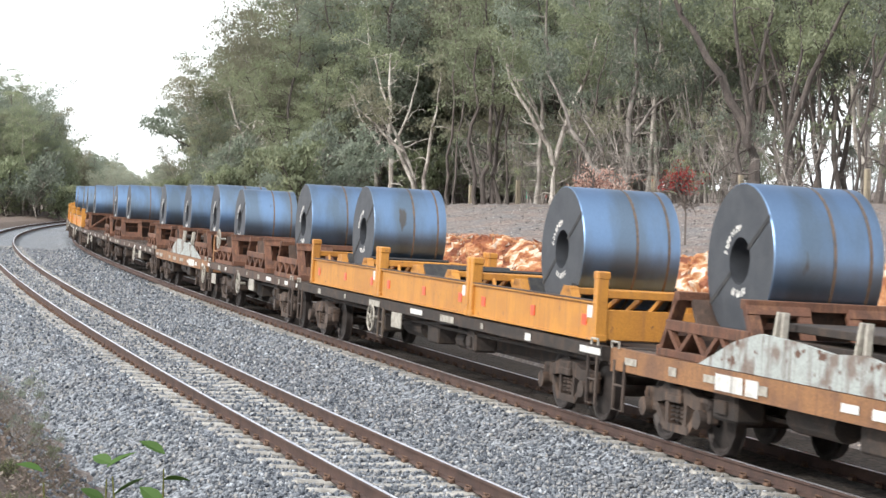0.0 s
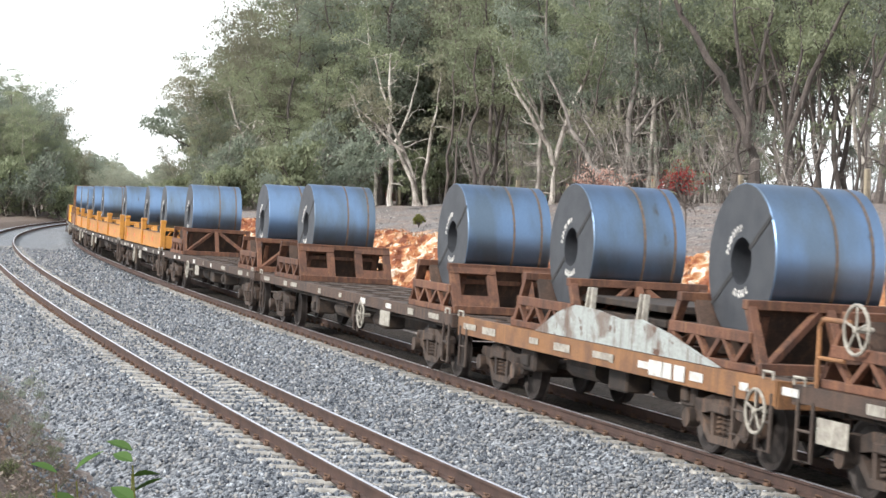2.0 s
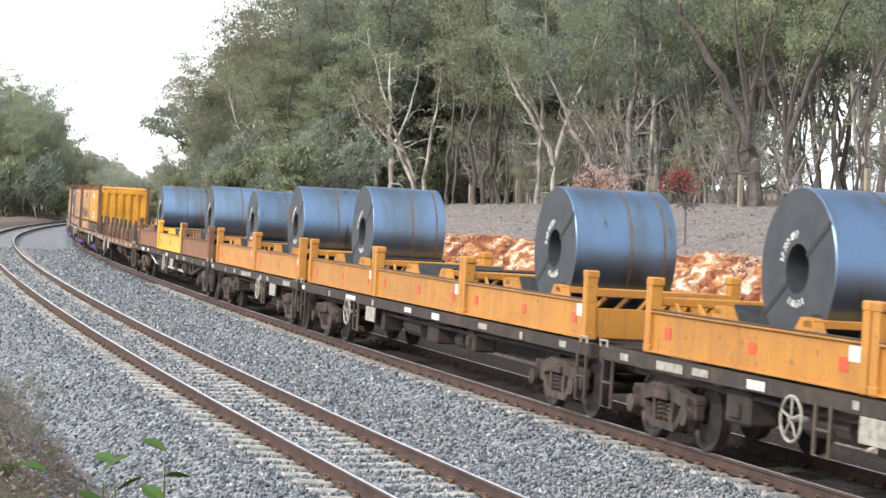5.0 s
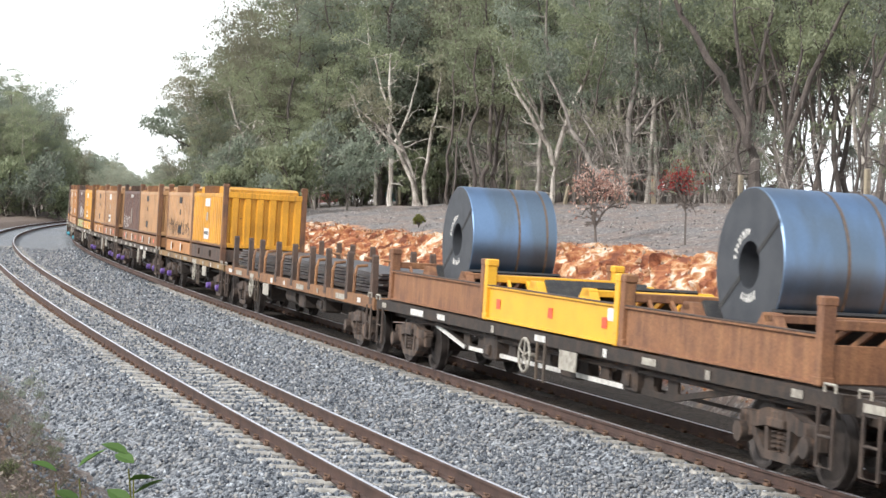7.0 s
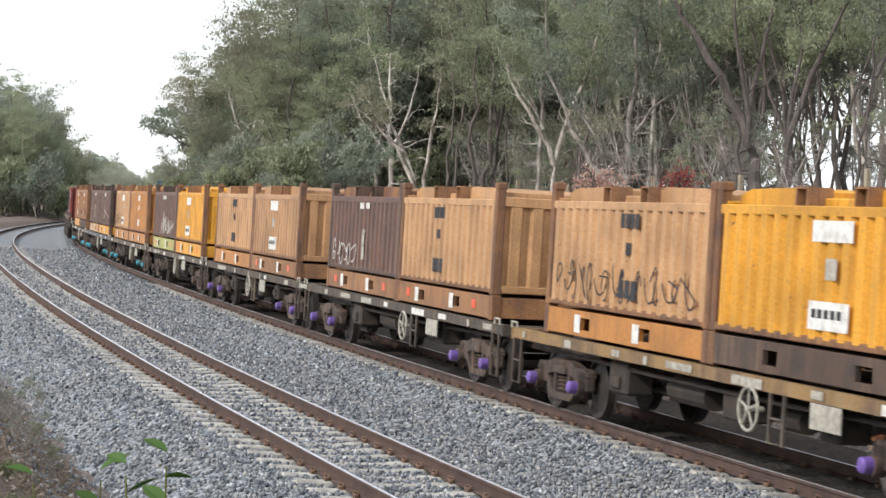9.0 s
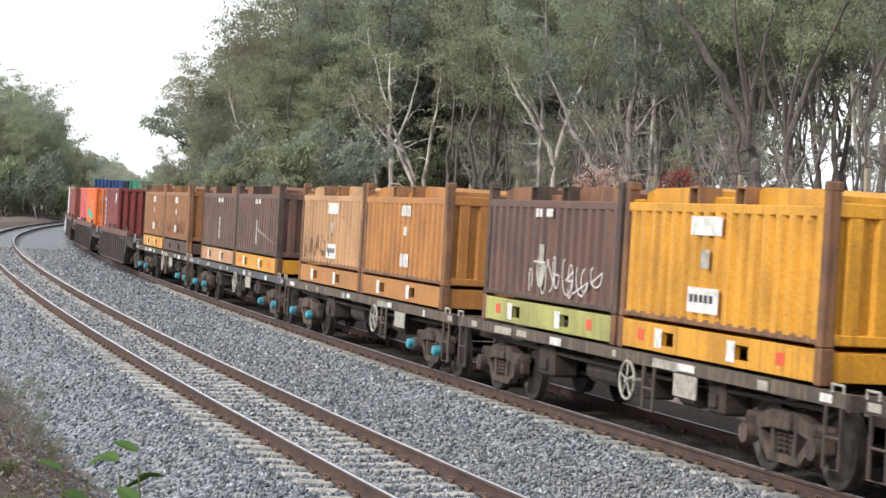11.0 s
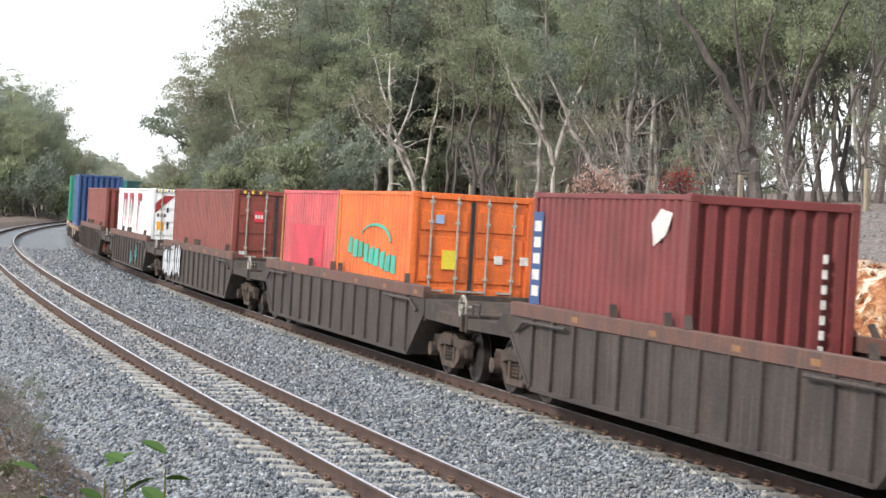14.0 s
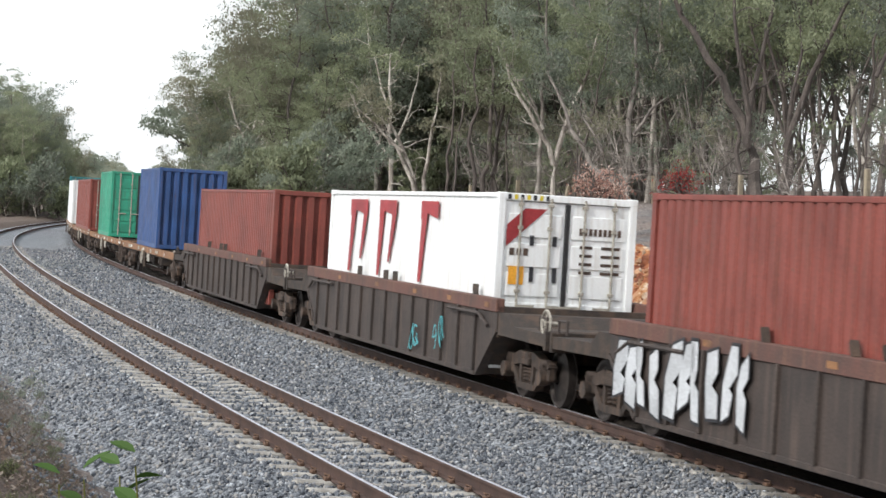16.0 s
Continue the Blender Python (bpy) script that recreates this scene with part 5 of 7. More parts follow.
        g.tube([(q * (w - 0.35), -1.43, 1.12), (q * (w - 0.8), -1.45, 1.30), (q * (w - 2.6), -1.45, 1.30)], 0.03, 6)
        part("air_pipe", g, M_well, car)
    hand_wheel(car, h - 0.22, -1.30, 1.32, 0.2)
    add_bogies(car, h - 1.75)
    couplers(car, h)
    keyed(car, mid, h - 1.75)
    return car


def plain_flat(u0, u1, cap=None):
    L, mid = u1 - u0, (u0 + u1) / 2
    car = thing("container_flat_wagon", "grimy container flat wagon with rusty sills", "railway wagon", "wagons of the train")
    underframe(car, L, 1.15, M_osill, 0.22, True, cap=cap, wheel_x=-1.0, slats=False)
    keyed(car, mid, L / 2 - 1.9)


# ---- the train, front to rear ----
Y, B, R_ = M_yellow, M_bright, M_rustframe
coil_flat(-10.0, 3.4, [-7.0, 0.4], [-7.0, 0.4], 1, M_osill)
coil_flat(3.8, 16.6, [7.4, 13.75], [7.4, 13.75], 1, M_osill, True, wheel_x=5.7, label="faded orange-brown flat wagon with grey side plates and coil cradles", plate_x=-1.2, panel_x=-2.9)
frame_flat(17.0, 37.2, [(17.4, 23.6, Y), (23.6, 29.9, Y), (29.9, 36.2, Y)], [20.2, None, 33.05], wheel_x=-3.0)
coil_flat(37.7, 50.5, [39.3, 48.6], [39.3, 43.6, 48.6], 1, M_sill, False, True, wheel_x=-1.2)
coil_flat(50.9, 63.4, [53.2, 59.4], [53.2, 59.4], 0, M_osill, True, wheel_x=5.7, label="faded orange-brown flat wagon with grey side plates and coil cradles")
coil_flat(63.8, 81.5, [65.7, 78.7], [65.7, 78.7], 1, M_sill, wheel_x=2.2)
coil_flat(82.4, 101.0, [84.2, 98.1], [84.2, 98.1], 0, M_sill, wheel_x=-2.8)
frame_flat(101.4, 115.8, [(102.0, 108.2, Y), (108.2, 114.4, Y)], [104.7, 110.9], wheel_x=-1.2)
frame_flat(116.2, 135.6, [(116.6, 122.8, Y), (122.8, 129.0, Y), (129.0, 135.2, Y)], [119.2, None, 131.9], wheel_x=-5.0)
frame_flat(136.0, 148.9, [(136.2, 142.3, Y), (142.3, 148.4, Y)], [139.0, 145.3], wheel_x=1.35)
frame_flat(149.3, 169.0, [(149.9, 156.0, R_), (156.0, 162.2, B), (162.2, 168.4, R_)], [152.8, None, 165.3], wheel_x=-0.65, truss=True)
plate_wagon(169.3, 186.9, [169.6, 171.8, 173.9, 175.6, 177.6, 179.6, 181.8, 183.4, 185.6])

P_yel = paint("yellow_box", (0.66, 0.31, 0.025))
P_peach = paint("faded_peach_box", (0.50, 0.28, 0.13))
P_tan = paint("faded_tan_box", (0.41, 0.225, 0.105))
P_org = paint("orange_box", (0.45, 0.19, 0.045))
P_rst = paint("rusty_orange_box", (0.29, 0.12, 0.04))
P_drk = PAINTS["dark_maroon_box"] = surface("dark_maroon_box", (0.122, 0.062, 0.047), (0.082, 0.045, 0.038), 0.6, 0, 1.3, (0.4, 0.66), streak=(0.205, 0.105, 0.065), spots=((0.16, 0.075, 0.045), 6.0, 0.66), fine=0.2, bump=0.12, bump_scale=30)
M_lid = surface("rusty_orange_brown_lid", (0.235, 0.105, 0.05), (0.13, 0.058, 0.038), 0.7, 0, 1.6, (0.4, 0.6), streak=(0.33, 0.17, 0.06), fine=0.2)
P_lime = paint("lime_base", (0.40, 0.39, 0.12))
BX = "open-topped ribbed steel box"
box_wagon(187.3, 201.7, [(188.2, P_yel, M_sill, "bright yellow " + BX, 2), (194.3, P_peach, P_org, "faded peach " + BX + " with dark scrawl", 3, (-2.6, 2.4, 1.75, 2.3, M_black))], M_purple, 1.6, M_ochre)
box_wagon(202.2, 217.2, [(203.0, P_peach, M_osill, "faded peach " + BX, 3), (209.1, P_drk, M_osill, "dark maroon " + BX + " with pale scrawl", 1, (-2.6, -0.6, 1.75, 2.3, M_white))], M_purple, 1.4)
box_wagon(217.6, 232.0, [(218.5, P_tan, M_osill, "faded tan " + BX, 2), (224.6, P_peach, P_org, "faded peach " + BX, 3)], M_purple, 0.3)
box_wagon(232.4, 246.6, [(233.2, P_yel, P_yel, "bright yellow " + BX, 2), (239.4, P_drk, P_lime, "dark maroon " + BX + " with pale scrawl", 1, (-0.8, 2.2, 1.75, 2.3, M_white))], None)
box_wagon(247.0, 261.5, [(247.9, P_org, P_org, "orange ribbed " + BX, 1), (254.1, P_peach, P_org, "faded peach " + BX + " with dark scrawl", 2, (-2.6, 0.0, 1.75, 2.25, M_black))], M_teal, 1.75)
box_wagon(261.9, 277.0, [(263.0, P_drk, P_yel, "dark maroon " + BX, 1), (269.2, P_drk, P_peach, "dark maroon " + BX, 1)], M_teal, 0.9, M_bluesill)
box_wagon(277.4, 291.9, [(278.3, P_rst, M_sill, "rusty orange " + BX + " with pale scrawl", 1, (-2.4, 2.2, 1.8, 2.3, M_brown)), (284.5, P_rst, P_yel, "rusty orange " + BX, 1)], M_teal)
for a, b in ((292.3, 309.9), (310.2, 329.8), (330.1, 349.2), (349.5, 368.4), (368.7, 387.8)):
    well_wagon(a, b)
P_mar = paint("maroon_container", (0.20, 0.035, 0.035))
P_oran = paint("orange_container", (0.80, 0.165, 0.03))
P_pink = paint("faded_pink_container", (0.62, 0.10, 0.11))
P_redc = paint("brown_red_container", (0.235, 0.055, 0.04))
P_wht = PAINTS["white_container"] = surface("white_container", (0.86, 0.875, 0.87), (0.77, 0.785, 0.775), 0.45, 0, 0.9, (0.45, 0.7), streak=(0.66, 0.64, 0.60), fine=0.04, bump=0.04, bump_scale=30)
P_blu = paint("blue_container", (0.03, 0.085, 0.24))
P_grn = paint("green_container", (0.03, 0.32, 0.20))
P_tea = paint("teal_container", (0.04, 0.24, 0.26))
WZ, WH = 0.41, 2.90
cron = iso_container(301.2, 6.06, WZ, WH, P_mar, "maroon ribbed container with pale lettering bars", False)
orng = iso_container(314.4, 6.06, WZ, WH, P_oran, "orange shipping container with a green emblem", True)
pink = iso_container(320.55, 6.06, WZ, WH, P_pink, "faded pink-red container with orange corner posts", True)
redc = iso_container(333.8, 12.19, WZ, WH, P_redc, "long brown-red shipping container", True)
whit = iso_container(352.65, 12.19, WZ, WH, P_wht, "long white container with red lettering shapes", True, ribs=0.6, depth=0.01)
brwn = iso_container(371.4, 12.19, WZ, WH, P_redc, "long brown-red container with a ribbed end", False)
plain_flat(388.3, 406.0)
iso_container(394.3, 6.06, 1.16, 2.90, P_blu, "blue shipping container on a flat wagon", False)
plain_flat(406.4, 424.0)
iso_container(412.8, 6.06, 1.16, 2.90, P_grn, "green shipping container on a flat wagon", True)
plain_flat(424.4, 442.0)
iso_container(426.0, 12.19, 1.16, 2.59, P_redc, "brown-red shipping container on a flat wagon", True)
plain_flat(442.4, 460.0)
iso_container(446.0, 12.19, 1.16, 2.59, P_wht, "white shipping container on a flat wagon", True)
plain_flat(460.4, 478.0)
iso_container(463.0, 12.19, 1.16, 2.90, P_tea, "teal shipping container on a flat wagon", True)
plain_flat(478.4, 496.0)
iso_container(481.0, 12.19, 1.16, 2.59, P_redc, "brown-red shipping container on a flat wagon", True)


# ---- painted devices on the containers ----
def decal(ob, form, mat, label, name="painted_mark"):
    part(name, form, mat, ob, label)


SIDE = -1.2235
P_green = paint("faded_green_paint", (0.05, 0.42, 0.30), 0)
P_crim = paint("dark_red_paint", (0.36, 0.03, 0.035), 0)
P_sign = paint("orange_sign", (0.78, 0.36, 0.03), 0)
P_ystk = paint("yellow_sticker", (0.78, 0.62, 0.05), 0)
P_silver = paint("silver_spray", (0.62, 0.64, 0.66), 0)
P_cyan = paint("cyan_spray", (0.10, 0.50, 0.55), 0)
P_scar = paint("scarlet_patch", (0.60, 0.035, 0.06), 0)
P_sky = paint("pale_blue_sign", (0.35, 0.52, 0.75), 0)
f = Form()
n = 12
for k in range(n):
    a, b = math.pi * (0.12 + 0.86 * k / n), math.pi * (0.12 + 0.86 * (k + 1) / n)
    p, q = (0.3 - 1.25 * math.cos(a), SIDE, 2.28 + 0.34 * math.sin(a)), (0.3 - 1.25 * math.cos(b), SIDE, 2.28 + 0.34 * math.sin(b))
    f.beam(p, q, 0.006, 0.03 + 0.07 * k / n)
decal(orng, f, P_green, "green painted arc")
f = Form()
rr = random.Random(4)
for k in range(9):
    x = -1.95 + 0.45 * k
    z = 2.33 - 0.035 * k
    f.prism([(x + rr.uniform(-.05, .05), z - 0.32 - rr.uniform(0, .06)), (x + 0.36, z - 0.30 - rr.uniform(0, .1)), (x + 0.40 + rr.uniform(-.06, .04), z), (x + 0.04, z - rr.uniform(0, .09))], SIDE - 0.003, SIDE + 0.002)
decal(orng, f, P_green, "worn green lettering blocks")
f = Form()
f.box(3.0, 3.034, -0.58, -0.28, 1.86, 2.22)
decal(orng, f, P_ystk, "yellow warning sticker")
for y0, z0, mt in ((-0.74, 2.72, P_sky), (0.46, 2.0, M_white), (0.98, 2.0, M_white)):
    f = Form()
    f.box(3.0, 3.032, y0, y0 + 0.16, z0, z0 + 0.16)
    decal(orng, f, mt, "small square sticker")
f = Form()
f.box(-1.8, 1.7, SIDE - 0.002, SIDE + 0.004, 1.45, 2.50)
decal(pink, f, P_scar, "unfaded scarlet rectangle")
for q in (-1, 1):
    f = Form()
    f.box(q * 2.90, q * 3.034, -1.226, -1.10, WZ + 0.12, WZ + WH - 0.12, 0.01)
    decal(pink, f, P_org, "orange corner post sleeve")
f = Form()
f.box(6.06, 6.10, -0.62, -0.36, 2.42, 2.72)
decal(redc, f, P_scar, "small red and white sign")
bars_f = Form()
for k in range(3):
    bars_f.box(6.10, 6.104, -0.60 + 0.08 * k, -0.545 + 0.08 * k, 2.52, 2.62)
decal(redc, bars_f, M_white, "white bars on the sign")
f = Form()
f.box(6.06, 6.085, -1.0, -0.78, 1.5, 1.6)
decal(redc, f, M_white, "white plate")
# red shapes on the long white container: a stem with a cap, paint peeled away below
for x0, x1, st in ((-4.2, -2.7, 0.55), (-1.75, -0.4, 0.4), (1.35, 2.55, 0.5)):
    f = Form()
    f.prism([(x0 + 0.05, 2.78), (x0 + 0.3, 2.78), (x0 + 0.3, 2.92), (x1, 2.8), (x1, 3.12), (x0 + 0.05, 3.12)], SIDE - 0.003, SIDE + 0.002)
    f.prism([(x0 + 0.02, 1.62), (x0 + 0.2, 1.62), (x0 + 0.2 + st * 0.6, 2.95), (x0 + st * 0.6 - 0.16, 2.95)], SIDE - 0.0034, SIDE + 0.0016)
    if x0 < 1:
        f.prism([(x1 - 0.5, 1.9), (x1 - 0.38, 1.9), (x1, 2.85), (x1 - 0.3, 2.85)], SIDE - 0.0038, SIDE + 0.0012)
    decal(whit, f, P_crim, "peeling dark red letter shape")
f = Form()
f.prism([(-1.05, 2.42), (-0.36, 3.06), (-0.74, 3.06), (-1.05, 2.78)], 0, 0.004, Matrix.Translation((6.078, 0, 0)) @ pose(0, 0, 0, 0, 0, 90))
decal(whit, f, P_crim, "dark red diagonal stripe")
f = Form()
f.box(6.066, 6.08, -0.98, -0.72, 1.80, 2.10)
decal(whit, f, P_sign, "orange square sign")
f = Form()
for y in (-0.62, -0.22):
    f.box(6.066, 6.085, y, y + 0.07, 1.85, 2.1)
    f.box(6.066, 6.085, y - 0.02, y + 0.05, 2.45, 2.62)
decal(whit, f, M_black, "dark slots in the door")
f = Form()
for k in range(9):
    f.box(6.066, 6.075, 0.22 + 0.085 * k, 0.275 + 0.085 * k, 2.66, 2.78)
for r in range(4):
    f.box(6.066, 6.075, 0.24, 0.46, 2.44 - 0.14 * r, 2.49 - 0.14 * r)
    f.box(6.066, 6.075, 0.62, 0.95, 2.44 - 0.14 * r, 2.49 - 0.14 * r)
for k in range(3):
    f.box(6.066, 6.075, -0.98 + 0.12 * k, -0.9 + 0.12 * k, 2.28, 2.40)
decal(whit, f, M_sill, "plain bars in place of the lettering")
f = Form()
for k in range(5):
    f.box(-2.9, -2.6, SIDE - 0.006, SIDE - 0.002, 2.70 - 0.25 * k, 2.86 - 0.25 * k)
decal(cron, f, M_white, "column of white lettering blocks")
f = Form()
f.box(-2.98, -2.52, SIDE - 0.002, SIDE + 0.003, 1.5, 3.0)
decal(cron, f, P_blu, "upright blue panel")
f = Form()
f.prism([(1.9, 2.6), (2.3, 2.75), (2.5, 3.05), (2.1, 3.1), (1.8, 2.9)], SIDE - 0.002, SIDE + 0.003)
decal(cron, f, M_white, "white emblem")
f = Form()
for k in range(7):
    f.box(3.0, 3.034, 0.72, 0.78, 1.3 + 0.2 * k, 1.42 + 0.2 * k)
decal(cron, f, M_white, "upright row of pale bars")


def spray(ob, x0, x1, z0, z1, mat, seed, y=-1.444):
    """Sprayed block tag: leaning fat strokes with dark gaps."""
    rn = random.Random(seed)
    n = int((x1 - x0) / 0.42)
    for k in range(n):
        x = x0 + (x1 - x0) * k / n
        a, b = z0 + rn.uniform(0, 0.2), z1 - rn.uniform(0, 0.25)
        l = rn.uniform(-0.15, 0.2)
        w = rn.uniform(0.2, 0.34)
        mid = (a + b) / 2
        # a fat stroke with a bite out of one side
        poly = [(x, a), (x + w, a + rn.uniform(-0.1, 0.15)), (x + w + l * 0.4, mid - 0.12), (x + w * 0.45 + l * 0.5, mid - rn.uniform(0, 0.06)), (x + w + l, mid + 0.14), (x + w * 0.9 + l, b), (x + l, b - rn.uniform(0, 0.15)), (x + l * 0.3 - 0.05, mid)]
        f, g = Form(), Form()
        f.prism(poly, y - 0.003, y + 0.001)
        cx, cz = sum(p[0] for p in poly) / 8, sum(p[1] for p in poly) / 8
        g.prism([(cx + (px - cx) * 1.22, cz + (pz - cz) * 1.1) for px, pz in poly], y + 0.002, y + 0.005)
        part("sprayed_stroke", f, mat, ob, "sprayed silver stroke")
        part("stroke_outline", g, M_black, ob, "dark outline of the stroke")


WELLS = [o for o in scene.objects if o.name.startswith("well_wagon")]
spray(WELLS[2], -6.8, -2.5, 0.42, 1.5, P_silver, 5)
strokes(WELLS[3], -1.446, [(2.1, 2.5, 0.4, 0.9), (3.6, 4.2, 0.4, 1.2)], P_cyan, 3)

f = Form()
for r in range(6):
    f.box(6.06, 6.075, 0.36, 0.36 + rr.uniform(0.3, 0.62), 2.72 - 0.2 * r - 0.3 * (r > 1), 2.81 - 0.2 * r - 0.3 * (r > 1))
decal(redc, f, M_white, "plain bars in place of the lettering")
for ob in (redc, whit):
    for k in range(7):
        f = Form()
        f.box(6.092, 6.098, -1.06 + 0.11 * k, -1.005 + 0.11 * k, WZ + WH - 0.11, WZ + WH - 0.03)
        decal(ob, f, P_ystk if k % 2 else M_black, "hazard stripe on the header")


# ---- woodland ----
def leaf_material(name, a, b, c, patch=0.0):
    mt = bpy.data.materials.new(name)
    mt.use_nodes = True
    nt = mt.node_tree
    pb = nt.nodes["Principled BSDF"]
    pb.inputs["Roughness"].default_value, pb.inputs["Specular IOR Level"].default_value = 0.55, 0.35
    ge, oi = nt.nodes.new("ShaderNodeNewGeometry"), nt.nodes.new("ShaderNodeObjectInfo")
    rp = nt.nodes.new("ShaderNodeValToRGB")
    rp.color_ramp.elements[0].color, rp.color_ramp.elements[1].color = (*a, 1), (*c, 1)
    rp.color_ramp.elements.new(0.6).color = (*b, 1)
    tc, ns = nt.nodes.new("ShaderNodeTexCoord"), nt.nodes.new("ShaderNodeTexNoise")
    ns.inputs["Scale"].default_value, ns.inputs["Detail"].default_value = 0.7, 2.0
    nt.links.new(tc.outputs["Object"], ns.inputs["Vector"])
    spread = nt.nodes.new("ShaderNodeMapRange")
    spread.inputs["From Min"].default_value, spread.inputs["From Max"].default_value = 0.3, 0.7
    nt.links.new(ns.outputs["Fac"], spread.inputs["Value"])
    both = nt.nodes.new("ShaderNodeMix")
    both.inputs[0].default_value = patch
    nt.links.new(ge.outputs["Random Per Island"], both.inputs[2])
    nt.links.new(spread.outputs["Result"], both.inputs[3])
    nt.links.new(both.outputs[0], rp.inputs["Fac"])
    mr = nt.nodes.new("ShaderNodeMapRange")
    mr.inputs["To Min"].default_value, mr.inputs["To Max"].default_value = 0.78, 1.25
    nt.links.new(oi.outputs["Random"], mr.inputs["Value"])
    vm = nt.nodes.new("ShaderNodeVectorMath")
    vm.operation = "SCALE"
    nt.links.new(rp.outputs["Color"], vm.inputs[0])
    nt.links.new(mr.outputs["Result"], vm.inputs["Scale"])
    nt.links.new(vm.outputs[0], pb.inputs["Base Color"])
    tr = nt.nodes.new("ShaderNodeBsdfTranslucent")
    nt.links.new(vm.outputs[0], tr.inputs["Color"])
    mx = nt.nodes.new("ShaderNodeMixShader")
    mx.inputs["Fac"].default_value = 0.48
    nt.links.new(pb.outputs[0], mx.inputs[1])
    nt.links.new(tr.outputs[0], mx.inputs[2])
    nt.links.new(mx.outputs[0], nt.nodes["Material Output"].inputs["Surface"])
    return mt


M_leaf = leaf_material("olive_gum_leaf", (0.155, 0.178, 0.11), (0.262, 0.292, 0.182), (0.42, 0.445, 0.285), 0.6)
M_leaf2 = leaf_material("grey_green_gum_leaf", (0.15, 0.176, 0.14), (0.24, 0.272, 0.21), (0.37, 0.395, 0.30), 0.6)
M_leaf3 = leaf_material("brownish_olive_gum_leaf", (0.175, 0.173, 0.125), (0.28, 0.272, 0.19), (0.41, 0.41, 0.275), 0.6)
# far crowns: distance haze is put into this pale leaf colour
M_hazy = leaf_material("haze_tinted_leaf", (0.30, 0.33, 0.27), (0.44, 0.46, 0.36), (0.60, 0.60, 0.44), 0.5)
M_redleaf = leaf_material("crimson_leaf", (0.30, 0.03, 0.03), (0.42, 0.06, 0.055), (0.5, 0.13, 0.11))
M_pinkleaf = leaf_material("dry_pink_leaf", (0.35, 0.17, 0.13), (0.5, 0.32, 0.26), (0.7, 0.58, 0.5))
M_fresh = leaf_material("fresh_green_leaf", (0.07, 0.14, 0.03), (0.10, 0.19, 0.045), (0.15, 0.25, 0.08))
M_weed = leaf_material("dull_green_weed_leaf", (0.09, 0.12, 0.05), (0.16, 0.19, 0.08), (0.27, 0.26, 0.13))
M_limes = leaf_material("yellow_green_needle", (0.14, 0.16, 0.04), (0.22, 0.23, 0.06), (0.32, 0.30, 0.10))
M_pale = surface("pale_gum_bark", (0.46, 0.42, 0.37), (0.19, 0.165, 0.145), 0.85, 0, 1.6, (0.4, 0.62), streak=(0.13, 0.105, 0.09), bump=0.3, bump_scale=25, vary=0.25)
M_white_bark = surface("whitish_bare_bark", (0.60, 0.56, 0.50), (0.38, 0.34, 0.30), 0.8, 0, 1.6, (0.4, 0.62), streak=(0.22, 0.18, 0.15), bump=0.2, bump_scale=25, vary=0.15)
M_grey_bark = surface("grey_bark", (0.30, 0.265, 0.24), (0.16, 0.14, 0.125), 0.9, 0, 1.8, (0.4, 0.62), streak=(0.42, 0.38, 0.34), bump=0.4, bump_scale=25, vary=0.25)
M_dark = surface("dark_rough_bark", (0.095, 0.08, 0.072), (0.155, 0.13, 0.115), 0.95, 0, 2.0, (0.45, 0.65), streak=(0.07, 0.058, 0.052), bump=0.6, bump_scale=25, vary=0.25)


def leaves_mesh(name, centres, radii, per, size, mat, seed, droop=0.75, flat=0.55):
    """Many single leaves hung in loose clumps round the twig ends."""
    rng = np.random.default_rng(seed)
    c = np.repeat(np.array(centres), per, 0)
    r = np.repeat(np.array(radii), per)[:, None]
    n = len(c)
    off = rng.normal(0, 0.5, (n, 3))
    off /= np.maximum(1, np.linalg.norm(off, axis=1, keepdims=True) / 1.2)
    off[:, 2] = off[:, 2] * flat - 0.25 * (off[:, 0] ** 2 + off[:, 1] ** 2)
    p = c + off * r
    d = rng.normal(0, 1, (n, 3))
    d[:, 2] -= droop * 1.6
    d /= np.linalg.norm(d, axis=1, keepdims=True)
    w = np.cross(d, rng.normal(0, 1, (n, 3)))
    w /= np.linalg.norm(w, axis=1, keepdims=True) + 1e-9
    ln = size * rng.uniform(0.6, 1.4, (n, 1))
    wd = ln * rng.uniform(0.14, 0.24, (n, 1))
    v = np.stack([p - d * ln * 0.5, p + w * wd, p + d * ln * 0.5, p - w * wd], 1).reshape(-1, 3)
    me = bpy.data.meshes.new(name)
    me.vertices.add(4 * n)
    me.vertices.foreach_set("co", v.astype(np.float32).ravel())
    me.loops.add(4 * n)
    me.loops.foreach_set("vertex_index", np.arange(4 * n, dtype=np.int32))
    me.polygons.add(n)
    me.polygons.foreach_set("loop_start", np.arange(0, 4 * n, 4, dtype=np.int32))
    me.update(calc_edges=True)
    me.materials.append(mat)
    return me


def grow(rnd, p, d, length, r0, r1, n, wander=0.12, lift=0.05):
    """A wandering limb: points and radii."""
    pts, rad = [Vector(p)], [r0]
    d = Vector(d).normalized()
    for i in range(n):
        d = (d + Vector((rnd.gauss(0, wander), rnd.gauss(0, wander), rnd.gauss(0, wander) + lift))).normalized()
        pts.append(pts[-1] + d * length / n)
        rad.append(r0 + (r1 - r0) * (i + 1) / n)
    return pts, rad


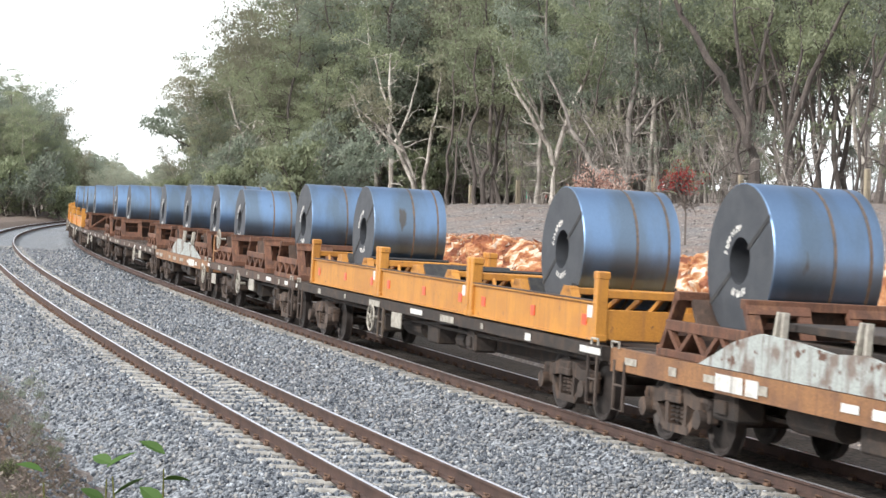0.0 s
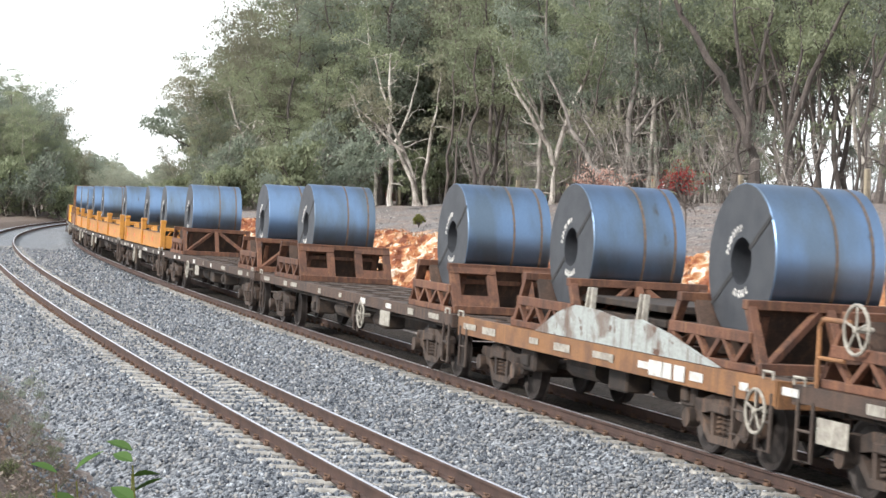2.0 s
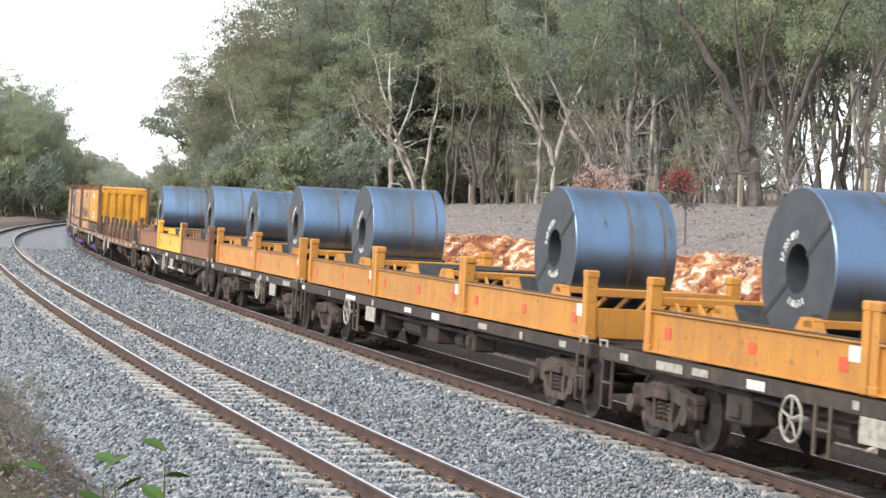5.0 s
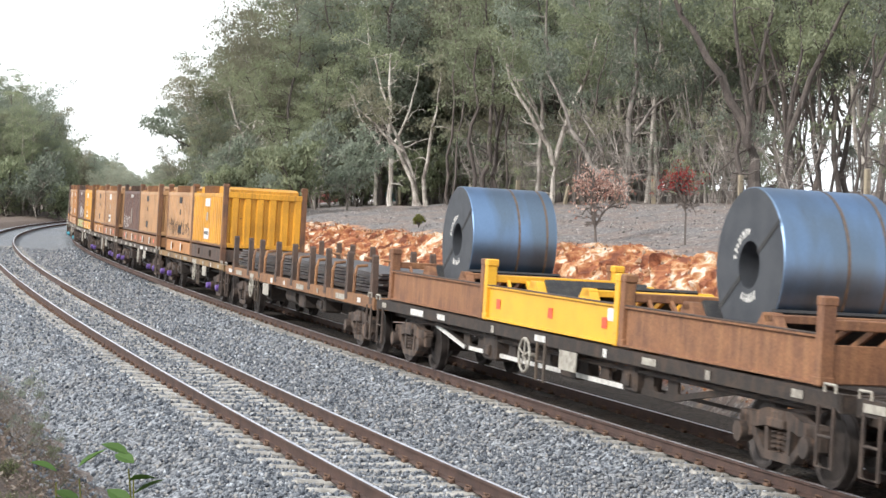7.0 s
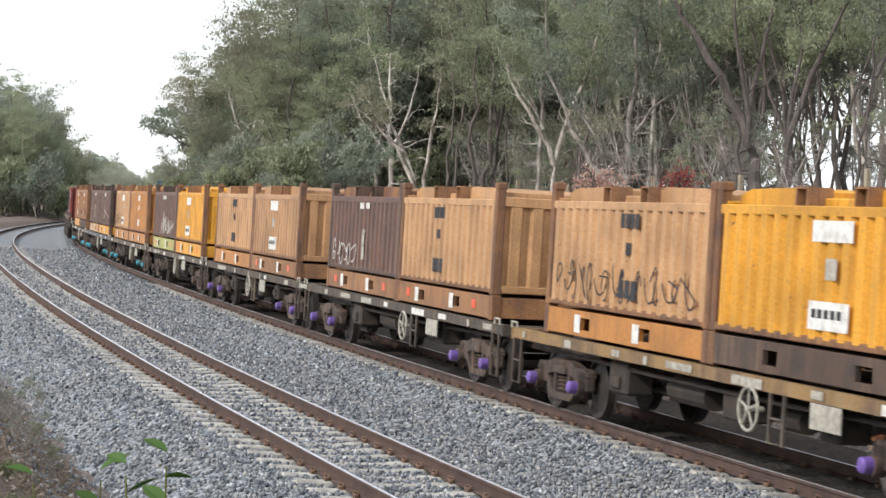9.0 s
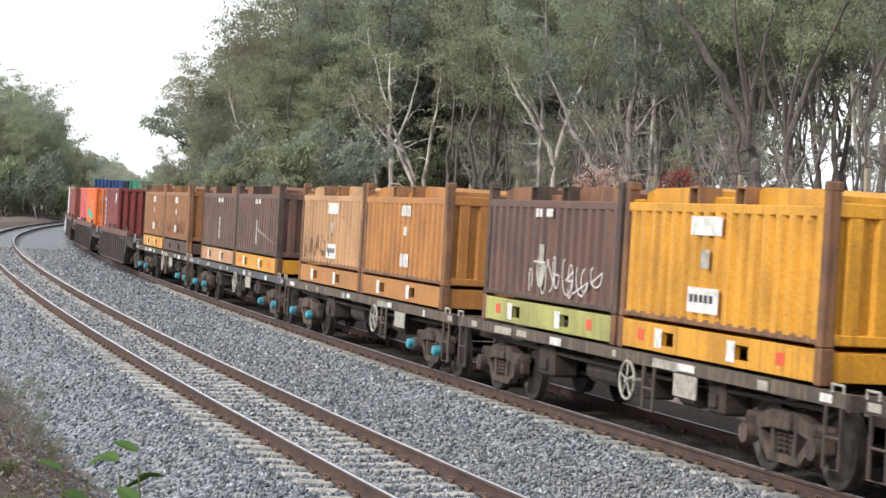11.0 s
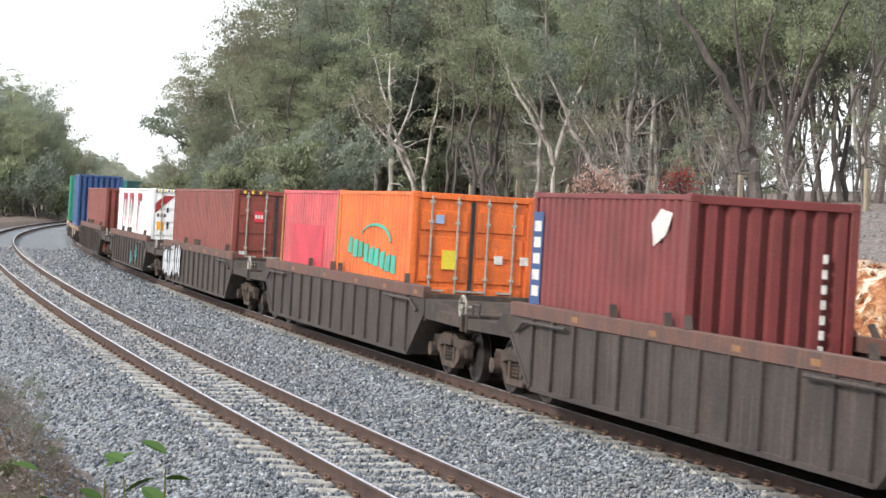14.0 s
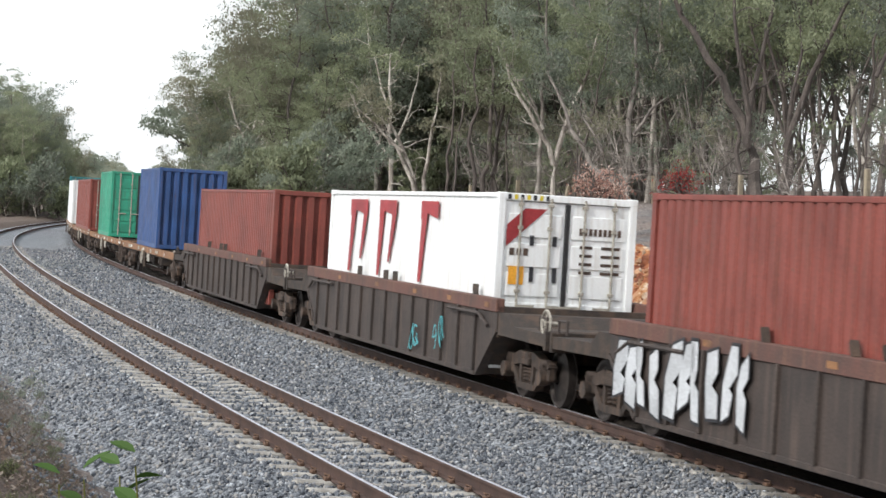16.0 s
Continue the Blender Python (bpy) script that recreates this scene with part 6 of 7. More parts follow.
def tree_meshes(seed, H, r0, fork, stems, spread, low, bark, leaf, per=60, size=0.24, dead=0.25, clump=0.95, dense=1.0):
    """A gum tree: trunk that forks, crooked limbs, bare dead twigs, open drooping crown."""
    rnd = random.Random(seed)
    f, ends, rads = Form(), [], []
    pts, rad = grow(rnd, (0, 0, -0.3), (rnd.gauss(0, 0.08), rnd.gauss(0, 0.08), 1), fork + 0.3, r0 * 1.15, r0 * 0.82, 5, 0.05, 0.08)
    f.tube(pts, rad, 10)
    top = pts[-1]
    for k in range(stems):
        a = 2 * math.pi * (k + rnd.random() * 0.6) / stems
        tilt = spread * rnd.uniform(0.5, 1.2) if stems > 1 else 0.06
        d = Vector((math.cos(a) * tilt, math.sin(a) * tilt, 1))
        ln = (H - fork) * rnd.uniform(0.8, 1.0)
        n = 10
        sp, sr = grow(rnd, top - Vector((0, 0, 0.15)), d, ln, r0 * (0.75 if stems > 1 else 0.8) * rnd.uniform(0.75, 1), 0.035, n, 0.15, 0.05)
        f.tube(sp, sr, 7)
        for i in range(1, n + 1):
            z = sp[i].z
            for _ in range(rnd.choice((1, 2, 2)) if dense >= 1 else 1):
                b = rnd.uniform(0, 6.283)
                if z < low * H:
                    if rnd.random() < dead:
                        bl = rnd.uniform(0.8, 2.4) * min(1, H / 8)
                        bp, br = grow(rnd, sp[i], (math.cos(b), math.sin(b), rnd.uniform(-0.1, 0.8)), bl, min(0.05, sr[i] * 0.4), 0.008, 5, 0.3, 0.0)
                        f.tube(bp, br, 4)
                        for q in (2, 3, 4):
                            tp, tr = grow(rnd, bp[q], (rnd.gauss(0, 1), rnd.gauss(0, 1), 0.4), bl * 0.4, 0.015, 0.004, 3, 0.3)
                            f.tube(tp, tr, 3)
                    continue
                if dense >= 1 and H > 8 and rnd.random() < 0.3:
                    continue
                bl = (min(1.2, 0.16 * H) + 0.2 * H * rnd.random()) * (1.15 - 0.5 * z / H)
                bp, br = grow(rnd, sp[i], (math.cos(b), math.sin(b), rnd.uniform(0.2, 1.0)), bl, max(0.02, sr[i] * 0.5), 0.014, 5, 0.26, 0.03)
                f.tube(bp, br, 4)
                for q in (3, 4, 5, 5):
                    tl = bl * rnd.uniform(0.2, 0.5)
                    tp, tr = grow(rnd, bp[q], (rnd.gauss(0, 1), rnd.gauss(0, 1), rnd.uniform(0.0, 0.8)), tl, 0.02 * min(1, H / 8), 0.006, 2, 0.2, 0.05)
                    if dense >= 1 and size < 0.25:
                        f.tube(tp, tr, 3)
                    ends.append(tuple(tp[-1] + Vector((0, 0, 0.12 * min(1, H / 8)))))
                    rads.append(clump * rnd.choice((0.4, 0.6, 0.8, 1.15)))
        ends.append(tuple(sp[-1]))
        rads.append(clump)
    return f.mesh("trunk", True, (bark,)), leaves_mesh("crown", ends, rads, per, size, leaf, seed)


def stem_path(rnd, x0, z0, lean0, lean1, length, r, n=9, wobble=8.0):
    """A stem that leaves (x0, z0) leaning lean0 degrees to +x and ends leaning lean1, with knees on the way."""
    p, d = Vector((x0, rnd.uniform(-0.1, 0.1), z0)), rnd.uniform(-8, 8)
    pts, rad = [p.copy()], [r]
    for i in range(n):
        a = radians(lean0 + (lean1 - lean0) * (i + 0.5) / n + rnd.gauss(0, wobble))
        d += rnd.gauss(0, 4)
        p = p + Vector((math.sin(a), math.sin(radians(d)), math.cos(a))) * length / n
        pts.append(p)
        rad.append(r * (1 - 0.72 * (i + 1) / n))
    return pts, rad


def gum(seed, stems, bark, leaf, low=4.0, high=30.0, per=48, size=0.15, clump=0.62, reach=1.7, dead=0.5, fill=1.0, skirt=0.0):
    """A gum tree from its stems (x0, z0, lean0, lean1, length, radius): crooked limbs, bare dead wood below, hanging clumps of leaves above low."""
    rnd = random.Random(seed)
    f, ends, rads = Form(), [], []
    for st in stems:
        n = max(6, int(st[4] / 0.9))
        pts, rad = stem_path(rnd, *st, n)
        if st[1] <= 0:
            rad[0] *= 1.3
        f.tube(pts, rad, 8)
        for i in range(2, n + 1):
            z = pts[i].z
            for _ in range(2):
                b = rnd.uniform(0, 6.283)
                if z < low:
                    if rnd.random() < dead * 0.5:
                        bl = rnd.uniform(0.6, 2.2)
                        bp, br = grow(rnd, pts[i], (math.cos(b), math.sin(b), rnd.uniform(-0.2, 0.9)), bl, min(0.045, rad[i] * 0.4), 0.01, 5, 0.34, 0.0)
                        f.tube(bp, br, 4)
                        tp, tr = grow(rnd, bp[3], (rnd.gauss(0, 1), rnd.gauss(0, 1), 0.3), bl * 0.4, 0.016, 0.006, 3, 0.3)
                        f.tube(tp, tr, 3)
                    if rnd.random() < skirt:
                        ends.append(tuple(pts[i] + Vector((rnd.gauss(0, 0.7), rnd.gauss(0, 0.7), rnd.gauss(0, 0.4)))))
                        rads.append(clump * rnd.uniform(0.5, 0.9))
                    continue
                if z > high or rnd.random() > 0.8 * fill:
                    continue
                bl = reach * rnd.uniform(0.45, 1.25)
                bp, br = grow(rnd, pts[i], (math.cos(b), math.sin(b), rnd.uniform(0.0, 0.9)), bl, max(0.018, min(0.07, rad[i] * 0.5)), 0.012, 5, 0.28, 0.04)
                f.tube(bp, br, 4)
                for q in (2, 3, 4, 5, 5):
                    e = bp[q] + Vector((rnd.gauss(0, 0.24), rnd.gauss(0, 0.24), rnd.uniform(-0.1, 0.4))) * (reach / 1.7)
                    ends.append(tuple(e))
                    rads.append(clump * rnd.choice((0.55, 0.75, 0.95, 1.25)))
        ends.append(tuple(pts[-1]))
        rads.append(clump)
    return f.mesh("trunk", True, (bark,)), clump_mesh("crown", ends, rads, per, size, leaf, seed)


def clump_mesh(name, centres, radii, per, size, mat, seed):
    """Hanging leaves on the domes of many small clumps, thinner below."""
    rng = np.random.default_rng(seed)
    c, r = np.repeat(np.array(centres), per, 0), np.repeat(np.array(radii), per)[:, None]
    n = len(c)
    u = rng.normal(0, 1, (n, 3))
    u[:, 2] = np.where(u[:, 2] < 0, u[:, 2] * 0.55, u[:, 2])
    u /= np.linalg.norm(u, axis=1, keepdims=True)
    p = c + u * r * (0.35 + 0.65 * rng.random((n, 1)) ** 0.5) * np.array([1.0, 1.0, 0.62])
    p[:, 2] -= 0.22 * r[:, 0] * rng.random(n)
    d = rng.normal(0, 0.55, (n, 3)) + u * 0.5
    d[:, 2] -= 0.9
    d /= np.linalg.norm(d, axis=1, keepdims=True)
    w = np.cross(d, rng.normal(0, 1, (n, 3)) + u * 0.0)
    w /= np.linalg.norm(w, axis=1, keepdims=True) + 1e-9
    ln = size * rng.uniform(0.6, 1.4, (n, 1))
    wd = ln * rng.uniform(0.15, 0.25, (n, 1))
    v = np.stack([p - d * ln * 0.5, p + w * wd, p + d * ln * 0.5, p - w * wd], 1).reshape(-1, 3)
    me = bpy.data.meshes.new(name)
    me.vertices.add(4 * n)
    me.vertices.foreach_set("co", v.astype(np.float32).ravel())
    me.loops.add(4 * n)
    me.loops.foreach_set("vertex_index", np.arange(4 * n, dtype=np.int32))
    me.polygons.add(n)
    me.polygons.foreach_set("loop_start", np.arange(0, 4 * n, 4, dtype=np.int32))
    me.update(calc_edges=True)
    me.materials.append(mat)
    return me


def wild(seed, H, r, count, spread, fork=2.0):
    """Stems of a tree that grew without a plan: one bole and a few limbs out of it."""
    rn = random.Random(seed)
    lean = rn.uniform(-7, 7)
    out = [(0.0, -0.4, lean, lean * 0.5 + rn.uniform(-6, 6), H, r)]
    for k in range(count - 1):
        z = fork * rn.uniform(0.5, 1.8)
        side = -1 if k % 2 else 1
        out.append((math.tan(radians(lean)) * z, z, side * spread * rn.uniform(0.6, 1.2), side * spread * rn.uniform(0.1, 0.7), (H - z) * rn.uniform(0.7, 0.95), r * rn.uniform(0.5, 0.75)))
    return out


def plant(kind, x, y, turn=0.0, scale=1.0, label="", name="tree", cat="tree", group="woodland trees", sink=0.0):
    s, d = nearest(np.array([x]), np.array([y]))
    z = float(ground_height(s, d, np.array([x]), np.array([y]))[0])
    ob = thing(name, label, cat, group)
    part("trunk", kind[0], None, ob)
    part("crown", kind[1], None, ob)
    ob.matrix_world = pose(x, y, z - sink, 0, 0, turn) @ Matrix.Scale(scale, 4)
    return float(d[0])


LENS = 3682.5    # distance units across the view for one unit of depth


def skyline(x, y, tall, sink=1.2):
    """The largest scale for a tree of that height, so that the wood's edge falls away towards the bend."""
    px = x / y * LENS
    up = float(np.interp(px, [-800, -738, -715, -690, -660, -600, -540, -515, -480, -445, -405, -365, -325, -275, -225, -150], [195, 190, 130, 80, 58, 46, 16, 20, 60, 95, 140, 200, 255, 315, 380, 520]))
    return (up / LENS * y + sink) / tall


def toward(px, dist):
    """Place on the ground dist metres out along the view and px / LENS of that to the side."""
    return (px / LENS * dist, dist)


def wood(seed, H, r, count, spread, bark, leaf, **more):
    return gum(seed, wild(seed, H, r, count, spread), bark, leaf, **more)


GUM, DARKGUM = "tall pale-barked gum tree with an open olive crown", "dark rough-barked gum tree with crooked limbs"
NEARK = [
    (wood(1, 14, 0.15, 4, 26, M_dark, M_leaf, low=6.0, dead=0.9), DARKGUM),
    (wood(2, 15, 0.12, 3, 18, M_pale, M_leaf2, low=5.6, dead=0.9), GUM),
    (wood(3, 13, 0.085, 2, 10, M_dark, M_leaf, low=5.0, skirt=0.08, dead=0.9), DARKGUM),
    (wood(4, 16, 0.13, 4, 30, M_pale, M_leaf, low=6.2, dead=0.9), GUM),
    (wood(5, 12, 0.075, 3, 14, M_dark, M_leaf2, low=4.6, skirt=0.12, dead=0.9), DARKGUM),
    (wood(6, 17, 0.16, 4, 24, M_dark, M_leaf2, low=5.8, dead=0.9), DARKGUM),
    (wood(7, 11, 0.07, 2, 12, M_grey_bark, M_leaf, low=4.0, skirt=0.15, dead=1.0), "thin grey gum sapling among the trees"),
    (wood(8, 12, 0.10, 3, 34, M_grey_bark, M_leaf2, low=5.0, dead=1.0), "grey crooked gum tree with bare limbs"),
]
FARK = [
    (wood(11, 16, 0.2, 5, 34, M_pale, M_leaf, low=1.8, per=78, size=0.16, clump=0.85, reach=2.7, fill=0.95), GUM, 16),
    (wood(12, 17, 0.2, 5, 30, M_dark, M_leaf2, low=2.2, per=78, size=0.16, clump=0.85, reach=2.8, fill=0.95), DARKGUM, 17),
    (wood(13, 14, 0.17, 6, 40, M_pale, M_leaf3, low=1.2, per=78, size=0.16, clump=0.85, reach=2.6, fill=0.95), GUM, 14),
    (wood(14, 16, 0.18, 4, 36, M_dark, M_leaf, low=1.8, per=78, size=0.16, clump=0.9, reach=2.8, fill=0.95), DARKGUM, 16),
]
LOWK = [
    (wood(15, 15, 0.24, 6, 40, M_pale, M_leaf, low=0.8, per=22, size=0.42, clump=1.3, reach=3.0), GUM, 15),
    (wood(16, 16, 0.24, 6, 36, M_dark, M_leaf2, low=0.8, per=22, size=0.42, clump=1.3, reach=3.0), DARKGUM, 16),
    (wood(17, 13, 0.20, 6, 44, M_pale, M_leaf3, low=0.6, per=22, size=0.42, clump=1.3, reach=2.8), GUM, 13),
]
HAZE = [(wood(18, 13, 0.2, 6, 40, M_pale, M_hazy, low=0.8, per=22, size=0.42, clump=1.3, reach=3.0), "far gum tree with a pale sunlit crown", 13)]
SHRUB = [
    tree_meshes(21, 3.4, 0.05, 0.4, 4, 0.5, 0.10, M_dark, M_leaf, 15, 0.25, 0.6, 0.55),
    tree_meshes(22, 4.6, 0.06, 0.8, 3, 0.4, 0.2, M_pale, M_leaf2, 15, 0.25, 0.8, 0.6),
]
SCRUB = [tree_meshes(23, 4.2, 0.045, 0.5, 4, 0.45, 0.75, M_grey_bark, M_leaf2, 16, 0.16, 1.0, 0.5), tree_meshes(24, 5.5, 0.05, 1.2, 3, 0.3, 0.7, M_grey_bark, M_leaf3, 16, 0.16, 1.0, 0.5)]
UNDER = [
    gum(41, [(-0.3, -0.2, -14, -4, 4.4, 0.05), (0, -0.2, 4, 9, 5.2, 0.06), (0.3, -0.2, 18, 6, 4.0, 0.045)], M_grey_bark, M_leaf2, low=0.9, per=17, size=0.12, clump=0.45, reach=1.0, fill=0.8),
    gum(42, [(0, -0.2, -6, -10, 5.8, 0.06), (0.2, -0.2, 12, 4, 4.6, 0.05)], M_grey_bark, M_leaf3, low=1.2, per=17, size=0.12, clump=0.45, reach=1.0, fill=0.8),
    gum(43, [(-0.2, -0.2, -20, -8, 3.2, 0.04), (0.1, -0.2, 8, 14, 3.8, 0.045), (0.4, -0.2, 26, 10, 3.0, 0.04)], M_grey_bark, M_leaf, low=0.5, per=17, size=0.12, clump=0.45, reach=0.9, fill=0.85),
]

# ---- the trees that stand out along the fence, each with its own limbs ----
big = gum(51, [(0.0, -0.4, -4, -10, 3.2, 0.36), (-0.25, 2.3, -22, -38, 7.5, 0.21), (-0.2, 2.4, 3, 10, 7.0, 0.13), (-0.3, 2.2, -10, -2, 7.0, 0.12), (-0.45, -0.3, -3, -6, 4.6, 0.15),
               (0.75, -0.4, 24, 8, 2.9, 0.22), (1.2, 2.2, 6, 38, 6.5, 0.16), (1.25, 2.6, 16, 2, 5.0, 0.09)], M_dark, M_leaf, low=5.6, reach=1.5, dead=1.0, fill=0.65)
plant(big, *toward(551, 79), 0, 1.0, "large dark gum tree dividing into crooked limbs")
crooked = gum(52, [(0.0, -0.3, -6, 4, 1.3, 0.20), (0.0, 0.8, -48, -12, 6.5, 0.15), (0.0, 0.9, 4, 10, 7.5, 0.16), (0.3, 3.2, 34, 44, 3.8, 0.09), (-1.1, 2.4, -20, -42, 3.5, 0.07)], M_grey_bark, M_leaf2, low=4.6, dead=1.0)
plant(crooked, *toward(324, 92), 0, 1.0, "grey crooked gum tree forked near the ground")
forked = gum(53, [(0.0, -0.3, 2, -2, 2.4, 0.18), (0.0, 1.9, -14, -20, 6.5, 0.13), (0.05, 1.9, 24, 14, 7.0, 0.14), (-0.5, 3.6, -42, -18, 4.0, 0.07)], M_pale, M_leaf, low=5.2, dead=1.0)
plant(forked, *toward(194, 100), 0, 1.0, "pale forked gum tree behind the fence")
cluster = gum(54, [(-0.5, -0.3, -2, 3, 10, 0.12), (-0.1, -0.3, 2, -4, 11, 0.14), (0.3, -0.3, 5, 8, 10, 0.12), (0.8, -0.3, -3, 4, 9.5, 0.11), (1.1, -0.3, 6, -2, 8, 0.08)], M_dark, M_leaf, low=5.0, skirt=0.1, dead=0.8)
plant(cluster, *toward(76, 106), 0, 1.0, "clump of dark straight gum stems")
leaning = gum(55, [(0.0, -0.4, -10, -24, 6.0, 0.2), (0.4, -0.4, -16, -34, 7.0, 0.15), (0.6, -0.3, 8, 2, 8.0, 0.14), (-0.8, 3.2, -48, -26, 4.5, 0.10)], M_pale, M_leaf3, low=4.6, dead=0.9)
plant(leaning, *toward(-48, 120), 0, 1.0, "leaning pale gum tree with whitish limbs")
bare = gum(56, [(0.0, -0.4, 3, -4, 9.0, 0.17), (0.1, 2.6, -46, -30, 4.6, 0.085), (0.0, 4.2, -32, -50, 4.0, 0.07), (0.0, 3.4, 28, 10, 5.0, 0.09), (0.0, 5.2, -14, -26, 5.0, 0.08)], M_white_bark, M_leaf, low=7.4, dead=1.0)
plant(bare, *toward(-262, 134), 0, 1.0, "gum tree with whitish bare limbs")
plant(bare, *toward(-92, 124), 18, 1.05, "gum tree with whitish bare limbs")
plant(bare, *toward(-338, 138), 150, 1.0, "gum tree with whitish bare limbs")
plant(bare, *toward(-172, 130), 200, 0.95, "gum tree with whitish bare limbs")
pole = gum(57, [(0.0, -0.4, 1, -2, 12, 0.16), (0.0, 4.5, 20, 8, 6, 0.08)], M_dark, M_leaf2, low=5.4, dead=0.9)
whip = gum(58, [(0.0, -0.4, -2, 4, 10, 0.075), (0.25, -0.4, 6, 2, 9, 0.06)], M_dark, M_leaf, low=4.4, dead=0.9, skirt=0.15)
slim = gum(59, [(0.0, -0.4, 0, 1, 12, 0.14), (0.0, 5.0, -20, -8, 5, 0.07)], M_pale, M_leaf2, low=5.2, dead=0.8)
for kind, px, dist, turn, sc, lab in ((pole, 764, 74, 0, 1.0, "straight dark gum tree beside the fence"), (pole, 706, 86, 160, 0.8, "straight dark gum tree beside the fence"),
                                      (whip, 738, 78, 0, 1.0, "two thin dark gum stems"), (whip, 676, 84, 90, 1.0, "two thin dark gum stems"), (whip, 632, 90, 200, 1.1, "two thin dark gum stems"),
                                      (slim, 361, 96, 0, 1.0, "slim pale straight gum tree"), (slim, 164, 102, 0, 0.95, "slim pale straight gum tree"), (slim, 282, 104, 90, 0.8, "slim pale straight gum tree"),
                                      (whip, 236, 100, 30, 1.0, "two thin dark gum stems"), (whip, 420, 94, 300, 1.1, "two thin dark gum stems"), (pole, 455, 96, 40, 0.7, "straight dark gum tree beside the fence"),
                                      (whip, 12, 116, 0, 1.2, "two thin dark gum stems"), (slim, -120, 128, 60, 0.9, "slim pale straight gum tree")):
    plant(kind, *toward(px, dist), turn, sc, lab)
# the crowns that make the wood's edge against the sky
for j, px, dist, tall, turn in ((0, -330, 150, 14.0, 0), (2, -268, 146, 16.0, 70), (1, -410, 156, 8.8, 140), (3, -225, 150, 17.8, 30), (2, -372, 150, 11.2, 200), (0, -170, 140, 18.5, 110), (2, -452, 170, 5.6, 20), (1, -476, 182, 4.6, 50)):
    plant(FARK[j][0], *toward(px, dist), turn, tall / FARK[j][2], FARK[j][1])
over = gum(60, [(0.0, -0.4, 4, -18, 5.2, 0.16), (-0.2, 2.6, -44, -62, 4.4, 0.09), (-0.3, 3.0, -24, -40, 4.4, 0.09), (0.2, 1.5, 12, -6, 5.0, 0.1)], M_dark, M_leaf2, low=4.4, per=60, size=0.2, clump=0.75, reach=1.3)
plant(over, *toward(-408, 158), 0, 1.12, "dark gum tree leaning out over the line")

rnd = random.Random(77)
spots = []
for k in range(1400):
    s, d = rnd.uniform(20, 150), -31.5 - 42 * rnd.random() ** 1.2
    p = on_line(s, d)
    px = p.x / max(p.y, 1) * LENS
    if px > 450 and d < -40:
        continue
    if not (-540 < px < 900 and p.y > 60) or any((p.xy - q).length < 2.3 for q in spots):
        continue
    spots.append(p.xy)
    if len(spots) > 112:
        break
for q in spots:
    if q.y < 122:
        kind, lab = NEARK[rnd.randrange(8)]
        plant(kind, q.x, q.y, rnd.uniform(0, 360), rnd.uniform(0.8, 1.15), lab)
    else:
        kind, lab, tall = FARK[rnd.randrange(4)]
        plant(kind, q.x, q.y, rnd.uniform(0, 360), min(rnd.uniform(0.9, 1.15), skyline(q.x, q.y, tall)), lab)
# deep in the wood the crowns reach the ground
for i in range(46):
    x, y = toward(rnd.uniform(-120, 470), rnd.uniform(138, 175))
    kind, lab, tall = LOWK[rnd.randrange(3)]
    plant(kind, x, y, rnd.uniform(0, 360), min(rnd.uniform(0.8, 1.1), skyline(x, y, tall)), lab)
# the far end of the curve, inside
for i in range(40):
    s, d = rnd.uniform(112, 215), -13.5 - 24 * rnd.random() ** 1.5
    p = on_line(s, d)
    px = p.x / p.y * LENS
    if px < -515:
        continue
    kind, lab, tall = FARK[rnd.randrange(4)]
    plant(kind, p.x, p.y, rnd.uniform(0, 360), min(rnd.uniform(0.8, 1.1), skyline(p.x, p.y, tall) * rnd.uniform(0.85, 1.0)), lab)
# outside the curve, beyond the bend
for i in range(40):
    px, dist = rnd.uniform(-870, -690), rnd.uniform(212, 262)
    x, y = toward(px, dist)
    kind, lab, tall = FARK[rnd.randrange(4)]
    plant(kind, x, y, rnd.uniform(0, 360), min(1.0, skyline(x, y, tall, 3.0) * rnd.uniform(0.75, 1.0)), lab)
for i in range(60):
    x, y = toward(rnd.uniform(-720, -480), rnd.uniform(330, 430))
    # right of -600 the trees take the leaf colour paled for haze
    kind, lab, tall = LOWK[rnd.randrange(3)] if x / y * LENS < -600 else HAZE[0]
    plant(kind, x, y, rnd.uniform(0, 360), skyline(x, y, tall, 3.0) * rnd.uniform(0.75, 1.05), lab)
# undergrowth
for i in range(60):
    x, y = toward(rnd.uniform(-420, 110), rnd.uniform(126, 150))
    plant(rnd.choice(UNDER if i % 3 else SHRUB), x, y, rnd.uniform(0, 360), rnd.uniform(0.7, 1.2), "thin grey-green sapling under the trees", "sapling", "shrub", "undergrowth")
for i in range(190):
    s, d = rnd.uniform(25, 150), -26.0 - 20 * rnd.random() ** 1.3
    p = on_line(s, d)
    if abs(p.x / p.y * LENS) < 900 and p.y > 55:
        if i % 2 == 0:
            plant(rnd.choice(SCRUB), p.x, p.y, rnd.uniform(0, 360), rnd.uniform(0.6, 1.0), "thin bare-twigged scrub under the trees", "scrub", "shrub", "undergrowth")
        else:
            plant(rnd.choice(UNDER), p.x, p.y, rnd.uniform(0, 360), rnd.uniform(0.55, 1.0), "thin grey-green sapling under the trees", "sapling", "shrub", "undergrowth")
for i in range(26):
    s, d = rnd.uniform(85, 190), -12.5 - 5 * rnd.random()
    p = on_line(s, d)
    plant(rnd.choice(SHRUB), p.x, p.y, rnd.uniform(0, 360), rnd.uniform(0.6, 1.0), "olive green bush beside the line", "bush", "shrub", "undergrowth")

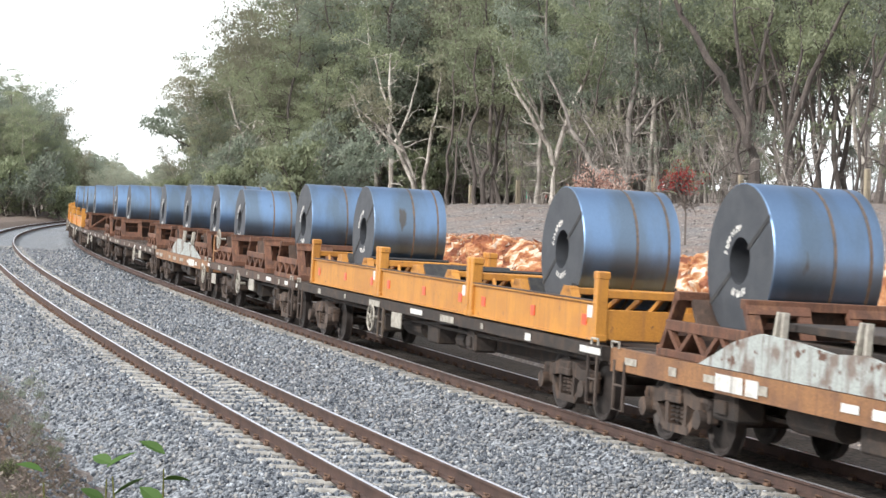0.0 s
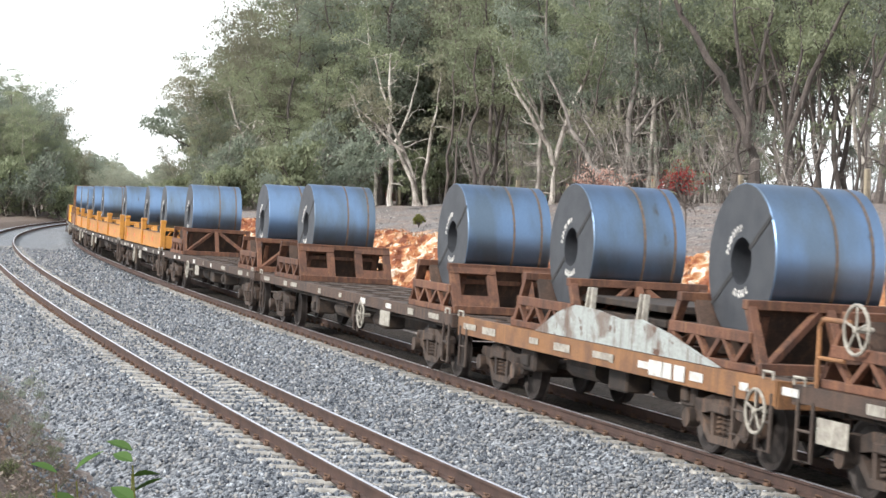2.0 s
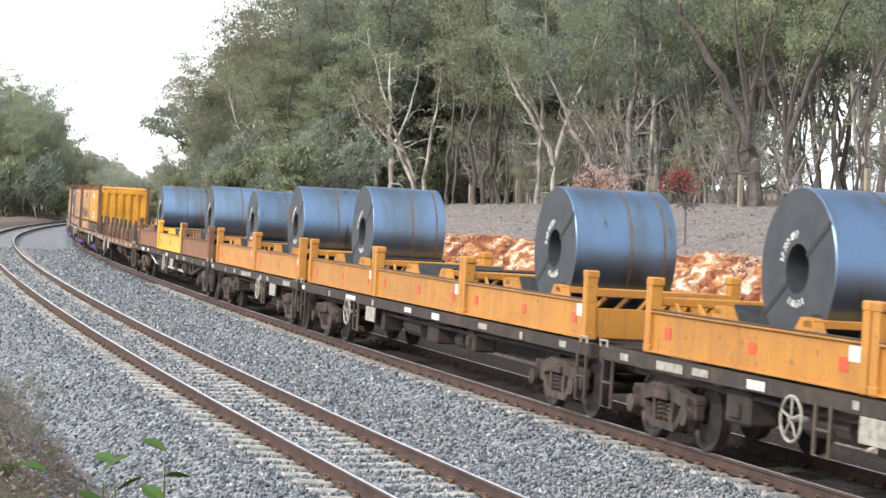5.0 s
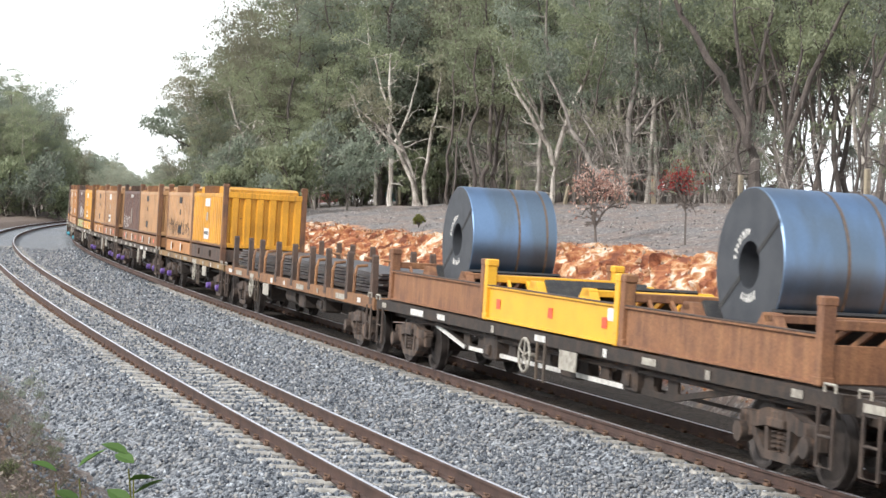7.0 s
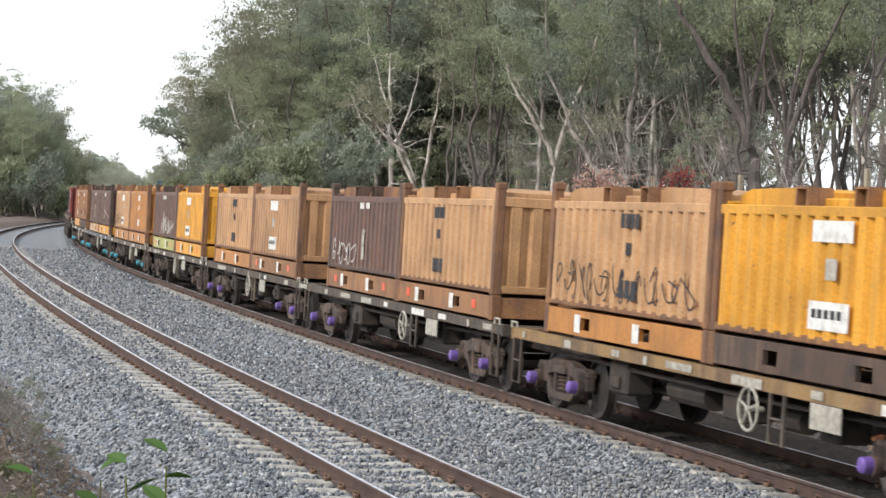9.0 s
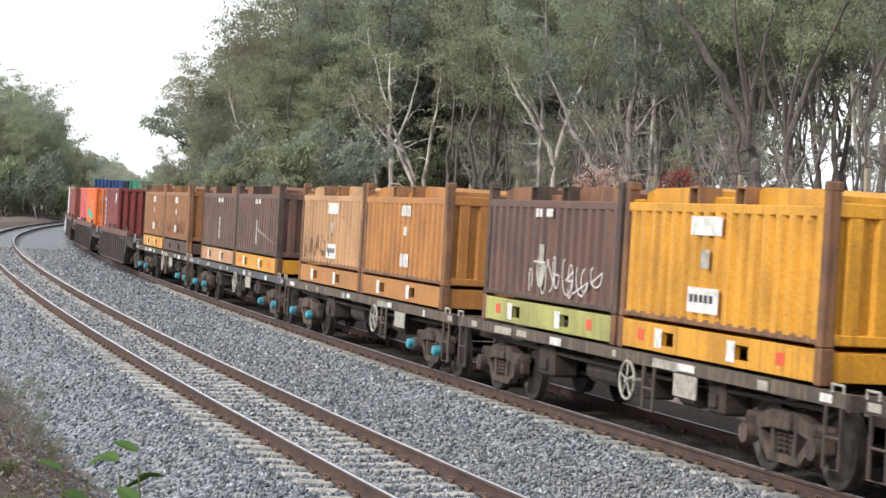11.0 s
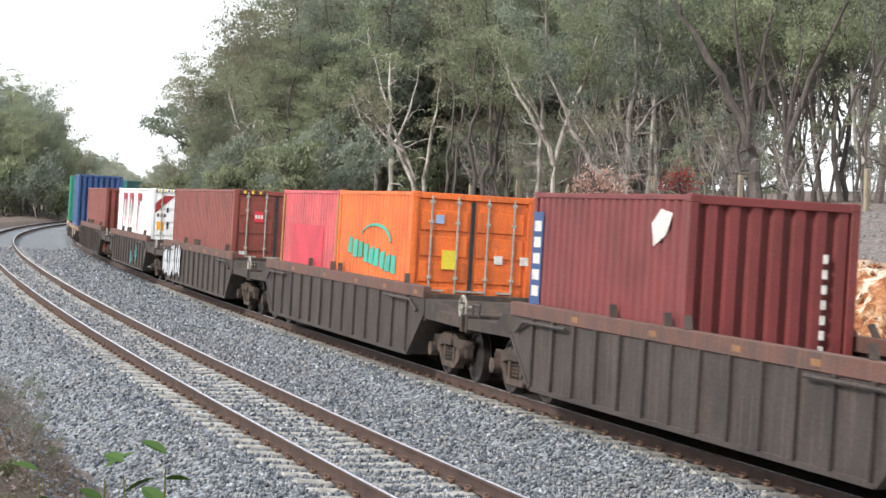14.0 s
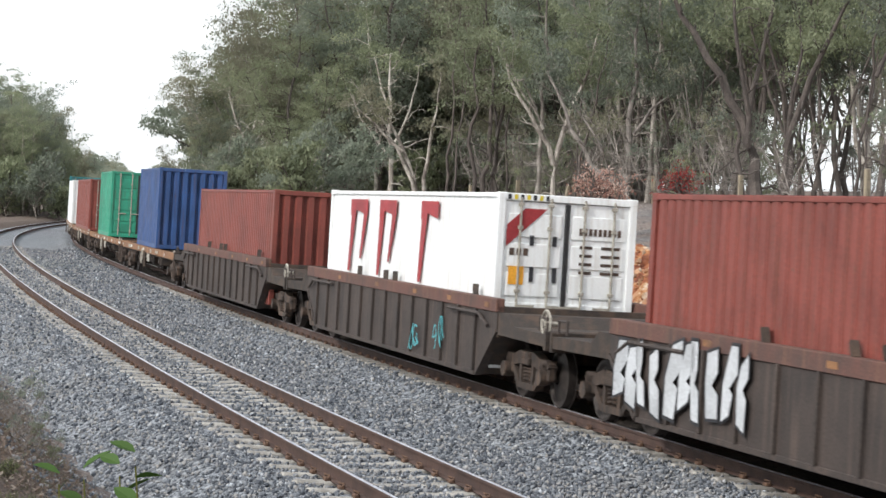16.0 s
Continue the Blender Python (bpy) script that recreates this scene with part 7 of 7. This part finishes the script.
for i in range(30):
    s, d = rnd.uniform(125, 235), -9.4 - 4.5 * rnd.random()
    p = on_line(s, d)
    plant(rnd.choice(SHRUB), p.x, p.y, rnd.uniform(0, 360), rnd.uniform(0.5, 0.85), "olive green bush beside the line", "bush", "shrub", "undergrowth")
for i in range(34):
    x, y = toward(rnd.uniform(-860, -668), rnd.uniform(206, 250))
    plant(rnd.choice(SHRUB), x, y, rnd.uniform(0, 360), rnd.uniform(0.9, 1.7), "olive green bush under the trees", "bush", "shrub", "undergrowth")

# small plants on the cutting
red = tree_meshes(31, 2.15, 0.03, 1.15, 4, 0.26, 0.62, M_dark, M_redleaf, 5, 0.075, 0.8, 0.24)
pnk = tree_meshes(32, 1.9, 0.035, 0.5, 4, 0.5, 0.4, M_dark, M_pinkleaf, 7, 0.085, 0.9, 0.3)
nee = tree_meshes(33, 0.62, 0.02, 0.2, 5, 0.22, 0.34, M_dark, M_limes, 26, 0.06, 0.0, 0.1)
plant(red, *toward(429, 47.5), 0, 0.8, "small crimson-leaved tree on the grey bank", "red_sapling", "tree", "saplings on the bank")
plant(pnk, *toward(272, 52.0), 40, 1.0, "small dry tree with pinkish withered leaves", "dry_sapling", "tree", "saplings on the bank")
plant(nee, *toward(657, 43.5), 0, 1.0, "small yellow-green bush on the bank", "bush", "shrub", "saplings on the bank")
plant(nee, *toward(-45, 70), 80, 0.8, "small yellow-green bush on the bank", "bush", "shrub", "saplings on the bank")


# ---- fence along the wood ----
def make_fence():
    M_post = surface("weathered_split_post", (0.33, 0.28, 0.20), (0.2, 0.165, 0.12), 0.9, 0, 4, stretch=(3, 3, 0.4), bump=0.4, vary=0.2)
    fence = thing("wire_fence", "old wire fence on split timber posts", "fence")
    rn = random.Random(3)
    heads = []
    for px, dist, tall, tilt in ((749, 63, 1.32, 0.5), (525, 78, 1.25, 1), (372, 92, 1.22, -1), (310, 97, 0.95, -14), (238, 100, 1.0, -12), (132, 105, 1.25, 0), (48, 112, 1.1, 1), (-78, 130, 1.15, 0), (880, 57, 1.3, 0), (215, 100, 0.9, 14)):
        x, y = toward(px, dist)
        s, d = nearest(np.array([x]), np.array([y]))
        z = float(ground_height(s, d, np.array([x]), np.array([y]))[0])
        f = Form()
        w = rn.uniform(0.08, 0.11)
        f.box(-w, w, -w * 0.8, w * 0.8, -0.3, tall, 0.025)
        ob = part("post", f, M_post, fence)
        ob.matrix_world = pose(x, y, z, 0, tilt, rn.uniform(0, 40))
        heads.append(Vector((x, y, z)))
    heads.sort(key=lambda p: p.x)
    for hz in (0.35, 0.7, 1.0):
        f = Form()
        for a, b in zip(heads, heads[1:]):
            f.tube([a + Vector((0, 0, hz)), (a + b) / 2 + Vector((0, 0, hz - 0.04)), b + Vector((0, 0, hz))], 0.006, 4)
        part("wire", f, M_under, fence)


make_fence()


# ---- rocks and rubble in the cutting ----
def make_rock_face():
    """The cut rock: tilted blocks of clay stone, cream, ochre and red, breaking out of the slope."""
    rng = np.random.default_rng(31)
    ss, dd = np.arange(10, 104, 0.08), np.arange(-12.6, -8.55, 0.08)
    S, D = np.meshgrid(ss, dd)
    s, d = S.ravel(), D.ravel()
    h = np.interp(s, LINE_S, LINE_H)
    x = np.interp(s, LINE_S, LINE_X) - np.sin(h) * d
    y = np.interp(s, LINE_S, LINE_Y) + np.cos(h) * d
    z = ground_height(s, d, x, y)
    lift, tone = np.zeros(len(s)), np.zeros(len(s))
    for size, gain in ((0.62, 0.17), (0.24, 0.15)):
        a, b = (s + 0.5 * d) / size, (d * 1.25) / size
        best, put, col = np.full(len(s), 9.0), np.zeros(len(s)), np.zeros(len(s))
        jx, jy, jo, jt, ju, jc = rng.random((6, 400, 400))
        for i in (-1, 0, 1):
            for j in (-1, 0, 1):
                ca, cb = np.floor(a).astype(int) + i, np.floor(b).astype(int) + j
                k = (ca % 400, cb % 400)
                da, db = a - ca - jx[k], b - cb - jy[k]
                q = da * da + db * db
                hit = q < best
                best = np.where(hit, q, best)
                put = np.where(hit, jo[k] - 0.5 + (jt[k] - 0.5) * 1.6 * da + (ju[k] - 0.35) * 1.8 * db, put)
                col = np.where(hit, jc[k], col)
        lift += gain * put
        tone += col * (0.4 if size > 0.5 else 0.6)
    edge = wave(x * 0.7, y * 0.7) * 0.45 + wave(x * 2.1, y * 2.1) * 0.2
    sunk = np.interp(d + edge, [-12.4, -11.5, -11.1, -9.1, -8.7], [-0.35, -0.16, 0.06, 0.08, -0.3])
    off = sunk + lift * np.interp(d + edge, [-12.2, -11.2, -9.3, -8.8], [0.3, 1, 1, 0.3])
    x, y, z = x - np.sin(h) * off * 0.75, y + np.cos(h) * off * 0.75, z + off * 0.65
    n = len(ss)
    a = (np.arange(len(dd) - 1)[:, None] * n + np.arange(n - 1)).ravel()
    me = bpy.data.meshes.new("rock_face")
    me.from_pydata(np.stack([x, y, z], 1).tolist(), [], np.stack([a, a + 1, a + 1 + n, a + n], 1).tolist())
    at = me.attributes.new("block", "FLOAT", "POINT")
    at.data.foreach_set("value", tone.astype(np.float32))
    mt = bpy.data.materials.new("broken_clay_rock")
    mt.use_nodes = True
    nt = mt.node_tree
    b = nt.nodes["Principled BSDF"]
    b.inputs["Roughness"].default_value, b.inputs["Specular IOR Level"].default_value = 0.95, 0.2
    src, tc = nt.nodes.new("ShaderNodeAttribute"), nt.nodes.new("ShaderNodeTexCoord")
    src.attribute_name = "block"

    def noise_node(sc, detail):
        q = nt.nodes.new("ShaderNodeTexNoise")
        q.inputs["Scale"].default_value, q.inputs["Detail"].default_value, q.inputs["Roughness"].default_value = sc, detail, 0.7
        nt.links.new(tc.outputs["Object"], q.inputs["Vector"])
        return q.outputs["Fac"]

    def calc(op, p, q):
        m = nt.nodes.new("ShaderNodeMath")
        m.operation = op
        for sock, val in zip(m.inputs, (p, q)):
            if isinstance(val, float):
                sock.default_value = val
            else:
                nt.links.new(val, sock)
        return m.outputs[0]

    fac = calc("ADD", calc("MULTIPLY", src.outputs["Fac"], 0.62), calc("MULTIPLY", noise_node(6.5, 6.0), 0.7))
    fac = calc("ADD", fac, calc("MULTIPLY", noise_node(0.5, 3.0), 0.4))
    rp = nt.nodes.new("ShaderNodeValToRGB")
    fac = calc("MULTIPLY", fac, 0.94)
    rp.color_ramp.elements[0].position, rp.color_ramp.elements[0].color = 0.62, (0.17, 0.065, 0.04, 1)
    rp.color_ramp.elements[1].position, rp.color_ramp.elements[1].color = 1.0, (0.72, 0.61, 0.50, 1)
    for pos, c in ((0.76, (0.33, 0.125, 0.065)), (0.85, (0.46, 0.215, 0.10)), (0.93, (0.56, 0.35, 0.20)), (0.97, (0.68, 0.53, 0.40))):
        rp.color_ramp.elements.new(pos).color = (*c, 1)
    nt.links.new(fac, rp.inputs["Fac"])
    nt.links.new(rp.outputs["Color"], b.inputs["Base Color"])
    bp = nt.nodes.new("ShaderNodeBump")
    bp.inputs["Strength"].default_value, bp.inputs["Distance"].default_value = 0.8, 0.08
    nt.links.new(noise_node(9.0, 8.0), bp.inputs["Height"])
    nt.links.new(bp.outputs["Normal"], b.inputs["Normal"])
    me.materials.append(mt)
    tagged(new("rock_face", me), "broken orange and cream clay rock of the cutting", "rock face", kind="structure")


make_rock_face()


def scatter(name, count, seed, d0, d1, big, mat, label):
    """Loose angular stones strewn along the cutting."""
    rng = np.random.default_rng(seed)
    s = 12 + 83 * rng.random(count) ** 1.4
    d = d0 + (d1 - d0) * rng.random(count)
    h = np.interp(s, LINE_S, LINE_H)
    x = np.interp(s, LINE_S, LINE_X) - np.sin(h) * d
    y = np.interp(s, LINE_S, LINE_Y) + np.cos(h) * d
    z = ground_height(s, d, x, y) + np.interp(d, [-12, -11, -9.2, -8.8], [0, 0.05, 0.05, 0])
    size = np.minimum(rng.lognormal(math.log(big), 0.5, count), big * 3)
    octa = np.array([[1, 0, 0], [-1, 0, 0], [0, 1, 0], [0, -1, 0], [0, 0, 1], [0, 0, -1]], float)
    tri = np.array([[0, 2, 4], [2, 1, 4], [1, 3, 4], [3, 0, 4], [2, 0, 5], [1, 2, 5], [3, 1, 5], [0, 3, 5]])
    q = octa[None] * rng.uniform(0.6, 1.3, (count, 6, 1)) + rng.normal(0, 0.28, (count, 6, 3))
    a = rng.uniform(0, 6.283, count)[:, None]
    qx = q[:, :, 0] * np.cos(a) - q[:, :, 1] * np.sin(a)
    q[:, :, 1] = q[:, :, 0] * np.sin(a) + q[:, :, 1] * np.cos(a)
    q[:, :, 0] = qx
    q = q * size[:, None, None] + np.stack([x, y, z], 1)[:, None]
    me = bpy.data.meshes.new(name)
    me.from_pydata(q.reshape(-1, 3).tolist(), [], (tri[None] + (np.arange(count) * 6)[:, None, None]).reshape(-1, 3).tolist())
    me.materials.append(mat)
    tagged(new(name, me), label, "rock", kind="stuff")


scatter("rubble", 9000, 12, -11.4, -8.7, 0.03, leaf_material("pale_orange_rubble", (0.40, 0.17, 0.09), (0.60, 0.36, 0.2), (0.85, 0.76, 0.66)), "broken pale orange rock rubble on the cutting face")
scatter("gravel", 26000, 14, -26.0, -10.6, 0.014, leaf_material("grey_gravel", (0.13, 0.12, 0.115), (0.25, 0.235, 0.225), (0.66, 0.62, 0.58)), "grey and pale gravel strewn over the bank")


# ---- dry grass and weeds on the outer bank, leafy shoots by the camera ----
def make_grass():
    rng = np.random.default_rng(8)
    M_grass = leaf_material("dry_grass", (0.15, 0.115, 0.09), (0.26, 0.21, 0.165), (0.10, 0.11, 0.06))
    n = 30000
    s = rng.uniform(2, 40, n)
    d = 3.3 + 3.0 * rng.random(n)
    h = np.interp(s, LINE_S, LINE_H)
    x = np.interp(s, LINE_S, LINE_X) - np.sin(h) * d
    y = np.interp(s, LINE_S, LINE_Y) + np.cos(h) * d
    keep = rng.random(n) < 0.5 + 0.5 * wave(x * 1.3, y * 1.3)
    x, y, s, d = x[keep], y[keep], s[keep], d[keep]
    n = len(x)
    z = ground_height(s, d, x, y)
    ln = rng.uniform(0.02, 0.11, n)
    dirs = rng.normal(0, 1.1, (n, 2))
    base = np.stack([x, y, z - 0.01], 1)
    tip = base + np.stack([dirs[:, 0] * ln, dirs[:, 1] * ln, ln], 1)
    side = np.stack([rng.normal(0, 0.009, n), rng.normal(0, 0.009, n), 0 * x], 1)
    v = np.stack([base - side, base + side, tip], 1).reshape(-1, 3)
    me = bpy.data.meshes.new("dry_grass")
    me.from_pydata(v.tolist(), [], np.arange(3 * n).reshape(-1, 3).tolist())
    me.materials.append(M_grass)
    tagged(new("dry_grass", me), "dry brown grass and litter on the bank", "grass", kind="stuff")


make_grass()


def make_litter(n=16000):
    """Fallen gum leaves, bark flakes and chips lying on the outer bank."""
    rng = np.random.default_rng(18)
    s, d = rng.uniform(2, 40, n), 3.05 + 3.2 * rng.random(n)
    h = np.interp(s, LINE_S, LINE_H)
    x = np.interp(s, LINE_S, LINE_X) - np.sin(h) * d
    y = np.interp(s, LINE_S, LINE_Y) + np.cos(h) * d
    z = ground_height(s, d, x, y) + rng.uniform(0.004, 0.03, n)
    a, ln = rng.uniform(0, 6.283, n), rng.uniform(0.015, 0.05, n)
    wd = ln * rng.uniform(0.2, 0.5, n)
    ux, uy = np.cos(a), np.sin(a)
    tz, sz = rng.normal(0, 0.35, n), rng.normal(0, 0.35, n)
    c = np.stack([x, y, z], 1)
    u = np.stack([ux, uy, tz], 1) * ln[:, None]
    w = np.stack([-uy, ux, sz], 1) * wd[:, None]
    v = np.stack([c - u, c + w, c + u, c - w], 1).reshape(-1, 3)
    me = bpy.data.meshes.new("leaf_litter")
    me.from_pydata(v.tolist(), [], np.arange(4 * n).reshape(-1, 4).tolist())
    me.materials.append(leaf_material("brown_leaf_litter", (0.13, 0.085, 0.065), (0.30, 0.215, 0.165), (0.58, 0.52, 0.44)))
    tagged(new("leaf_litter", me), "fallen brown leaves and bark flakes on the bank", "leaf litter", kind="stuff")


make_litter()
SHOOTS = []


def leafy_shoot(px, dist, tip_z, seed, count, label):
    """A shoot of broad green leaves; its tip reaches tip_z."""
    rn = random.Random(seed)
    x, y = toward(px, dist)
    s, d = nearest(np.array([x]), np.array([y]))
    z = float(ground_height(s, d, np.array([x]), np.array([y]))[0])
    ob = thing("leafy_shoot", label, "plant", "shoots by the line")
    tall = tip_z - z
    f = Form()
    f.tube([(0, 0, -0.05), (0.015, 0, tall * 0.5), (0, 0, tall * 0.96)], [0.009, 0.007, 0.003], 6)
    part("stem", f, M_limes, ob)
    for k in range(count):
        t = 0.5 + 0.5 * (k + 1) / count
        a = rn.uniform(-0.6, 0.6) + (0 if k % 2 else math.pi)
        ln, wd = rn.uniform(0.095, 0.135), rn.uniform(0.022, 0.032)
        g = Form()
        prof = [(0, 0.15), (0.25, 0.85), (0.5, 1.0), (0.75, 0.7), (1, 0.05)]
        vs = []
        for u, w in prof:
            vs += [(u * ln, -w * wd, 0.010 * w - 0.05 * u * u * ln), (u * ln, 0, -0.05 * u * u * ln), (u * ln, w * wd, 0.010 * w - 0.05 * u * u * ln)]
        fs = []
        for i in range(4):
            fs += [(3 * i, 3 * i + 1, 3 * i + 4, 3 * i + 3), (3 * i + 1, 3 * i + 2, 3 * i + 5, 3 * i + 4)]
        top = [(p[0], p[1], p[2] + 0.0012) for p in vs]
        g.add(vs, [tuple(reversed(q)) for q in fs])
        g.add(top, fs)
        lf = part("leaf", g, M_fresh, ob)
        lf.matrix_basis = pose(0, 0, tall * t, rn.uniform(-50, 10), rn.uniform(-45, 35), math.degrees(a))
    ob.matrix_world = pose(x, y, z)
    SHOOTS.append((ob, pose(x, y, z), seed))


leafy_shoot(-520, 7.2, 2.36, 1, 7, "shoot with broad fresh green leaves")
leafy_shoot(-560, 7.6, 2.27, 2, 5, "shoot with broad fresh green leaves")
leafy_shoot(-700, 7.4, 2.26, 3, 5, "shoot with broad fresh green leaves")
leafy_shoot(-622, 7.8, 2.22, 4, 4, "thin shoot with fresh green leaves")
for px, dist, sc in ((-748, 26, 1.2), (-730, 25, 0.9), (-765, 29, 1.3), (-700, 24, 0.8), (-745, 24, 0.7), (-770, 27, 0.9), (-690, 26, 0.45), (-720, 30, 0.5), (-760, 33, 0.6)):
    plant(SHRUB[0] if sc < 0.6 else SCRUB[0], *toward(px, dist), 30 * sc, sc * 0.13, "low weedy bush on the bank beside the ballast", "weed", "plant", "weeds on the bank")

WEED = tree_meshes(34, 0.5, 0.012, 0.06, 6, 0.7, 0.1, M_dark, M_weed, 5, 0.05, 0.0, 0.16)
for px, dist, sc in ((-744, 15.5, 0.5), (-768, 14.5, 0.35), (-700, 12.0, 0.22), (-640, 10.8, 0.25), (-735, 11.5, 0.3), (-775, 18.5, 0.4)):
    plant(WEED, *toward(px, dist), 80 * sc, sc, "low green weed on the littered bank", "weed", "plant", "weeds on the bank")

# unseen wood added behind the camera, on the outer bank, to darken coil reflections
for i in range(24):
    a = radians(rnd.uniform(150, 268))
    r = rnd.uniform(46, 80)
    kind, lab, tall = LOWK[rnd.randrange(3)]
    plant(kind, r * math.sin(a), r * math.cos(a), rnd.uniform(0, 360), rnd.uniform(0.8, 1.05), lab)


def motions():
    """The train rolls along the curve; its wheels turn."""
    times = [k * 0.5 for k in range(33)]
    for ob, u, reach in KEYED:
        walk(ob, [(t, car_pose(u, t, reach)) for t in times])
    for ob, m, k in SHOOTS:
        walk(ob, [(t, m @ pose(0, 0, 0, 2.2 * math.sin(1.9 * t + k), 3.0 * math.sin(1.3 * t + 2 * k), 0)) for t in times])
    lead = WHEELSETS[0]
    walk(lead, [(k / 30, pose(0, 0, 0, 0, math.degrees(run(k / 30) / 0.4555), 0)) for k in range(481)])
    act, slot = lead.animation_data.action, lead.animation_data.action_slot
    for ws in WHEELSETS[1:]:
        ws.rotation_mode = "QUATERNION"
        ws.animation_data_create()
        ws.animation_data.action, ws.animation_data.action_slot = act, slot


motions()
